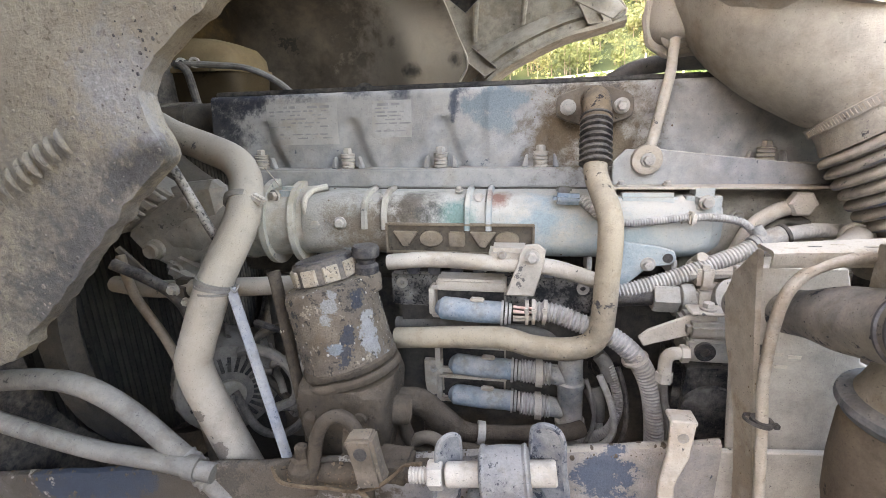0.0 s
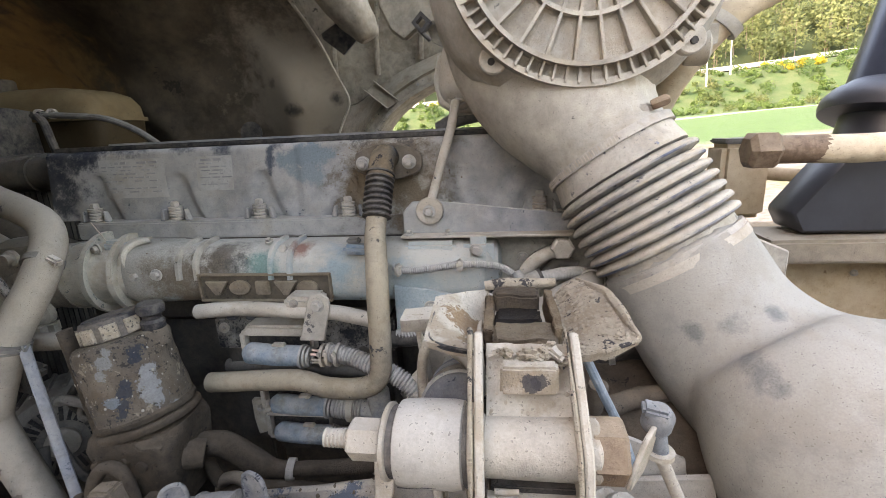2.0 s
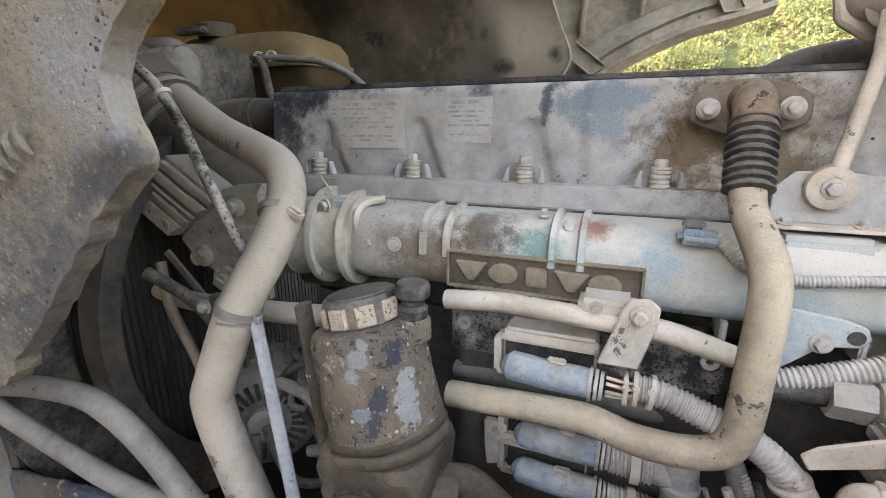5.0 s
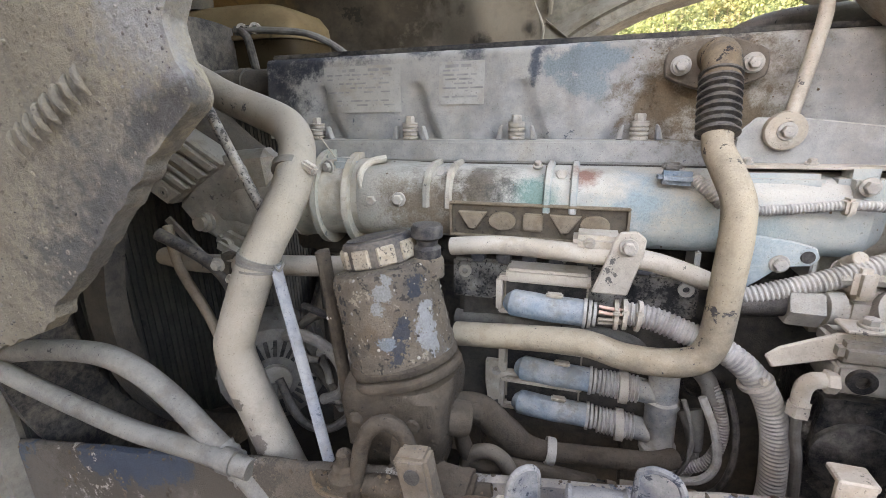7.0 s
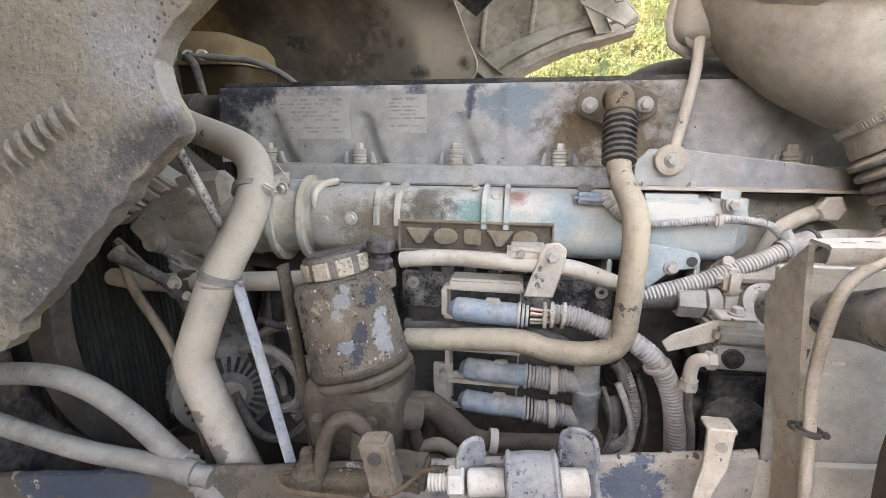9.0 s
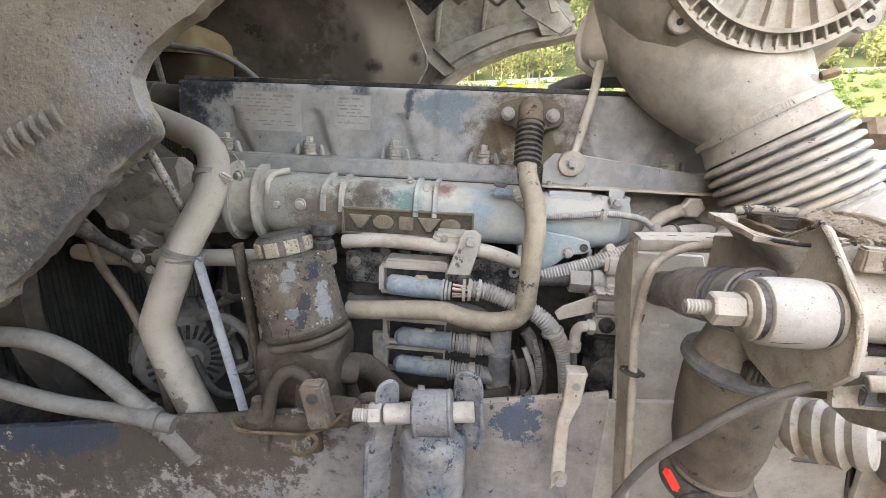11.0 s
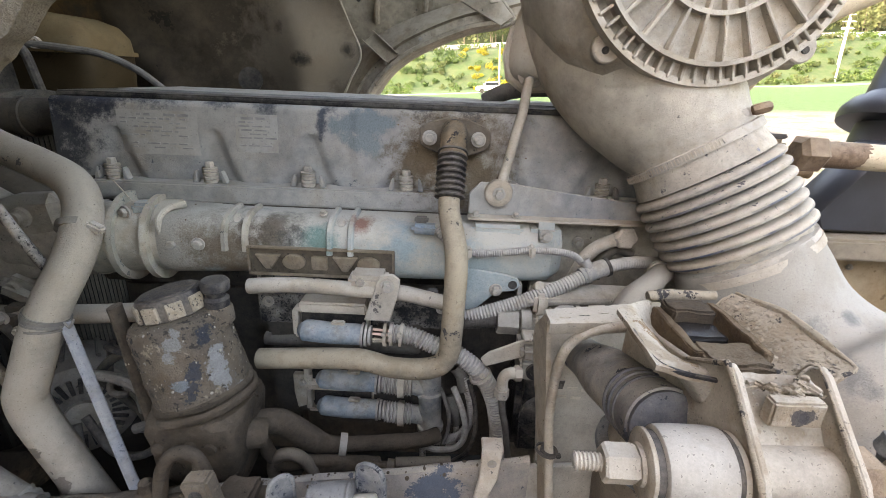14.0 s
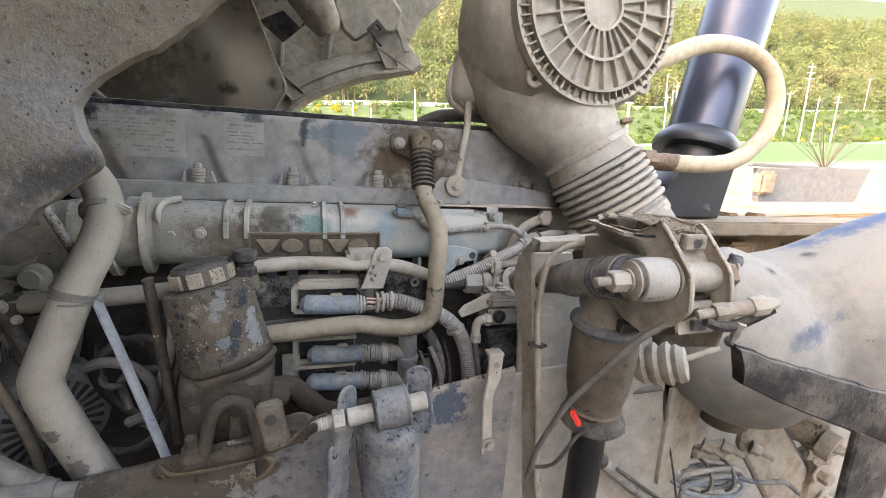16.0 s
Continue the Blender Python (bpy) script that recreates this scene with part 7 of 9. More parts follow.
def air_duct():
    """The moulded duct that turns from the bellows to the rear and the outside."""
    d = thing("air_duct", (0.85, 0.45, -0.55), "broad dusty grey moulded air duct", "duct")
    bm = bmesh.new()
    keys = [((0.535, 0.652, -0.112), (0.079, -0.05, -0.136), 0.095, 0.095), ((0.56, 0.637, -0.160), (0.06, -0.05, -0.10), 0.098, 0.10), ((0.602, 0.60, -0.230), (0.08, -0.06, -0.08), 0.106, 0.104), ((0.675, 0.54, -0.285), (0.10, -0.07, -0.04), 0.122, 0.118), ((0.80, 0.46, -0.300), (0.12, -0.07, 0.0), 0.152, 0.152), ((0.98, 0.38, -0.275), (0.15, -0.05, 0.02), 0.18, 0.21), ((1.25, 0.32, -0.25), (0.2, -0.02, 0.02), 0.20, 0.25), ((1.7, 0.30, -0.24), (0.2, 0, 0), 0.20, 0.27)]
    cs, ds = spline([k[0] for k in keys], 5), spline([k[1] for k in keys], 5)
    r1, r2 = spline([(k[2], k[3], 0) for k in keys], 5), None
    loops = []
    for c, t, r in zip(cs, ds, r1):
        t = t.normalized()
        u = t.cross(Vector((0, 0, 1))).normalized()
        v = u.cross(t)
        loops.append([c + u * r.x * math.copysign(abs(math.cos(a)) ** 0.85, math.cos(a)) + v * r.y * math.copysign(abs(math.sin(a)) ** 0.85, math.sin(a)) for a in [2 * math.pi * k / 40 for k in range(40)]])
    rings(bm, loops)
    sweep(bm, spline([(0.61, 0.53, -0.21), (0.645, 0.48, -0.265), (0.69, 0.45, -0.325), (0.72, 0.455, -0.39), (0.735, 0.47, -0.44), (0.735, 0.475, -0.47)], 6), lambda t: 0.09 + 0.062 * math.sin(math.pi * min(1, t * 1.15)) - 0.05 * smooth01(0.7, 1.0, t), 36)
    body = part("duct_body", bm, M_DUCT, d, smooth=60)
    fuse = body.modifiers.new("fuse", "REMESH")
    fuse.mode, fuse.voxel_size, fuse.use_smooth_shade = "VOXEL", 0.010, True
    soften = body.modifiers.new("soften", "SMOOTH")
    soften.factor, soften.iterations = 0.5, 6
    part("collar_band", ring_plate((0.543, 0.648, -0.126), (0.079, -0.05, -0.136), 0.0995, 0.090, 0.012, 48), M_PIPE, d, "dusty clamp band at the bellows")
    part("drain_stub", lathe([(0.052, 0), (0.054, 0.006), (0.050, 0.012), (0.048, 0.07), (0.044, 0.075)], aim((0.735, 0.472, -0.455), (0, 0.02, -1)), 28), M_SLEEVE, d, "brown drain stub")
    part("crack", tube([(0.600, 0.533, -0.150), (0.606, 0.516, -0.168), (0.618, 0.500, -0.190), (0.640, 0.478, -0.215), (0.668, 0.452, -0.236)], 0.0008, 6, 6, 1.0, 0.0012), M_DARK, d, "thin crack in the plastic")
    part("moulding_rib", tube([(0.80, 0.30, -0.27), (0.98, 0.215, -0.26), (1.2, 0.135, -0.24), (1.5, 0.11, -0.23)], 0.006, 8), M_DUCT, d)
    return d


# ---- cab mount ----
def cab_mount():
    c = thing("cab_mount", (0.31, 0.28, -0.24), "pale dusty steel cab mount with rubber bush on a through bolt", "cab mount")
    ax = Vector((1, -0.05, 0.03)).normalized()
    o = Vector((0.188, 0.238, -0.1245))
    part("thread", corrugated([o, o + ax * 0.020], 0.0060, 0.0026, 0.16, 18), M_MOUNT, c)
    part("thread_tip", rod(o - ax * 0.001, o + ax * 0.003, 0.0048, 14), M_STEEL, c)
    part("nut", lathe([(0.0112, 0), (0.0128, 0.0018), (0.0128, 0.019), (0.0118, 0.021), (0.0118, 0.023)], aim(o + ax * 0.017, ax), 6), M_MOUNT, c, "large hexagon nut")
    part("nut_collar", lathe([(0.0128, 0), (0.0135, 0.0015), (0.0135, 0.003)], aim(o + ax * 0.0385, ax), 30), M_MOUNT, c)
    part("washer", lathe([(0.0215, 0), (0.0230, 0.001), (0.0230, 0.0032), (0.0215, 0.0042)], aim(o + ax * 0.041, ax), 44), M_MOUNT, c)
    part("inner_washer", lathe([(0.0205, 0), (0.0215, 0.001), (0.0215, 0.006), (0.018, 0.007)], aim(o + ax * 0.0445, ax), 40), M_RUBBER, c, "dark rubber edge")
    bush = part("bush", lathe([(0.0225, 0), (0.0246, 0.0010), (0.0252, 0.003), (0.0258, 0.012), (0.0258, 0.034), (0.0250, 0.040), (0.0225, 0.0415)], aim(o + ax * 0.0495, ax), 56), M_BUSH_PALE, c, "rubber bush under pale dust")
    side = Vector((0, -0.86, -0.5))
    q0 = o + ax * 0.050
    part("mould_line", tube([q0 + ax * 0.001 + side * 0.0253 + Vector((0, 0, -0.002)), q0 + ax * 0.012 + side * 0.0257 + Vector((0, 0, -0.0015)), q0 + ax * 0.024 + side * 0.0258 + Vector((0, 0, 0.0002)), q0 + ax * 0.036 + side * 0.0255 + Vector((0, 0, 0.002))], 0.0004, 6, 5, 1.0, 0.0006), M_RUBBER, bush, "thin crack along the rubber")
    part("gap_ring", lathe([(0.0235, 0), (0.0238, 0.001), (0.0238, 0.0025), (0.0235, 0.003)], aim(o + ax * 0.0905, ax), 40), M_RUBBER, c)
    part("end_washer", lathe([(0.0225, 0), (0.0238, 0.001), (0.0238, 0.004), (0.0190, 0.0062), (0.017, 0.0105)], aim(o + ax * 0.0925, ax), 44), M_MOUNT, c)
    part("sleeve", rod(o + ax * 0.100, o + ax * 0.168, 0.0178, 32), M_MOUNT, c)
    # two cheek plates, pointed at the top
    near = [(0.252, -0.0625), (0.259, -0.0600), (0.265, -0.0640)]
    front = [(0.208, -0.104), (0.2035, -0.112), (0.199, -0.128), (0.197, -0.150)]
    for x, back in ((0.2865, [(0.300, -0.084), (0.40, -0.105), (0.40, -0.150), (0.352, -0.168), (0.300, -0.196), (0.262, -0.202), (0.216, -0.174)]), (0.344, [(0.275, -0.085), (0.330, -0.100), (0.340, -0.22), (0.252, -0.222), (0.205, -0.200)])):
        prof = near + back + front[::-1]
        bm = slab([(a - 0.19, b + 0.20) for a, b in prof], (x - 0.0015, 0.19, -0.20), (-0.03, 1, 0), (0, 0, 1), 0.0052, 0.0012)
        ch = part("cheek_plate", bm, M_MOUNT, c, "thick steel cheek plate with chipped rim")
        grit(ch, c, 160, 0.0003, 0.0013, M_MOUNT, int(x * 1000))
        crest = [Vector((x - 0.0038 - 0.03 * (a - 0.19), a, b)) for a, b in front[::-1] + near + back[:1]]
        part("chipped_rim", sweep(bmesh.new(), spline(crest, 4), 0.0013, 8, 1.0, 0.0014), M_CAKEDPALE, ch, "dark chips along the rim")
    # caked web between the cheeks, with slots over and under the sleeve
    rows = []
    for i in range(9):
        s = i / 8
        rows.append([Vector((0.2905 + 0.0540 * k / 12, 0.2365 + 0.028 * s - 0.001 * k / 12 + 0.0012 * noise.noise(Vector((k * 0.5, s * 5, 1))), -0.1045 + 0.034 * s + 0.0012 * noise.noise(Vector((k * 0.6, s * 6, 3)))) ) for k in range(13)])
    web_ = part("upper_web", sheet(rows, 0.005, (0, 0.7, -0.7)), M_MOUNT, c, "mud-caked web")
    grit(web_, c, 130, 0.0004, 0.0018, M_MOUNT, 10)
    lw = part("lower_web", sheet([[Vector((0.2905 + 0.0540 * k / 12, 0.221 - 0.009 * i / 8 + 0.0012 * noise.noise(Vector((k * 0.5, i * 0.7, 8))), -0.1475 - 0.036 * i / 8)) for k in range(13)] for i in range(9)], 0.005, (0, 1, 0)), M_MOUNT, c, "mud-caked web")
    grit(lw, c, 90, 0.0004, 0.0016, M_MOUNT, 12)
    part("back_web", slab([(0, 0), (0.054, 0), (0.054, 0.110), (0, 0.110)], (0.2905, 0.262, -0.205), (1, -0.03, 0), (0, 0.0, 1), 0.006), M_CAKED, c)
    part("slot", block((0.3225, 0.2350, -0.1050), (0.032, 0.004, 0.0018), 0.0005), M_DARK, c, "thin dark slot")
    part("slot", block((0.3175, 0.2305, -0.1452), (0.050, 0.012, 0.0050), 0.001), M_DARK, c, "dark slot")
    part("pin", rod((0.2945, 0.2215, -0.1440), (0.309, 0.2210, -0.1436), 0.0019, 12), M_MOUNT, c)
    part("grub_boss", lumpy((0.318, 0.2125, -0.1735), (0.022, 0.006, 0.014), 0.0014, 4), M_RIM, c, "worn blue boss on the web")
    # stop block with a worn dark face
    part("stop_block", lumpy((0.3155, 0.2390, -0.0795), (0.0330, 0.0100, 0.0175), 0.0005, 4, 0.16), M_WING, c, "caked stop block")
    rnd = random.Random(77)
    for k in range(11):
        q = (0.2960 + 0.0040 * k, 0.2480 + rnd.uniform(-0.004, 0.008), -0.0715 + rnd.uniform(-0.003, 0.004))
        part("mud_lump", lumpy(q, (rnd.uniform(0.007, 0.013), 0.009, rnd.uniform(0.004, 0.007)), 0.0022, 5, 0.40, pose(0, 0, 0, 0, rnd.uniform(-25, 25), rnd.uniform(-40, 40))), M_CAKEDPALE if k % 3 else M_MOUNT, c, "lump of dried mud")
    # saddle plate that carries the cab: two wings, a pocket between them, all under dried mud
    rows = []
    for i in range(17):
        s = i / 16
        out_, in_ = Vector((0.2475 - 0.0015 * s, 0.277 + 0.075 * s, -0.0755 + 0.003 * s)), Vector((0.2870 + 0.0030 * s, 0.2665 + 0.120 * s, -0.0790))
        row = []
        for k in range(13):
            t = k / 12
            p = out_.lerp(in_, t)
            dip = 0.020 * smooth01(0.25, 1.0, t) * smooth01(0.10, 0.45, s) * (1 - smooth01(0.85, 1.0, s))
            row.append(p + Vector((0, 0.004 * math.sin(math.pi * t) * (s - 0.5), -dip + 0.0010 * noise.noise(p * 90))))
        rows.append(row)
    wing = part("saddle_wing", sheet(rows, 0.0045, (0, 0, -1)), M_WING, c, "pale saddle wing with chipped rusty edges")
    grit(wing, c, 80, 0.0004, 0.0016, M_WING, 9, 0.3)
    lip = spline([(0.2490, 0.352, -0.0745), (0.2490, 0.320, -0.0755), (0.2495, 0.290, -0.0770), (0.2535, 0.2785, -0.0775), (0.264, 0.2715, -0.0780), (0.276, 0.2680, -0.0785), (0.2865, 0.2640, -0.0780)], 4)
    skirt = []
    for k in range(10):
        f = k / 9
        skirt.append([Vector((p.x + (0.2875 - p.x) * (1 - (1 - f) ** 2.6), p.y + 0.004 * f, p.z - 0.002 - 0.052 * f)) for p in lip])
    part("skirt", sheet(skirt, 0.004, (0.5, 0.85, 0)), M_MOUNT, c, "curved skirt under the saddle")
    corners = [Vector(p) for p in ((0.366, 0.2720, -0.0800), (0.389, 0.2830, -0.0755), (0.387, 0.320, -0.0720), (0.383, 0.352, -0.0690), (0.366, 0.388, -0.0700))]
    edge_ = [corners[min(i // 4, 3)].lerp(corners[min(i // 4, 3) + 1], (i - 4 * min(i // 4, 3)) / 4) for i in range(17)]
    rows = []
    for i in range(17):
        s = i / 16
        a_, b_ = Vector((0.3400, 0.2760, -0.0860)).lerp(Vector((0.3430, 0.3860, -0.0780)), s), edge_[i]
        rows.append([a_.lerp(b_, k / 12) + Vector((0, 0, -0.010 * smooth01(0.35, 1.0, 1 - k / 12) * smooth01(0.05, 0.35, s) + 0.0016 * noise.noise(Vector((k * 0.45, s * 7, 4))))) for k in range(13)])
    wing = part("saddle_wing", sheet(rows, 0.0050, (0, 0, -1)), M_CAKEDPALE, c, "mud-caked saddle wing with black chips")
    grit(wing, c, 520, 0.0005, 0.0032, M_CAKEDPALE, 14, 0.2)
    part("wing_rim", sweep(bmesh.new(), spline(edge_[::2], 3), 0.0026, 8, 1.0, 0.0026), M_CAKEDPALE, c, "chipped dark rim of the wing")
    part("wing_rim", sweep(bmesh.new(), lip, 0.0017, 8, 1.0, 0.0012), M_GUARD, c, "chipped dark rim of the wing")
    part("back_bar", tube([(0.286, 0.386, -0.0760), (0.300, 0.387, -0.0745), (0.320, 0.3875, -0.0745), (0.348, 0.388, -0.0735)], 0.0048, 14, 6, 1.0, 0.0016), M_CAKEDPALE, c, "pale round bar behind the pocket")
    part("pocket_floor", block((0.313, 0.325, -0.1120), (0.054, 0.115, 0.006), 0.002), M_DARK, c)
    part("rubber_stop", lumpy((0.3130, 0.3660, -0.0810), (0.0370, 0.0240, 0.0160), 0.0014, 6, 0.12), M_STOP, c, "worn black rubber stop")
    part("rubber_neck", lumpy((0.3135, 0.3430, -0.0960), (0.0360, 0.0260, 0.0240), 0.0012, 6, 0.10), M_WETBLACK, c, "shiny black rubber neck")
    part("pocket_cheek", lumpy((0.2910, 0.3380, -0.0910), (0.0070, 0.0740, 0.0220), 0.0020, 7, 0.12), M_RUSTMUD, c, "rust-stained crumbling cheek")
    part("pocket_cheek", lumpy((0.3405, 0.3400, -0.0880), (0.0070, 0.0820, 0.0240), 0.0020, 7, 0.12), M_RUSTMUD, c, "rust-stained crumbling cheek")
    part("pocket_front", lumpy((0.3160, 0.3020, -0.0930), (0.0450, 0.0340, 0.0260), 0.0020, 7, 0.10), M_STOPMUD, c, "brown muddy front block")
    part("casting_mark", ring_plate((0.2862, 0.288, -0.104), (-1, 0, 0), 0.0065, 0.0040, 0.0020, 18), M_MOUNT, c)
    for dy in (0.0, 0.0075):
        part("stamped_bar", block((0.2862, 0.228 + dy, -0.150 - dy * 0.4), (0.0012, 0.0045, 0.0060), 0.0004), M_MOUNT, c)
    part("outer_nut", lathe([(0.0165, 0), (0.0185, 0.002), (0.0185, 0.018), (0.0165, 0.020)], aim(o + ax * 0.161, ax), 6), M_BRASS, c, "rust-brown hexagon nut")
    part("end_plate", slab([(0.0, -0.004), (0.010, 0.013), (0.024, 0.0155), (0.034, 0.006), (0.034, -0.010), (0.020, -0.020), (0.0, -0.020)], o + ax * 0.182 + Vector((0.0, -0.010, 0.0)), (0.55, 0.75, 0), (0.1, -0.15, 1), 0.0028, 0.0008), M_MOUNT, c, "bent pale end plate")
    v = thing("levelling_link", (0.39, 0.243, -0.22), "small ball-jointed levelling link", "link")
    part("ball_socket", lathe([(0.004, 0), (0.0088, 0.003), (0.0088, 0.012), (0.006, 0.016), (0.004, 0.0165)], aim((0.3885, 0.2430, -0.1130), (0.05, -0.3, 1)), 16), M_RIM, v, "worn blue socket")
    part("socket_cap", block((0.3868, 0.2390, -0.0985), (0.0150, 0.0110, 0.0060), 0.0018, pose(0, 0, 0, 8, 10, -10)), M_RIM, v)
    part("stem", rod((0.3895, 0.243, -0.1120), (0.3925, 0.243, -0.1300), 0.0052, 14), M_RIM, v)
    part("collar", ring_plate((0.3920, 0.243, -0.1310), (0.05, 0, 1), 0.0088, 0.004, 0.0032, 20), M_MOUNT, v)
    part("rod", rod((0.3925, 0.243, -0.1310), (0.428, 0.250, -0.214), 0.0038, 14), M_MOUNT, v)
    part("ball_socket", lathe([(0.005, 0), (0.0080, 0.004), (0.0080, 0.012), (0.005, 0.016)], aim((0.429, 0.262, -0.222), (0.1, -1, 0)), 16), M_RIM, v)
    solo("blue_air_line", tube([(0.3600, 0.3035, -0.101), (0.372, 0.300, -0.127), (0.385, 0.298, -0.155), (0.397, 0.298, -0.19)], 0.0034, 10), M_AIRLINE, "faded blue air line behind the cab mount", "hose")
    return c


def mount_frame():
    f = thing("mount_angle", (0.23, 0.44, -0.65), "pale dusty steel angle frame with a chipped edge", "bracket")
    # the upright is a plate seen nearly edge on, ragged along its rear rim
    rows = []
    for i in range(41):
        s = i / 40
        z = -0.120 - 0.53 * s
        x = 0.2085 + 0.052 * s
        near_y = 0.4320 - 0.035 * smooth01(0.0, 1.0, s)
        far_y = 0.462 + 0.022 * smooth01(0.0, 0.10, s) - 0.028 * smooth01(0.16, 0.40, s) - 0.012 * s + 0.0035 * noise.noise(Vector((s * 22, 3, 0)))
        rows.append([Vector((x - 0.004 * k / 4, near_y + (far_y - near_y) * k / 4, z - 0.034 * (k / 4) * (1 - s) ** 8 + 0.0015 * noise.noise(Vector((s * 30, k, 0))))) for k in range(5)])
    up_ = part("upright", sheet(rows, 0.0050, (1, 0, 0)), M_MOUNT, f, "pale flange with a ragged rusty rim")
    grit(up_, f, 70, 0.0004, 0.0016, M_RUSTMUD, 21)
    rows = []
    for i in range(25):
        s = i / 24
        q = 0.0016 * noise.noise(Vector((s * 14, 0, 7)))
        x = 0.2035 + 0.128 * s
        front_, back_ = 0.395 + 0.12 * (x - 0.2) + 0.5 * q, 0.421 + 0.22 * (x - 0.2) + 0.6 * q
        rows.append([Vector((x, y, z + 0.4 * q)) for y, z in ((front_ + 0.001, -0.1245), (front_, -0.1140), (front_ + 0.004, -0.1122), ((front_ + back_) / 2, -0.1128), (back_, -0.1125))])
    part("top_bar", sheet(rows, 0.0045, (0, 0.6, -0.8)), M_MOUNT, f, "flaking painted top bar")
    for k in range(4):
        a = 0.214 + 0.021 * k
        y = 0.402 + 0.12 * (a - 0.2) + 0.004 * (k % 3)
        part("paint_flake", tube([(a, y, -0.1112), (a + 0.005, y - 0.0012, -0.1110), (a + 0.011, y + 0.001, -0.1114)], 0.0003, 6), M_GUARD if k % 2 else M_CAKEDPALE, f)
    w = part("web_plate", slab([(0.0, 0.0), (0.10, 0.0), (0.13, -0.10), (0.30, -0.17), (0.36, -0.54), (0.05, -0.54)], (0.210, 0.478, -0.150), (1, 0, 0), (0, 0, 1), 0.006), M_WEB, f, "flat grey web plate with embossed marks")
    for k, (a, b) in enumerate(((0.245, -0.245), (0.262, -0.245), (0.279, -0.247), (0.250, -0.258), (0.268, -0.259))):
        part("embossed_bar", block((a, 0.4715, b), (0.012, 0.001, 0.0035), 0), M_PIPE, w)
    part("web_hole", slab([(0, 0), (0.026, 0.002), (0.024, -0.010), (0.002, -0.010)], (0.226, 0.4715, -0.236), (1, 0, 0), (0, 0, 1), 0.001, 0), M_DARK, w, "dark cut-out")
    part("air_tube", tube([(0.315, 0.402, -0.114), (0.275, 0.402, -0.118), (0.245, 0.403, -0.126), (0.226, 0.404, -0.145), (0.2195, 0.406, -0.18), (0.2200, 0.408, -0.24), (0.2255, 0.406, -0.29), (0.2370, 0.404, -0.40), (0.2500, 0.400, -0.55)], 0.0051, 14, 7), M_MOUNT, f, "grey air tube along the edge")
    part("cable_tie", ring_plate((0.2245, 0.407, -0.284), (0.1, 0, 1), 0.0098, 0.0062, 0.0045, 18), M_RUBBER, f)
    part("cable_tie", ring_plate((0.2225, 0.410, -0.2855), (0.2, 0.1, 1), 0.0125, 0.0108, 0.0030, 18), M_RUBBER, f)
    part("tie_head", block((0.2335, 0.4000, -0.281), (0.0055, 0.006, 0.005), 0.001), M_RUBBER, f)
    return f


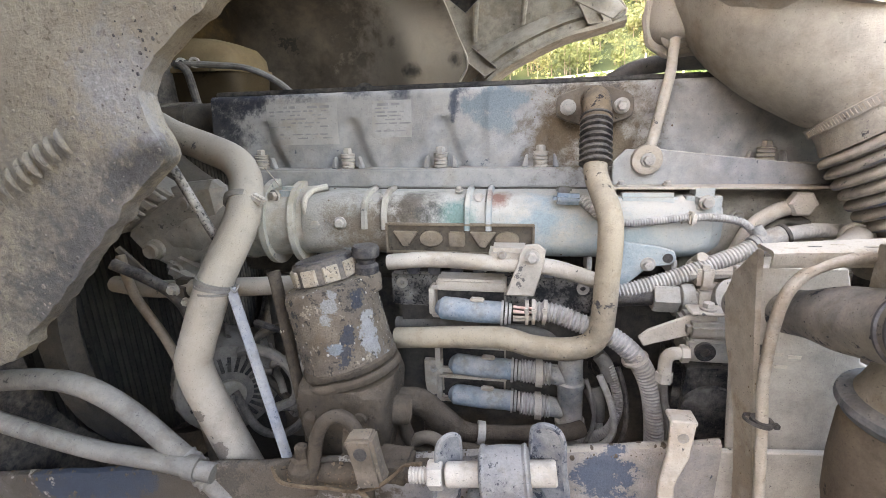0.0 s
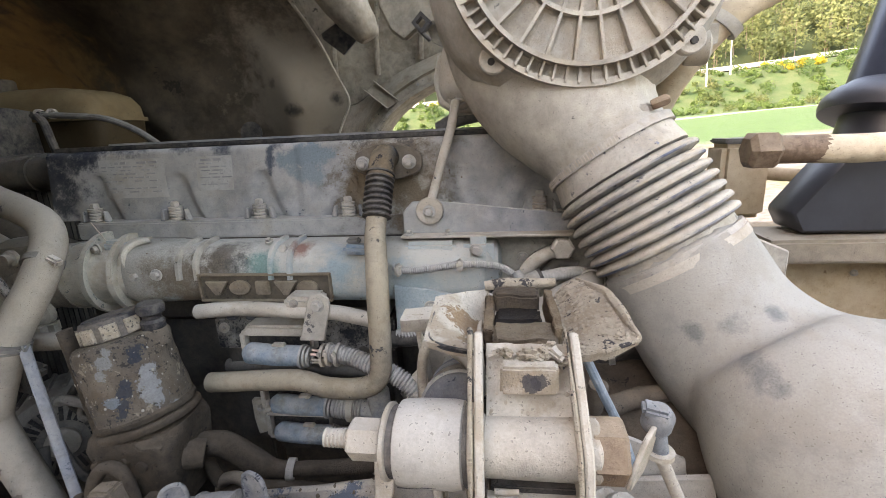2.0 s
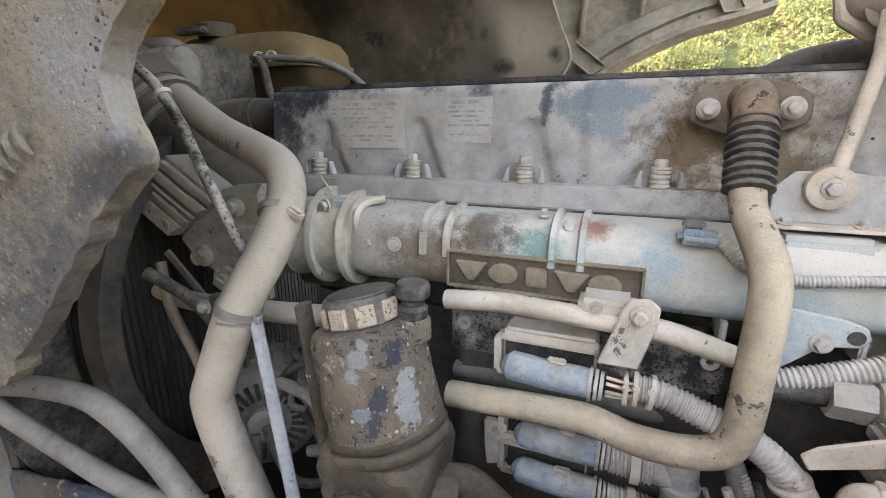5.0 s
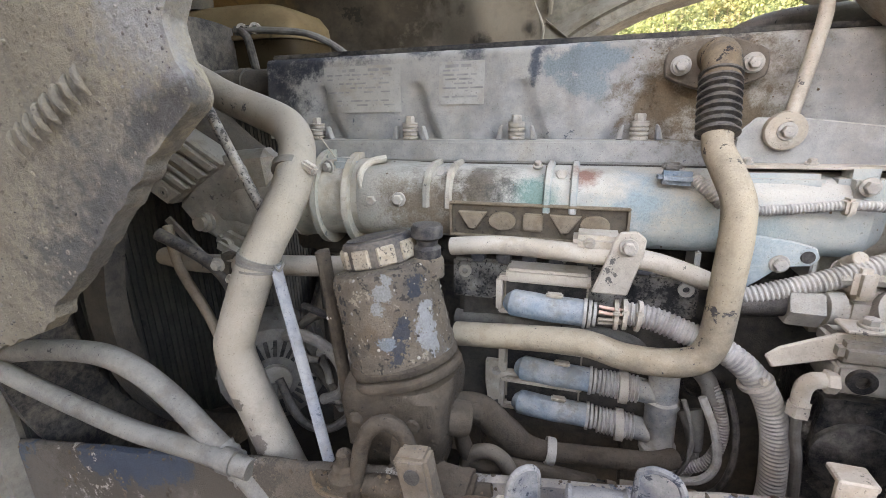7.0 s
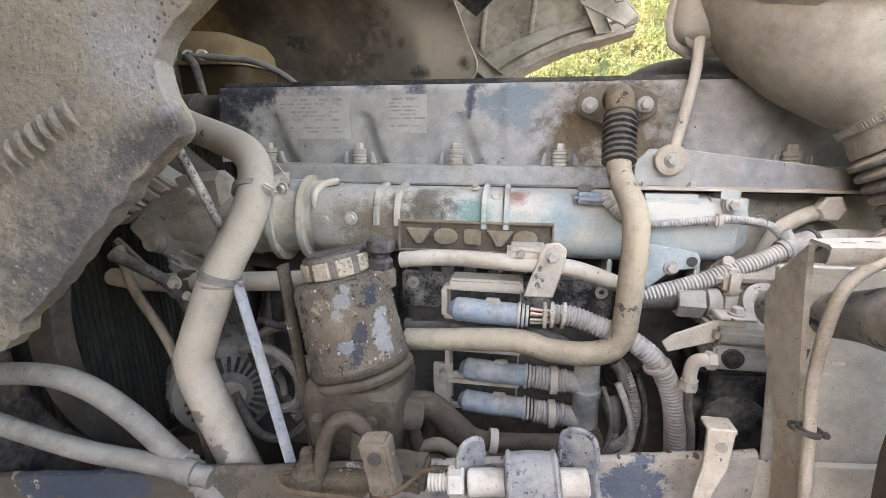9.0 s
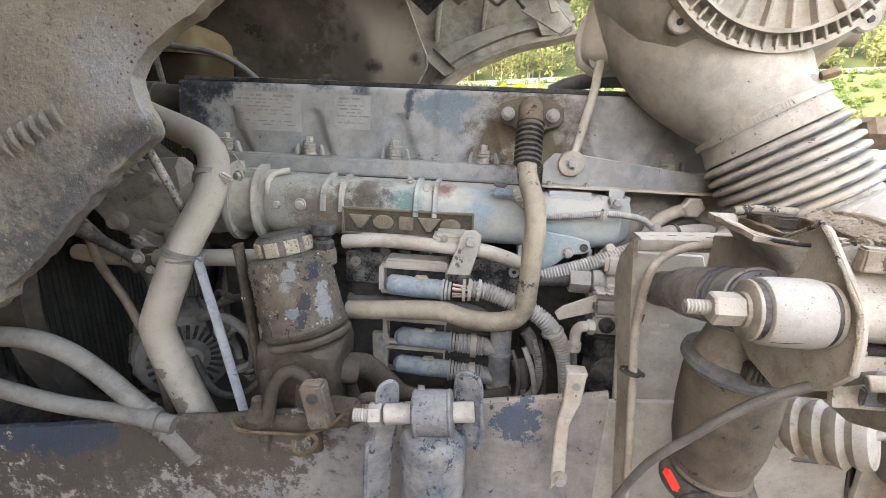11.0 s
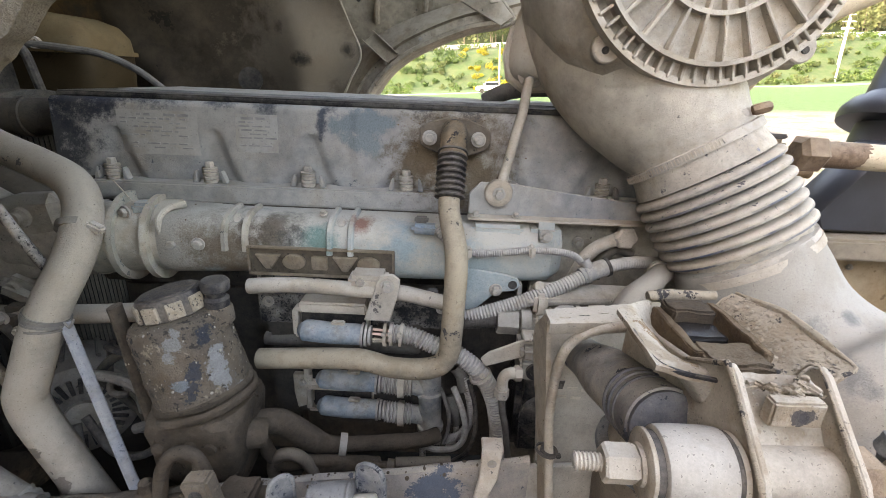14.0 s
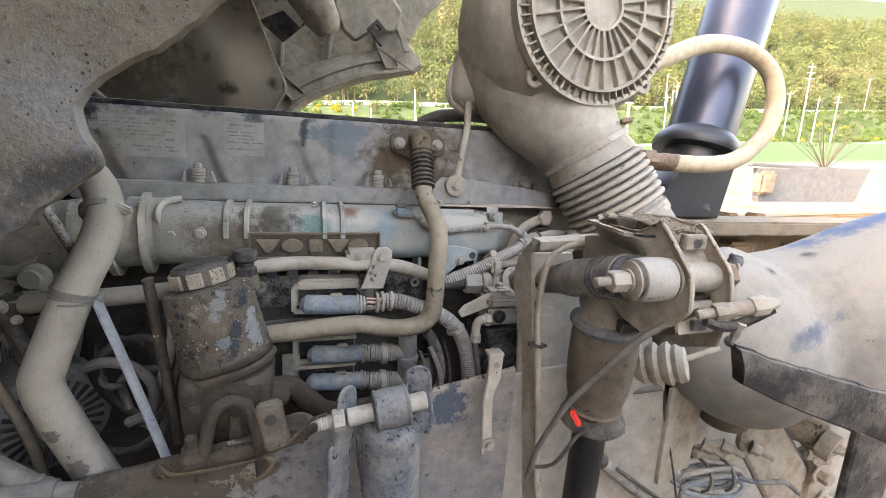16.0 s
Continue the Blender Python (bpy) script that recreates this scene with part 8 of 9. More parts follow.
def air_spring():
    a = thing("cab_air_spring", (0.29, 0.37, -0.66), "brown dusty cab air spring with black collars", "air spring")
    ax = Vector((0.035, 0.06, -1)).normalized()
    t = Vector((0.312, 0.362, -0.205))
    part("cross_arm", tube([(0.262, 0.56, -0.226), (0.265, 0.50, -0.206), (0.268, 0.43, -0.182), (0.270, 0.37, -0.162), (0.270, 0.322, -0.147), (0.270, 0.286, -0.136)], lambda t: 0.0225 + 0.0060 * smooth01(0.34, 0.52, t) + 0.002 * smooth01(0.75, 1.0, t), 32), M_CROSSARM, a, "scraped blue-black cross arm")
    for k in range(3):
        part("arm_ridge", lathe([(0.0275, 0), (0.0302, 0.0015), (0.0302, 0.0035), (0.0275, 0.005)], aim((0.2700, 0.334 - 0.0100 * k, -0.1508 + 0.0031 * k), (0, -1, 0.31)), 36), M_ARM, a, "scraped blue-black ridge")
    part("arm_end", lathe([(0.0270, 0), (0.0282, 0.002), (0.0282, 0.006), (0.024, 0.009), (0, 0.010)], aim((0.270, 0.288, -0.1366), (0, -1, 0.31)), 36), M_ARM, a, "scraped end washer")
    part("upper_cone", lathe([(0.030, -0.05), (0.034, -0.01), (0.042, 0.015), (0.046, 0.022)], aim(t, ax), 32), M_MOUNT, a, "pale cast upper cone")
    part("upper_rim", lathe([(0.046, 0.018), (0.054, 0.022), (0.055, 0.028), (0.050, 0.036)], aim(t, ax), 36), M_RIM, a, "blue-grey rim")
    part("sleeve", lathe([(0.047, 0.03), (0.050, 0.05), (0.0505, 0.09), (0.048, 0.13), (0.042, 0.160), (0.0415, 0.168), (0.044, 0.172), (0.040, 0.180)], aim(t, ax), 36), M_SLEEVE, a)
    part("lower_collar", lathe([(0.038, 0.176), (0.046, 0.184), (0.0515, 0.194), (0.0515, 0.199), (0.046, 0.205), (0.032, 0.212)], aim(t, ax), 36), M_GUARD, a, "blue-black flared collar")
    part("piston", lathe([(0.026, 0.20), (0.027, 0.205), (0.027, 0.40), (0.024, 0.405)], aim(t, ax), 28), M_DARK, a, "dark piston tube")
    part("indicator", block((0.2560, 0.3300, -0.3660), (0.0085, 0.006, 0.034), 0.0030, pose(0, 0, 0, 0, -32, 0)), M_RED, a, "small red plastic tag")
    part("vent_grille", block((0.3010, 0.3080, -0.2130), (0.030, 0.010, 0.018), 0.002), M_DARK, a)
    for k in range(6):
        part("grille_bar", block((0.2890 + 0.0048 * k, 0.3020, -0.2150), (0.0022, 0.004, 0.014), 0.0006, pose(0, 0, 0, 0, 8 - 5 * k, 0)), M_HOSE, a)
    h = thing("brake_line", (0.30, 0.30, -0.48), "black dusty air line sweeping across the spring", "hose")
    part("line", tube([(0.305, 0.200, -0.150), (0.298, 0.218, -0.165), (0.277, 0.235, -0.188), (0.253, 0.250, -0.219), (0.233, 0.270, -0.263), (0.217, 0.285, -0.298), (0.209, 0.297, -0.325), (0.202, 0.315, -0.370), (0.199, 0.335, -0.417), (0.205, 0.360, -0.483)], 0.0042, 12, 7), M_HOSE, h)
    part("thin_lead", tube([(0.225, 0.37, -0.475), (0.245, 0.35, -0.455), (0.275, 0.34, -0.40), (0.30, 0.33, -0.38)], 0.003, 8), M_RUBBER, h)
    b = thing("valve_boot", (0.47, 0.40, -0.40), "grey ribbed rubber boot on a valve", "boot")
    bx = aim((0.378, 0.385, -0.318), Vector((0.62, -0.70, 0.32)))
    part("boot", lathe([(0.012, -0.02), (0.014, 0), (0.026, 0.004), (0.030, 0.012), (0.024, 0.018), (0.031, 0.026), (0.034, 0.034), (0.026, 0.040), (0.034, 0.048), (0.036, 0.056), (0.028, 0.062), (0.034, 0.070), (0.036, 0.078), (0.028, 0.084), (0.032, 0.092), (0.028, 0.104), (0.0, 0.107)], bx @ Matrix.Scale(0.86, 4) @ Matrix.Scale(1.12, 4, (0, 1, 0)), 20), M_MOUNT, b)
    part("boot_rod", rod((0.425, 0.33, -0.290), (0.480, 0.310, -0.262), 0.0045, 12), M_MOUNT, b)
    part("small_coil", corrugated([(0.362, 0.402, -0.326), (0.378, 0.386, -0.319)], 0.016, 0.004, 0.2, 16), M_MOUNT, b)
    f = thing("hydraulic_union", (0.33, 0.18, -0.17), "dusty hydraulic union with hexagon nuts", "fitting")
    fx = Vector((0.062, -0.024, 0.018)).normalized()
    fo = Vector((0.291, 0.193, -0.152))
    part("nose", rod(fo, fo + fx * 0.02, 0.0055, 14), M_MOUNT, f)
    part("nut", lathe([(0.009, 0), (0.010, 0.001), (0.010, 0.014), (0.009, 0.015)], aim(fo + fx * 0.018, fx), 6), M_MOUNT, f)
    part("body", rod(fo + fx * 0.03, fo + fx * 0.058, 0.0085, 16), M_MOUNT, f)
    part("nut", lathe([(0.010, 0), (0.011, 0.001), (0.011, 0.016), (0.008, 0.020), (0.005, 0.028)], aim(fo + fx * 0.056, fx), 6), M_MOUNT, f)
    part("hose", tube([fo + fx * 0.01 + Vector((0, 0, -0.008)), fo + fx * 0.04 + Vector((0, 0.0, -0.020)), fo + fx * 0.08 + Vector((0, 0.0, -0.006))], 0.006, 10), M_RUBBER, f)
    part("drain_cock", rod((0.333, 0.178, -0.178), (0.333, 0.172, -0.155), 0.005, 12), M_STEEL, f)
    return a


def flywheel_housing():
    f = thing("flywheel_housing", (0.50, 0.82, -0.75), "dusty beige cast flywheel housing with slots", "housing")
    part("face", slab([(-0.24, 0.06), (0.10, 0.06), (0.28, -0.02), (0.28, -0.60), (-0.24, -0.60)], (0.50, 0.800, -0.14), (1, 0, 0), (0, 0, 1), 0.012, 0.003), M_HOUSING, f)
    part("step", slab([(-0.20, 0.0), (0.20, 0.02), (0.24, -0.50), (-0.20, -0.50)], (0.50, 0.788, -0.265), (1, 0, 0), (0, 0, 1), 0.03, 0.006), M_HOUSING, f)
    for x, z, w, h in ((0.346, -0.288, 0.042, 0.014), (0.405, -0.280, 0.030, 0.020), (0.372, -0.287, 0.007, 0.007), (0.386, -0.232, 0.010, 0.008)):
        part("slot", block((x, 0.757 if z < -0.265 else 0.787, z), (w, 0.003, h), 0.0008), M_DARK, f)
    bolts(f, [(0.30, 0.757, -0.31), (0.42, 0.757, -0.33), (0.55, 0.757, -0.30), (0.34, 0.787, -0.165)], BOLT)
    e = thing("elbow_hose", (0.40, 0.60, -0.26), "pale dusty elbow hose beside the bellows", "hose")
    part("tube", tube([(0.335, 0.575, -0.30), (0.337, 0.572, -0.25), (0.345, 0.575, -0.205), (0.366, 0.592, -0.178), (0.405, 0.622, -0.166), (0.440, 0.668, -0.168), (0.455, 0.70, -0.176)], 0.0160, 20), M_COOL, e)
    part("hose_clamp", ring_plate((0.437, 0.664, -0.168), (0.3, 0.9, 0), 0.0190, 0.015, 0.010, 28), M_STEEL, e, "dusted steel hose clamp")
    v = thing("air_valve", (0.53, 0.74, -0.33), "dark air valve with clamped rubber hoses", "valve")
    part("cap", lathe([(0.030, 0), (0.034, 0.006), (0.034, 0.030), (0.028, 0.036), (0.0, 0.037)], aim((0.525, 0.735, -0.245), (0, 0, 1)), 20), M_HOUSING, v, "dusty round cap")
    part("body", lathe([(0.026, 0), (0.030, 0.02), (0.030, 0.07)], aim((0.525, 0.735, -0.315), (0, 0, 1)), 18), M_DARK, v)
    part("hose", tube([(0.45, 0.70, -0.31), (0.50, 0.70, -0.295), (0.56, 0.70, -0.30), (0.60, 0.72, -0.33)], 0.020, 16), M_RUBBER, v)
    part("clamp", ring_plate((0.47, 0.70, -0.304), (1, 0, 0.2), 0.024, 0.018, 0.010, 20), M_STEEL, v)
    part("outlet", tube([(0.53, 0.70, -0.27), (0.57, 0.69, -0.275), (0.61, 0.69, -0.30)], 0.014, 14), M_HOSE, v)
    g = thing("gearbox_top", (0.55, 0.62, -0.45), "mud-caked gearbox top behind the cab mount", "gearbox")
    rows = []
    for i in range(25):
        rows.append([Vector((0.36 + 0.016 * i, y, z)) + Vector((0, 0, 1)) * 0.02 * noise.noise(Vector((0.36 + 0.016 * i, y, 0)) * 18) for y, z in ((0.49, -0.50), (0.50, -0.37), (0.53, -0.33), (0.60, -0.315), (0.68, -0.31), (0.755, -0.30), (0.755, -0.50))])
    part("casting", rings(bmesh.new(), rows), M_CAKED, g, smooth=60)
    part("rib", tube([(0.44, 0.56, -0.315), (0.50, 0.58, -0.305), (0.58, 0.60, -0.31)], 0.014, 12, 6, 1.0, 0.004), M_SLEEVE, g)
    part("union", rod((0.42, 0.55, -0.31), (0.425, 0.54, -0.265), 0.013, 14), M_SLEEVE, g)
    p = thing("pump_casting", (0.30, 0.67, -0.33), "dusty beige pump casting with a round bore", "pump")
    part("body", block((0.305, 0.69, -0.262), (0.15, 0.07, 0.055), 0.016), M_HOUSING, p)
    part("top_web", slab([(-0.07, 0.0), (0.10, 0.012), (0.12, 0.05), (-0.05, 0.05)], (0.30, 0.655, -0.232), (1, 0, 0), (0, 1, 0.3), 0.014, 0.004), M_HOUSING, p)
    part("bore", lathe([(0.030, 0), (0.032, 0.008), (0.031, 0.018), (0.019, 0.018), (0.018, 0.006), (0, 0.006)], aim((0.296, 0.655, -0.262), (0.05, -0.8, 0.6)), 28), M_HOUSING, p)
    for q, r in (((0.326, 0.668, -0.232), 0.015), ((0.350, 0.662, -0.242), 0.017)):
        part("boss_ring", ring_plate(q, (0, -0.5, 0.85), r, r * 0.6, 0.008, 22), M_HOUSING, p)
        part("boss_bore", lathe([(r * 0.6, 0), (0, 0.0006)], aim(Vector(q) + Vector((0, -0.001, 0.001)), (0, -0.5, 0.85)), 16), M_DARK, p)
    bolts(p, [(0.335, 0.65, -0.235), (0.36, 0.66, -0.25)], BOLT, (0, -0.5, 1))
    return f


# ---- rear of the bay ----
def mudguard():
    m = thing("mudguard", (0.46, 0.16, -0.40), "scuffed dark mudguard edge, pale along its lip", "mudguard")
    rows, lip = [], []
    for i in range(45):
        d = 0.56 * i / 44
        zt = -0.168 - 0.33 * d + 0.10 * d * d + 0.0025 * noise.noise(Vector((d * 30, 0, 0))) + 0.0012 * noise.noise(Vector((d * 140, 0, 0)))
        zb = -0.211 - 0.455 * d + 0.20 * d * d + 0.002 * noise.noise(Vector((d * 25, 3, 0)))
        yy = 0.140 - 0.012 * d
        row = []
        for a, k in ((0.012, 0.02), (0.006, 0.0), (0.0, 0.03), (-0.0015, 0.2), (-0.002, 0.45), (-0.001, 0.7), (0.001, 0.95), (0.006, 1.0), (0.014, 0.95)):
            z = zt * (1 - k) + zb * k
            x = 0.297 + d + 0.017 * k * (1 - d / 0.56)
            row.append(Vector((x, yy + a + 0.0012 * noise.noise(Vector((x * 60, z * 60, 0))), z)))
        rows.append(row)
        lip.append(row[1] + Vector((0, 0.001, 0.0005)))
    part("edge_panel", rings(bmesh.new(), rows), M_GUARD, m, smooth=50)
    part("lip", sweep(bmesh.new(), lip, 0.0016, 8, 1.0, 0.0010), M_GUARD, m, "gritty worn lip")
    part("rear_drop", slab([(0.0, 0.015), (0.10, -0.03), (0.11, -0.4), (0.03, -0.4)], (0.515, 0.147, -0.305), (1, 0.05, 0), (0, 0, 1), 0.010, 0.003), M_GUARD, m)
    return m


def rear_clutter():
    a = thing("axle_arms", (0.9, 0.6, -1.0), "pale dusty steering arms, bolts and rods behind the cab mount", "suspension")
    arm = part("long_arm", slab([(0, 0), (0.055, 0.012), (0.11, -0.005), (0.39, -0.31), (0.37, -0.36), (0.21, -0.33), (0.0, -0.06)], (0.848, 0.52, -0.575), (1, 0, 0), (0, 0, 1), 0.022, 0.006), M_MOUNT, a, "pale dusty channel arm")
    part("arm_edge", tube([(0.900, 0.514, -0.563), (0.955, 0.512, -0.583), (1.08, 0.512, -0.71), (1.24, 0.512, -0.885)], 0.008, 10), M_ARM, arm, "dark rubbed edge")
    part("second_arm", slab([(0, 0), (0.05, 0.02), (0.22, -0.40), (0.16, -0.45)], (0.99, 0.60, -0.55), (1, 0, 0), (0, 0, 1), 0.03, 0.006), M_MOUNT, a)
    part("nut_bracket", slab([(0, 0.0), (0.10, 0.012), (0.135, -0.03), (0.115, -0.075), (0.04, -0.07), (0.01, -0.04)], (0.690, 0.505, -0.605), (1, 0, -0.05), (0, 0, 1), 0.02, 0.006), M_MOUNT, a)
    for p in ((0.715, 0.490, -0.598), (0.773, 0.490, -0.607), (0.866, 0.490, -0.628)):
        d = Vector((0.62, -0.70, -0.22)).normalized()
        part("nut", lathe([(0.017, 0), (0.0175, 0.002), (0.0175, 0.004), (0.0125, 0.005), (0.0135, 0.007), (0.0135, 0.019), (0.012, 0.021)], aim(p, d), 6), M_MOUNT, a)
        part("stud", corrugated([Vector(p) + d * 0.02, Vector(p) + d * 0.046], 0.0075, 0.0035, 0.10, 12), M_MOUNT, a)
    cast = part("casting", tube([(0.98, 0.60, -0.60), (1.04, 0.56, -0.605), (1.09, 0.52, -0.63), (1.12, 0.50, -0.655)], lambda t: 0.055 - 0.018 * t, 20, 6, 1.0, 0.008), M_CAKEDPALE, a)
    part("casting_eye", ring_plate((1.085, 0.480, -0.640), (0.25, -1, -0.15), 0.036, 0.016, 0.030, 24), M_MOUNT, cast)
    part("casting_bolt", lathe([(0.020, 0), (0.020, 0.016), (0.012, 0.018), (0.012, 0.055), (0.010, 0.058)], aim((1.10, 0.470, -0.645), (0.7, -0.6, -0.25)), 6), M_MOUNT, cast)
    yoke = part("yoke", lumpy((1.13, 0.52, -0.775), (0.11, 0.07, 0.16), 0.010, 5, 0.3), M_MOUNT, a)
    part("yoke_bolt", lathe([(0.026, 0), (0.026, 0.004), (0.018, 0.006), (0.018, 0.026), (0.014, 0.030), (0, 0.030)], aim((1.11, 0.480, -0.735), OUT), 6), M_MOUNT, yoke)
    part("yoke_bolt", lathe([(0.022, 0), (0.022, 0.004), (0.015, 0.006), (0.015, 0.024), (0, 0.026)], aim((1.15, 0.480, -0.815), OUT), 6), M_MOUNT, yoke)
    b = thing("cable_bundle", (0.73, 0.47, -0.70), "tied coil of grey-blue cables", "cable")
    rnd = random.Random(5)
    for k in range(7):
        w, h, o = 0.080 + 0.012 * rnd.random(), 0.016 + 0.014 * rnd.random(), Vector((0.725 + 0.02 * rnd.gauss(0, 0.5), 0.455 + 0.006 * k, -0.668 + 0.006 * rnd.gauss(0, 1)))
        loop = [o + Vector((w * math.cos(q), 0.006 * math.sin(2 * q + k), h * math.sin(q) - 0.16 * w * math.cos(q))) for q in [2 * math.pi * j / 12 for j in range(13)]]
        part("strand", tube(loop, 0.0058, 8, 4), (M_BLUE, M_CONDUIT, M_SHACKLE)[k % 3], b)
    part("lead", tube([(0.80, 0.46, -0.675), (0.86, 0.45, -0.690), (0.94, 0.45, -0.705), (1.02, 0.46, -0.76)], 0.0055, 8), M_SHACKLE, b)
    part("lead", tube([(0.655, 0.46, -0.66), (0.640, 0.455, -0.70), (0.66, 0.45, -0.77)], 0.0055, 8), M_SHACKLE, b)
    for x in (0.70, 0.765):
        part("cable_tie", ring_plate((x, 0.474, -0.664 - 0.16 * (x - 0.725)), (1, 0, -0.16), 0.036, 0.031, 0.007, 16), M_HOSE, b)
    c = thing("small_rod", (0.45, 0.44, -0.62), "thin linkage rods on the web plate", "linkage")
    part("rod", rod((0.405, 0.44, -0.546), (0.535, 0.44, -0.659), 0.012, 14), M_CONDUIT, c)
    part("rod_cap", rod((0.398, 0.44, -0.540), (0.412, 0.44, -0.552), 0.0145, 14), M_RUBBER, c, "black rod cap")
    part("thin_rod", rod((0.435, 0.425, -0.560), (0.60, 0.425, -0.690), 0.004, 8), M_RUBBER, c)
    part("pin", rod((0.47, 0.47, -0.43), (0.53, 0.45, -0.415), 0.006, 10), M_HOSE, c)
    part("wire", tube([(0.55, 0.46, -0.43), (0.565, 0.46, -0.50), (0.60, 0.455, -0.60), (0.64, 0.455, -0.72)], 0.0022, 6), M_RUBBER, c)
    part("brace", slab([(0, 0), (0.101, -0.024), (0.098, -0.24), (0.010, -0.22)], (0.573, 0.470, -0.432), (1, 0.12, 0), (0, 0, 1), 0.006), M_MOUNT, c)
    part("brace_edge", slab([(0, 0), (0.022, 0.0), (0.030, -0.22), (0.008, -0.22)], (0.560, 0.462, -0.425), (1, 0.12, 0), (0, 0, 1), 0.010), M_WEB, c)
    solo("wheel_well_plate", slab([(0, 0), (1.5, 0.0), (1.5, -1.0), (0.0, -0.75)], (0.55, 0.80, -0.30), (1, 0.05, 0), (0, 0, 1), 0.01), M_WEB, "dusty grey inner plate behind the suspension", "panel")
    return a


def exhaust_stack():
    e = thing("snorkel_stack", (1.0, 0.95, -0.30), "blue-black metal stack with a flared collar", "stack")
    p0, ax = Vector((1.082, 1.02, 0.055)), Vector((0.132, 0.06, 0.43)).normalized()
    m = aim(p0, ax)
    part("pipe", lathe([(0.098, 0.01), (0.100, 0.03), (0.100, 1.4), (0.09, 1.41)], m, 48), M_EXH, e)
    part("collar", lathe([(0.105, -0.025), (0.128, -0.022), (0.131, -0.012), (0.130, 0.004), (0.118, 0.024), (0.104, 0.034), (0.10, 0.04)], m, 48), M_BLACK, e, "black flared collar")
    part("lower_pipe", lathe([(0.096, -0.205), (0.096, -0.18), (0.093, -0.04), (0.092, -0.015)], aim(p0, Vector((0.10, 0.06, 0.43)).normalized()), 40), M_BLACK, e)
    part("flared_base", slab([(0.945, 0.02), (1.13, 0.02), (1.10, -0.158), (0.862, -0.158), (0.842, -0.12)], (0, 0.99, 0), (1, 0, 0), (0, 0, 1), 0.09, 0.006), M_BLACK, e, "flared black base plate")
    part("weld_patch", block((0.935, 0.938, -0.01), (0.035, 0.02, 0.03), 0.006), M_SOOT, e)
    h = thing("drain_hose_loop", (1.0, 0.86, -0.02), "tan rubber hose looping round the stack", "hose")
    part("hose", tube([(0.79, 0.84, 0.004), (0.90, 0.83, 0.002), (1.00, 0.825, 0.012), (1.075, 0.83, 0.045), (1.145, 0.84, 0.115), (1.175, 0.86, 0.20), (1.155, 0.88, 0.275), (1.085, 0.89, 0.318), (0.985, 0.88, 0.325), (0.88, 0.86, 0.31), (0.76, 0.83, 0.265), (0.66, 0.815, 0.215), (0.59, 0.83, 0.13), (0.56, 0.86, 0.05)], 0.0235, 20, 7), M_TANHOSE, h)
    part("hose_clip", ring_plate((0.645, 0.817, 0.195), (0.5, -0.1, 0.6), 0.029, 0.0225, 0.016, 24), M_PLASTIC, h, "moulded hose clip")
    part("clip_arm", slab([(0, 0), (0.09, 0.02), (0.09, 0.05), (0, 0.04)], (0.545, 0.80, 0.15), (1, 0, 0), (0, 0, 1), 0.008), M_PLASTIC, h)
    part("hex_end", lathe([(0.022, 0), (0.033, 0.008), (0.033, 0.040), (0.026, 0.048)], aim((0.715, 0.838, 0.004), (1, 0, 0)), 6), M_BRASS, h, "brown hexagon fitting")
    part("ferrule", rod((0.755, 0.838, 0.004), (0.84, 0.836, 0.003), 0.0235, 18), M_BRASS, h)
    return e


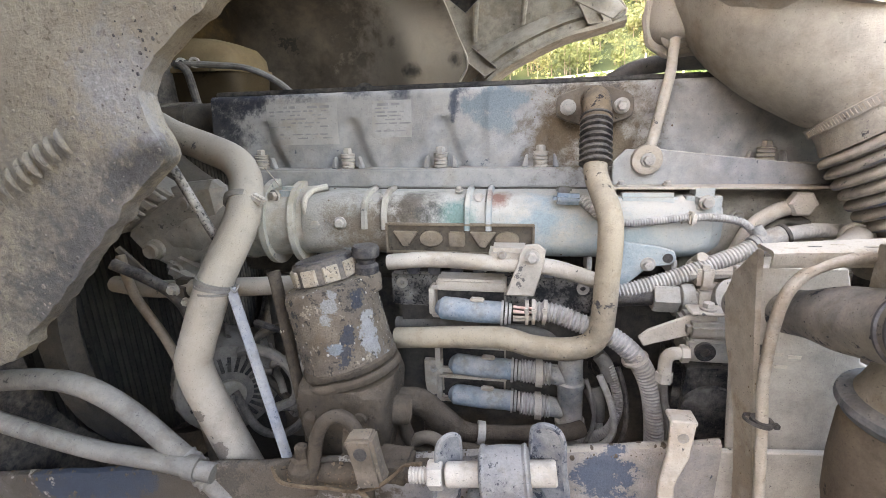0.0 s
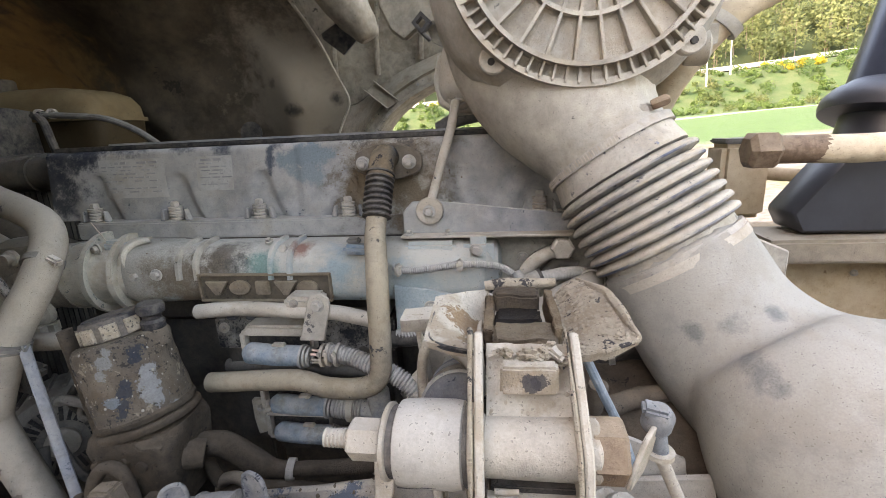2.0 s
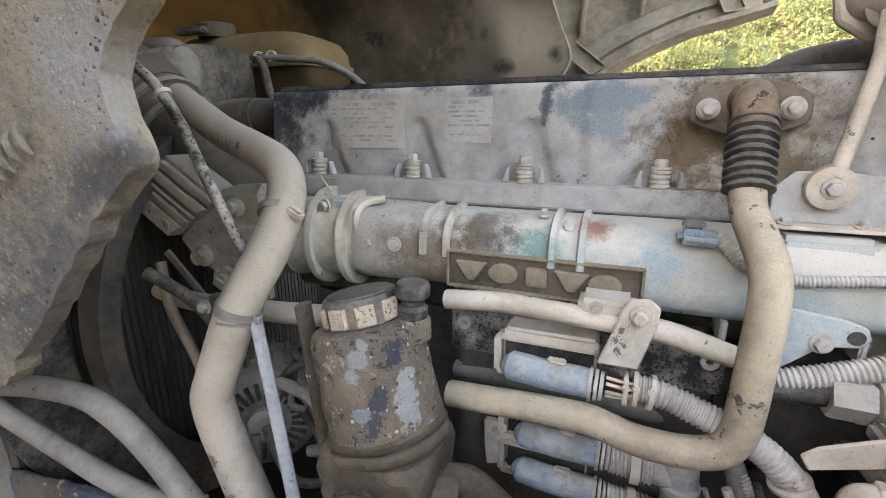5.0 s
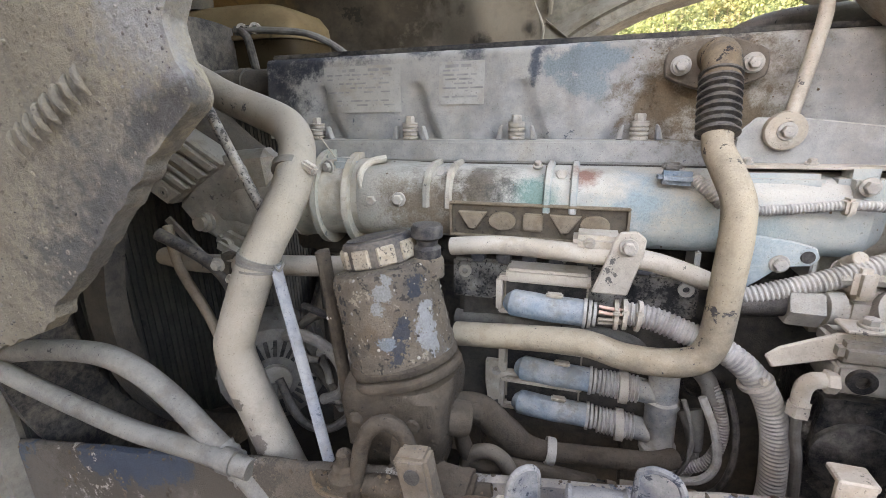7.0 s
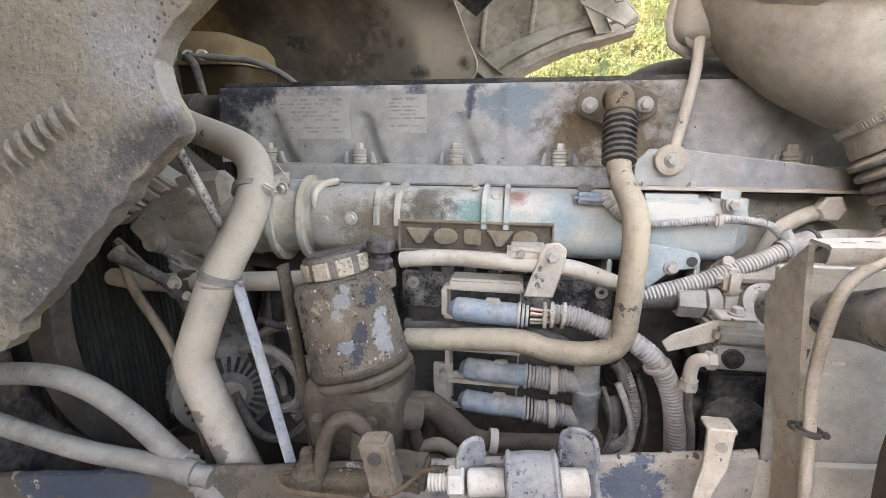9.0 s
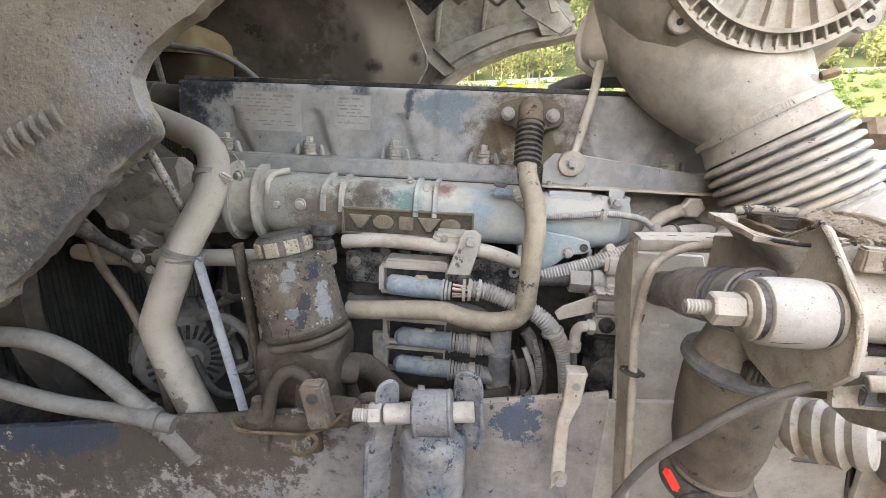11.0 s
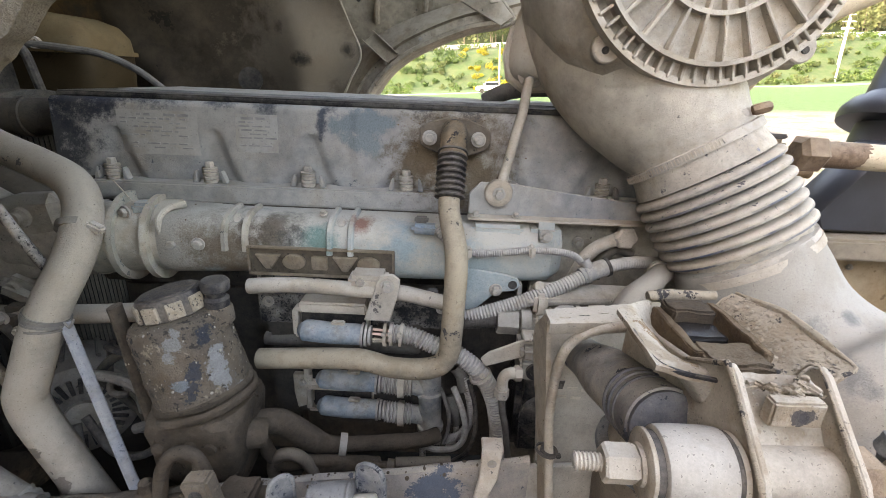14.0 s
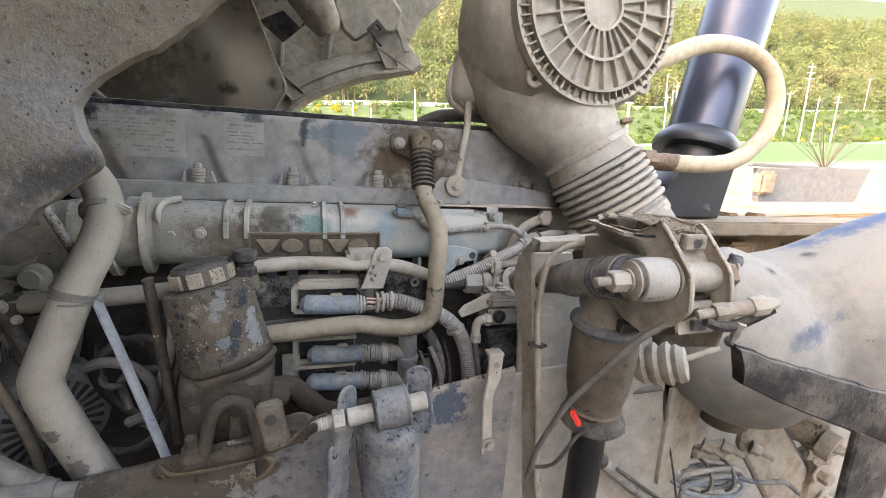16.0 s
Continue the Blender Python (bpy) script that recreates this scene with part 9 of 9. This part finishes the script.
def rear_chassis():
    c = thing("rear_chassis", (2.2, 1.6, -0.5), "ochre rusty truck chassis rail with cross members", "chassis")
    part("far_rail", block((2.6, 1.35, -0.21), (3.2, 0.09, 0.05), 0.008, pose(0, 0, 0, 0, -2, 0)), M_RUST, c)
    part("far_web", block((2.6, 1.37, -0.33), (3.2, 0.02, 0.22), 0.004, pose(0, 0, 0, 0, -2, 0)), M_RUST, c)
    part("near_rail", block((2.1, 0.93, -0.185), (2.62, 0.13, 0.045), 0.006), M_DECK, c)
    part("near_web", block((2.1, 0.985, -0.31), (2.62, 0.014, 0.20), 0.003), M_SUNLITOCHRE, c)
    for k in range(9):
        put("rail_bolt", BOLT_SMALL, c, aim((1.02 + 0.24 * k, 0.976, -0.26), OUT))
    for x in (1.25, 1.9, 2.6, 3.4):
        part("cross_member", block((x, 1.13, -0.27), (0.10, 0.42, 0.06), 0.01), M_RUST, c)
    part("gear_casing", tube([(1.3, 1.15, -0.36), (1.6, 1.15, -0.36), (1.9, 1.12, -0.40)], 0.12, 20, 6, 1.0, 0.02), M_DECK, c)
    box = part("battery_box", block((0.882, 1.205, -0.090), (0.108, 0.095, 0.180), 0.012), M_SUNLITOCHRE, c, "brown sheet box with a dark lid")
    part("lid", block((0.882, 1.205, 0.004), (0.100, 0.090, 0.012), 0.004), M_HOSE, box)
    part("box_pipe", rod((0.93, 1.19, -0.075), (1.02, 1.17, -0.082), 0.016, 14), M_SUNLITOCHRE, box)
    for x in (1.15, 1.32, 1.45):
        part("bracket", block((x, 1.06, -0.20), (0.05, 0.05, 0.08), 0.006), M_RUST, c)
    part("plank", block((1.9, 1.05, -0.205), (0.55, 0.14, 0.03), 0.004, pose(0, 0, 0, 0, 0, 14)), M_DECK, c)
    t = thing("steel_tray", (3.8, 2.62, -0.25), "grey steel tray with a dark end bracket", "tray")
    part("trough", slab([(0, 0), (1.25, 0.02), (1.15, -0.26), (0.06, -0.26)], (3.22, 2.55, -0.02), (1, 0.0, 0.02), (0, 0, 1), 0.05), M_TRAY, t)
    part("rim", block((3.80, 2.53, 0.005), (1.30, 0.05, 0.025), 0.006), M_TRAY, t)
    part("end_bracket", block((3.30, 2.50, -0.13), (0.14, 0.10, 0.18), 0.02), M_OILPIPE, t)
    return c


air_cleaner()
bellows()
air_duct()
flywheel_housing()
cab_mount()
mount_frame()
air_spring()
mudguard()
rear_clutter()
exhaust_stack()
rear_chassis()


# ---- outdoors, in world axes ----
def height(x, y):
    """Ground: gravel yard, meadow, bank up to the road, wooded hill."""
    z = -0.004 * max(0, y - 8)
    z += 7.6 * smooth01(84, 104, y) + 0.15 * max(0.0, min(y, 110) - 84) * 0.1
    z += 0.62 * max(0.0, y - 116) if y > 116 else 0
    if y < -6:
        z += 0.2 * smooth01(-6, -20, y)
    far = max(0.0, math.hypot(x, y) - 14)
    return z + (0.10 * noise.noise(Vector((x * 0.21, y * 0.21, 0))) + 0.5 * noise.noise(Vector((x * 0.03, y * 0.03, 5)))) * min(1, far / 30)


def mat_ground():
    m, nt, b = _mat("yard, meadow and bank")
    geo = nt.nodes.new("ShaderNodeNewGeometry")
    sep = nt.nodes.new("ShaderNodeSeparateXYZ")
    nt.links.new(geo.outputs["Position"], sep.inputs[0])
    pos = geo.outputs["Position"]
    edge = _math(nt, "ADD", sep.outputs[1], _math(nt, "MULTIPLY", _math(nt, "SUBTRACT", _noise(nt, pos, 0.35, 5), 0.5), 9.0))
    gravel = _mix(nt, _ramp(nt, _noise(nt, pos, 7.0, 6), 0.3, 0.7), (0.062, 0.059, 0.052), (0.165, 0.158, 0.142))
    weeds = _ramp(nt, _math(nt, "ADD", _noise(nt, pos, 0.55, 6, 0.72), _math(nt, "MULTIPLY", _noise(nt, pos, 6.0, 4, 0.7), 0.35)), 0.70, 0.78)
    gravel = _mix(nt, _math(nt, "MULTIPLY", weeds, 0.8), gravel, (0.070, 0.082, 0.026))
    grass = _mix(nt, _ramp(nt, _noise(nt, pos, 1.6, 6, 0.7), 0.3, 0.72), (0.018, 0.055, 0.009), (0.040, 0.095, 0.016))
    scrub = _mix(nt, _ramp(nt, _noise(nt, pos, 0.5, 6, 0.7), 0.4, 0.62), (0.026, 0.058, 0.012), (0.055, 0.075, 0.028))
    soil = _mix(nt, _ramp(nt, _noise(nt, pos, 5.0, 6), 0.3, 0.7), (0.12, 0.108, 0.088), (0.23, 0.205, 0.17))
    near = _math(nt, "ADD", sep.outputs[1], _math(nt, "MULTIPLY", _math(nt, "SUBTRACT", _noise(nt, pos, 0.8, 4), 0.5), 2.5))
    gravel = _mix(nt, _ramp(nt, near, 2.6, 4.2), soil, gravel)
    col = _mix(nt, _ramp(nt, edge, 18, 21), gravel, grass)
    path = _math(nt, "MULTIPLY", _ramp(nt, edge, 66, 67.5), _math(nt, "SUBTRACT", 1.0, _ramp(nt, edge, 71, 72.5)))
    col = _mix(nt, path, col, (0.34, 0.32, 0.28))
    col = _mix(nt, _ramp(nt, edge, 80, 86), col, scrub)
    col = _mix(nt, _ramp(nt, edge, 113, 119), col, (0.030, 0.048, 0.014))
    nt.links.new(col, b.inputs["Base Color"])
    b.inputs["Roughness"].default_value = 0.95
    bp = nt.nodes.new("ShaderNodeBump")
    bp.inputs["Strength"].default_value, bp.inputs["Distance"].default_value = 0.6, 0.05
    nt.links.new(_noise(nt, pos, 14, 4), bp.inputs["Height"])
    nt.links.new(bp.outputs[0], b.inputs["Normal"])
    return m


def mat_leaves(name, dark, light, hue2, bare):
    m, nt, b = _mat(name)
    geo = nt.nodes.new("ShaderNodeNewGeometry")
    pos = geo.outputs["Position"]
    col = _mix(nt, _ramp(nt, _noise(nt, pos, 0.16, 3), 0.40, 0.60), dark, light)
    col = _mix(nt, _math(nt, "MULTIPLY", geo.outputs["Random Per Island"], 0.5), col, hue2)
    col = _mix(nt, _ramp(nt, _noise(nt, pos, 0.055, 5, 0.7), 0.53, 0.66), col, bare)
    nt.links.new(col, b.inputs["Base Color"])
    b.inputs["Roughness"].default_value = 0.8
    glow = nt.nodes.new("ShaderNodeBsdfTranslucent")
    nt.links.new(col, glow.inputs["Color"])
    both = nt.nodes.new("ShaderNodeMixShader")
    both.inputs[0].default_value = 0.3
    nt.links.new(b.outputs[0], both.inputs[1])
    nt.links.new(glow.outputs[0], both.inputs[2])
    nt.links.new(both.outputs[0], nt.nodes["Material Output"].inputs["Surface"])
    return m


M_GROUND = mat_ground()
M_LEAF = mat_leaves("spring leaves on the hill", (0.070, 0.100, 0.036), (0.130, 0.160, 0.060), (0.100, 0.115, 0.052), (0.150, 0.142, 0.075))
M_BUSH = mat_leaves("bank scrub", (0.034, 0.08, 0.016), (0.080, 0.14, 0.03), (0.065, 0.10, 0.032), (0.10, 0.105, 0.045))
M_BLOOM = mat_leaves("yellow bloom", (0.28, 0.23, 0.015), (0.33, 0.28, 0.02), (0.15, 0.17, 0.035), (0.24, 0.21, 0.02))
M_BARK = plain("grey bark", (0.16, 0.13, 0.10), 0.9)
M_TWIG = plain("dark bare twigs", (0.075, 0.062, 0.048), 0.9)
M_CONC = plain("pale concrete", (0.38, 0.375, 0.36), 0.85, 0, 3, 0.15)
M_POLE = plain("weathered pole", (0.50, 0.49, 0.47), 0.8)
M_CARPAINT = plain("white car paint", (0.75, 0.75, 0.75), 0.3)
M_GLASSY = plain("dark car glass", (0.02, 0.025, 0.03), 0.1)


def world_mesh(name, verts, faces, material, label, category="", kind="", loc=(0, 0, 0)):
    me = bpy.data.meshes.new(name)
    me.from_pydata([tuple(v) for v in verts], [], faces)
    me.update()
    me.materials.append(material)
    ob = new(name, me)
    ob.location = loc
    return tagged(ob, label, category, "", kind)


def ground():
    ys = [-400, -200, -100, -50, -25, -12, -6, 0, 4, 8, 11, 14, 17, 20, 23, 26, 30, 35, 40, 46, 52, 58, 64, 70, 76, 82, 85, 88, 91, 94, 97, 100, 103, 106, 110, 114, 117, 122, 130, 140, 155, 170, 190, 220, 260]
    xs = [-400, -250, -160, -120, -90, -70, -50, -38, -28, -20, -14, -10, -6, -3, 0, 3, 6, 10, 14, 18, 23, 28, 34, 40, 48, 56, 65, 75, 86, 98, 112, 128, 145, 165, 190, 230, 300, 420]
    verts = [(x, y, height(x, y)) for y in ys for x in xs]
    n = len(xs)
    faces = [(j * n + i, j * n + i + 1, (j + 1) * n + i + 1, (j + 1) * n + i) for j in range(len(ys) - 1) for i in range(n - 1)]
    g = world_mesh("ground", verts, faces, M_GROUND, "pale gravel yard running into green meadow and hill", "ground", "structure")
    for p in g.data.polygons:
        p.use_smooth = True


def leafy(rnd, verts, faces, c, r, n, size, squash=0.8):
    """Leaf clumps on an uneven crown round c."""
    for _ in range(n):
        d = Vector((rnd.gauss(0, 1), rnd.gauss(0, 1), rnd.gauss(0, 1))).normalized()
        q = Vector(c) + Vector((d.x * r, d.y * r, d.z * r * squash)) * (rnd.random() ** 0.35) * (0.75 + 0.5 * noise.noise(Vector(c) + d * 1.7))
        a, b = Vector((rnd.gauss(0, 1), rnd.gauss(0, 1), rnd.gauss(0, 1))), Vector((rnd.gauss(0, 1), rnd.gauss(0, 1), rnd.gauss(0, 1)))
        a, b = a.normalized() * size * rnd.uniform(0.6, 1.2), b.normalized() * size * rnd.uniform(0.6, 1.2)
        i = len(verts)
        verts += [q - a, q - b * 0.6, q + a, q + b * 0.6]
        faces.append((i, i + 1, i + 2, i + 3))


def forest():
    rnd = random.Random(11)
    verts, faces, tv, tf = [], [], [], []
    for k in range(1900):
        y = 117 + 80 * rnd.random() ** 1.25
        x = -80 + 480 * rnd.random()
        z = height(x, y)
        h = rnd.uniform(5, 10)
        r = h * rnd.uniform(0.30, 0.42)
        leafy(rnd, verts, faces, (x, y, z + h * 0.55), r * 1.3, 190, 0.50, 1.15)
        i = len(tv)
        w = 0.13
        tv += [Vector((x - w, y, z)), Vector((x + w, y, z)), Vector((x + w * 0.4, y, z + h * 0.8)), Vector((x - w * 0.4, y, z + h * 0.8)), Vector((x, y + w, z)), Vector((x, y + w * 0.4, z + h * 0.8))]
        tf += [(i, i + 1, i + 2, i + 3), (i + 1, i + 4, i + 5, i + 2), (i + 4, i, i + 3, i + 5)]
    f = world_mesh("forest", verts, faces, M_LEAF, "spring woodland in pale and dark green on the hill", "trees", "stuff")
    t = world_mesh("tree_trunks", tv, tf, M_BARK, "bare grey trunks among the hillside trees", "tree trunks", "stuff")
    verts, faces, bv, bf = [], [], [], []
    for k in range(2000):
        y = 76 + 30 * rnd.random()
        x = -60 + 340 * rnd.random()
        if y < 84 and rnd.random() < 0.5:
            continue
        r = rnd.uniform(0.5, 1.7)
        bloom = noise.noise(Vector((x * 0.06, y * 0.08, 3))) > 0.32 and r < 1.2
        leafy(rnd, bv if bloom else verts, bf if bloom else faces, (x, y, height(x, y) + r * 0.4), r, 80, 0.26, 0.7)
    world_mesh("bank_scrub", verts, faces, M_BUSH, "green scrub along the bank", "bushes", "stuff")
    world_mesh("yellow_shrubs", bv, bf, M_BLOOM, "bright yellow flowering shrubs on the bank", "bushes", "stuff")


def road():
    verts, faces = [], []
    for i in range(61):
        x = -150 + 8 * i
        z = height(x, 110)
        verts += [(x, 107, z + 0.25), (x, 115, z + 0.3), (x, 107, z - 1.5), (x, 106.6, z + 0.25), (x, 106.6, z + 1.15), (x, 107, z + 1.15)]
    for i in range(60):
        a, b = 6 * i, 6 * i + 6
        faces += [(a, a + 1, b + 1, b), (a + 3, b + 3, b + 4, a + 4), (a + 4, b + 4, b + 5, a + 5), (a + 5, b + 5, b, a)]
    world_mesh("road", verts, faces, M_CONC, "pale concrete hillside road with parapet", "road", "structure")


def pole(x, y, h, arms=0):
    z = height(x, y)
    p = new("utility_pole")
    p.location = (x, y, z)
    tagged(p, "grey utility pole with thin cross-arms" if arms else "plain grey lamp-less post", "pole", "roadside poles")
    PLACE[p] = Vector((0, 0, 0))
    part("post", lathe([(0.16, -0.5), (0.15, 0), (0.10, h), (0.0, h)], None, 10), M_POLE, p)
    for k in range(arms):
        part("cross_arm", block((0, 0, h - 0.6 - 1.1 * k), (2.2, 0.12, 0.12), 0.02), M_POLE, p)
    return p


def shrub(x, y):
    s = new("bare_shrub")
    s.location = (x, y, height(x, y))
    tagged(s, "sprawling bare shrub with a few young leaves", "shrub")
    PLACE[s] = Vector((0, 0, 0))
    rnd = random.Random(8)
    verts, faces = [], []
    for k in range(24):
        a = rnd.uniform(-1.35, 1.35)
        d = Vector((math.sin(a), rnd.uniform(-0.4, 0.4), rnd.uniform(0.5, 1.0))).normalized()
        L = rnd.uniform(1.6, 3.8)
        pts = [Vector((0, 0, 0)), d * L * 0.4 + Vector((0, 0, 0.1)), d * L * 0.75 + Vector((0.1 * rnd.gauss(0, 1), 0, 0.1)), d * L + Vector((0.25 * rnd.gauss(0, 1), 0, 0.15))]
        part("limb", tube(pts, lambda t: 0.015 * (1 - 0.7 * t), 6, 4), M_TWIG, s)
        leafy(rnd, verts, faces, pts[-1], 0.5, 26, 0.05)
        leafy(rnd, verts, faces, pts[-2], 0.4, 16, 0.05)
    me = bpy.data.meshes.new("leaves")
    me.from_pydata([tuple(v) for v in verts], [], faces)
    me.materials.append(M_BUSH)
    lv = new("leaves", me)
    lv.parent = s
    tagged(lv, "sparse young leaves", kind="stuff")


def parked_car(x, y):
    c = new("parked_car")
    c.location = (x, y, height(x, y))
    tagged(c, "small white parked car far across the yard", "car")
    PLACE[c] = Vector((0, 0, 0))
    part("body", block((0, 0, 0.62), (4.2, 1.7, 0.62), 0.18), M_CARPAINT, c)
    cab = part("cabin", block((0.1, 0, 1.15), (2.2, 1.5, 0.55), 0.22), M_CARPAINT, c)
    part("side_window", block((0.1, -0.755, 1.18), (1.8, 0.02, 0.34), 0.05), M_GLASSY, cab)
    for wx in (-1.3, 1.3):
        for wy in (-0.8, 0.8):
            part("wheel", lathe([(0.20, -0.1), (0.31, -0.1), (0.31, 0.1), (0.20, 0.1)], aim((wx, wy, 0.31), (0, 1, 0)), 18), M_RUBBER, c)


# unseen wall behind the camera, added to cut low frontal skylight
def low_sky_wall():
    w = world_mesh("wall_yard", [(x, y, z) for y in (-7.0, -7.3) for z in (-0.5, 3.6) for x in (-14, 14)], [(0, 1, 3, 2), (4, 6, 7, 5), (2, 3, 7, 6), (0, 2, 6, 4), (1, 5, 7, 3), (0, 4, 5, 1)], M_SKYWALL, "unseen plain wall added to block the low sky", "wall", "structure")


M_SKYWALL = plain("plain wall added against low sky", (0.16, 0.15, 0.135), 0.9, 0, 1.5, 0.3)
low_sky_wall()
ground()
forest()
road()
for px_, py_, h_, a_ in ((14.5, 62, 7.5, 0), (20, 66, 6.0, 1), (40, 96, 9, 0), (46, 100, 8, 1), (66, 84, 10, 2), (72, 92, 9, 3), (79, 88, 9.5, 1), (88, 95, 9, 2), (8, 80, 7, 0), (11, 80, 6, 0), (100, 112, 10.5, 0), (102.4, 112, 6.3, 0), (105.4, 80, 11.3, 1), (96.7, 70, 15.1, 3), (107.4, 75, 9.7, 1), (113.3, 75, 10.5, 2), (191.7, 118, 11.7, 1), (64.7, 60, 3.3, 0)):
    pole(px_, py_, h_, a_)
shrub(20.5, 13.5)
parked_car(5.5, 66)
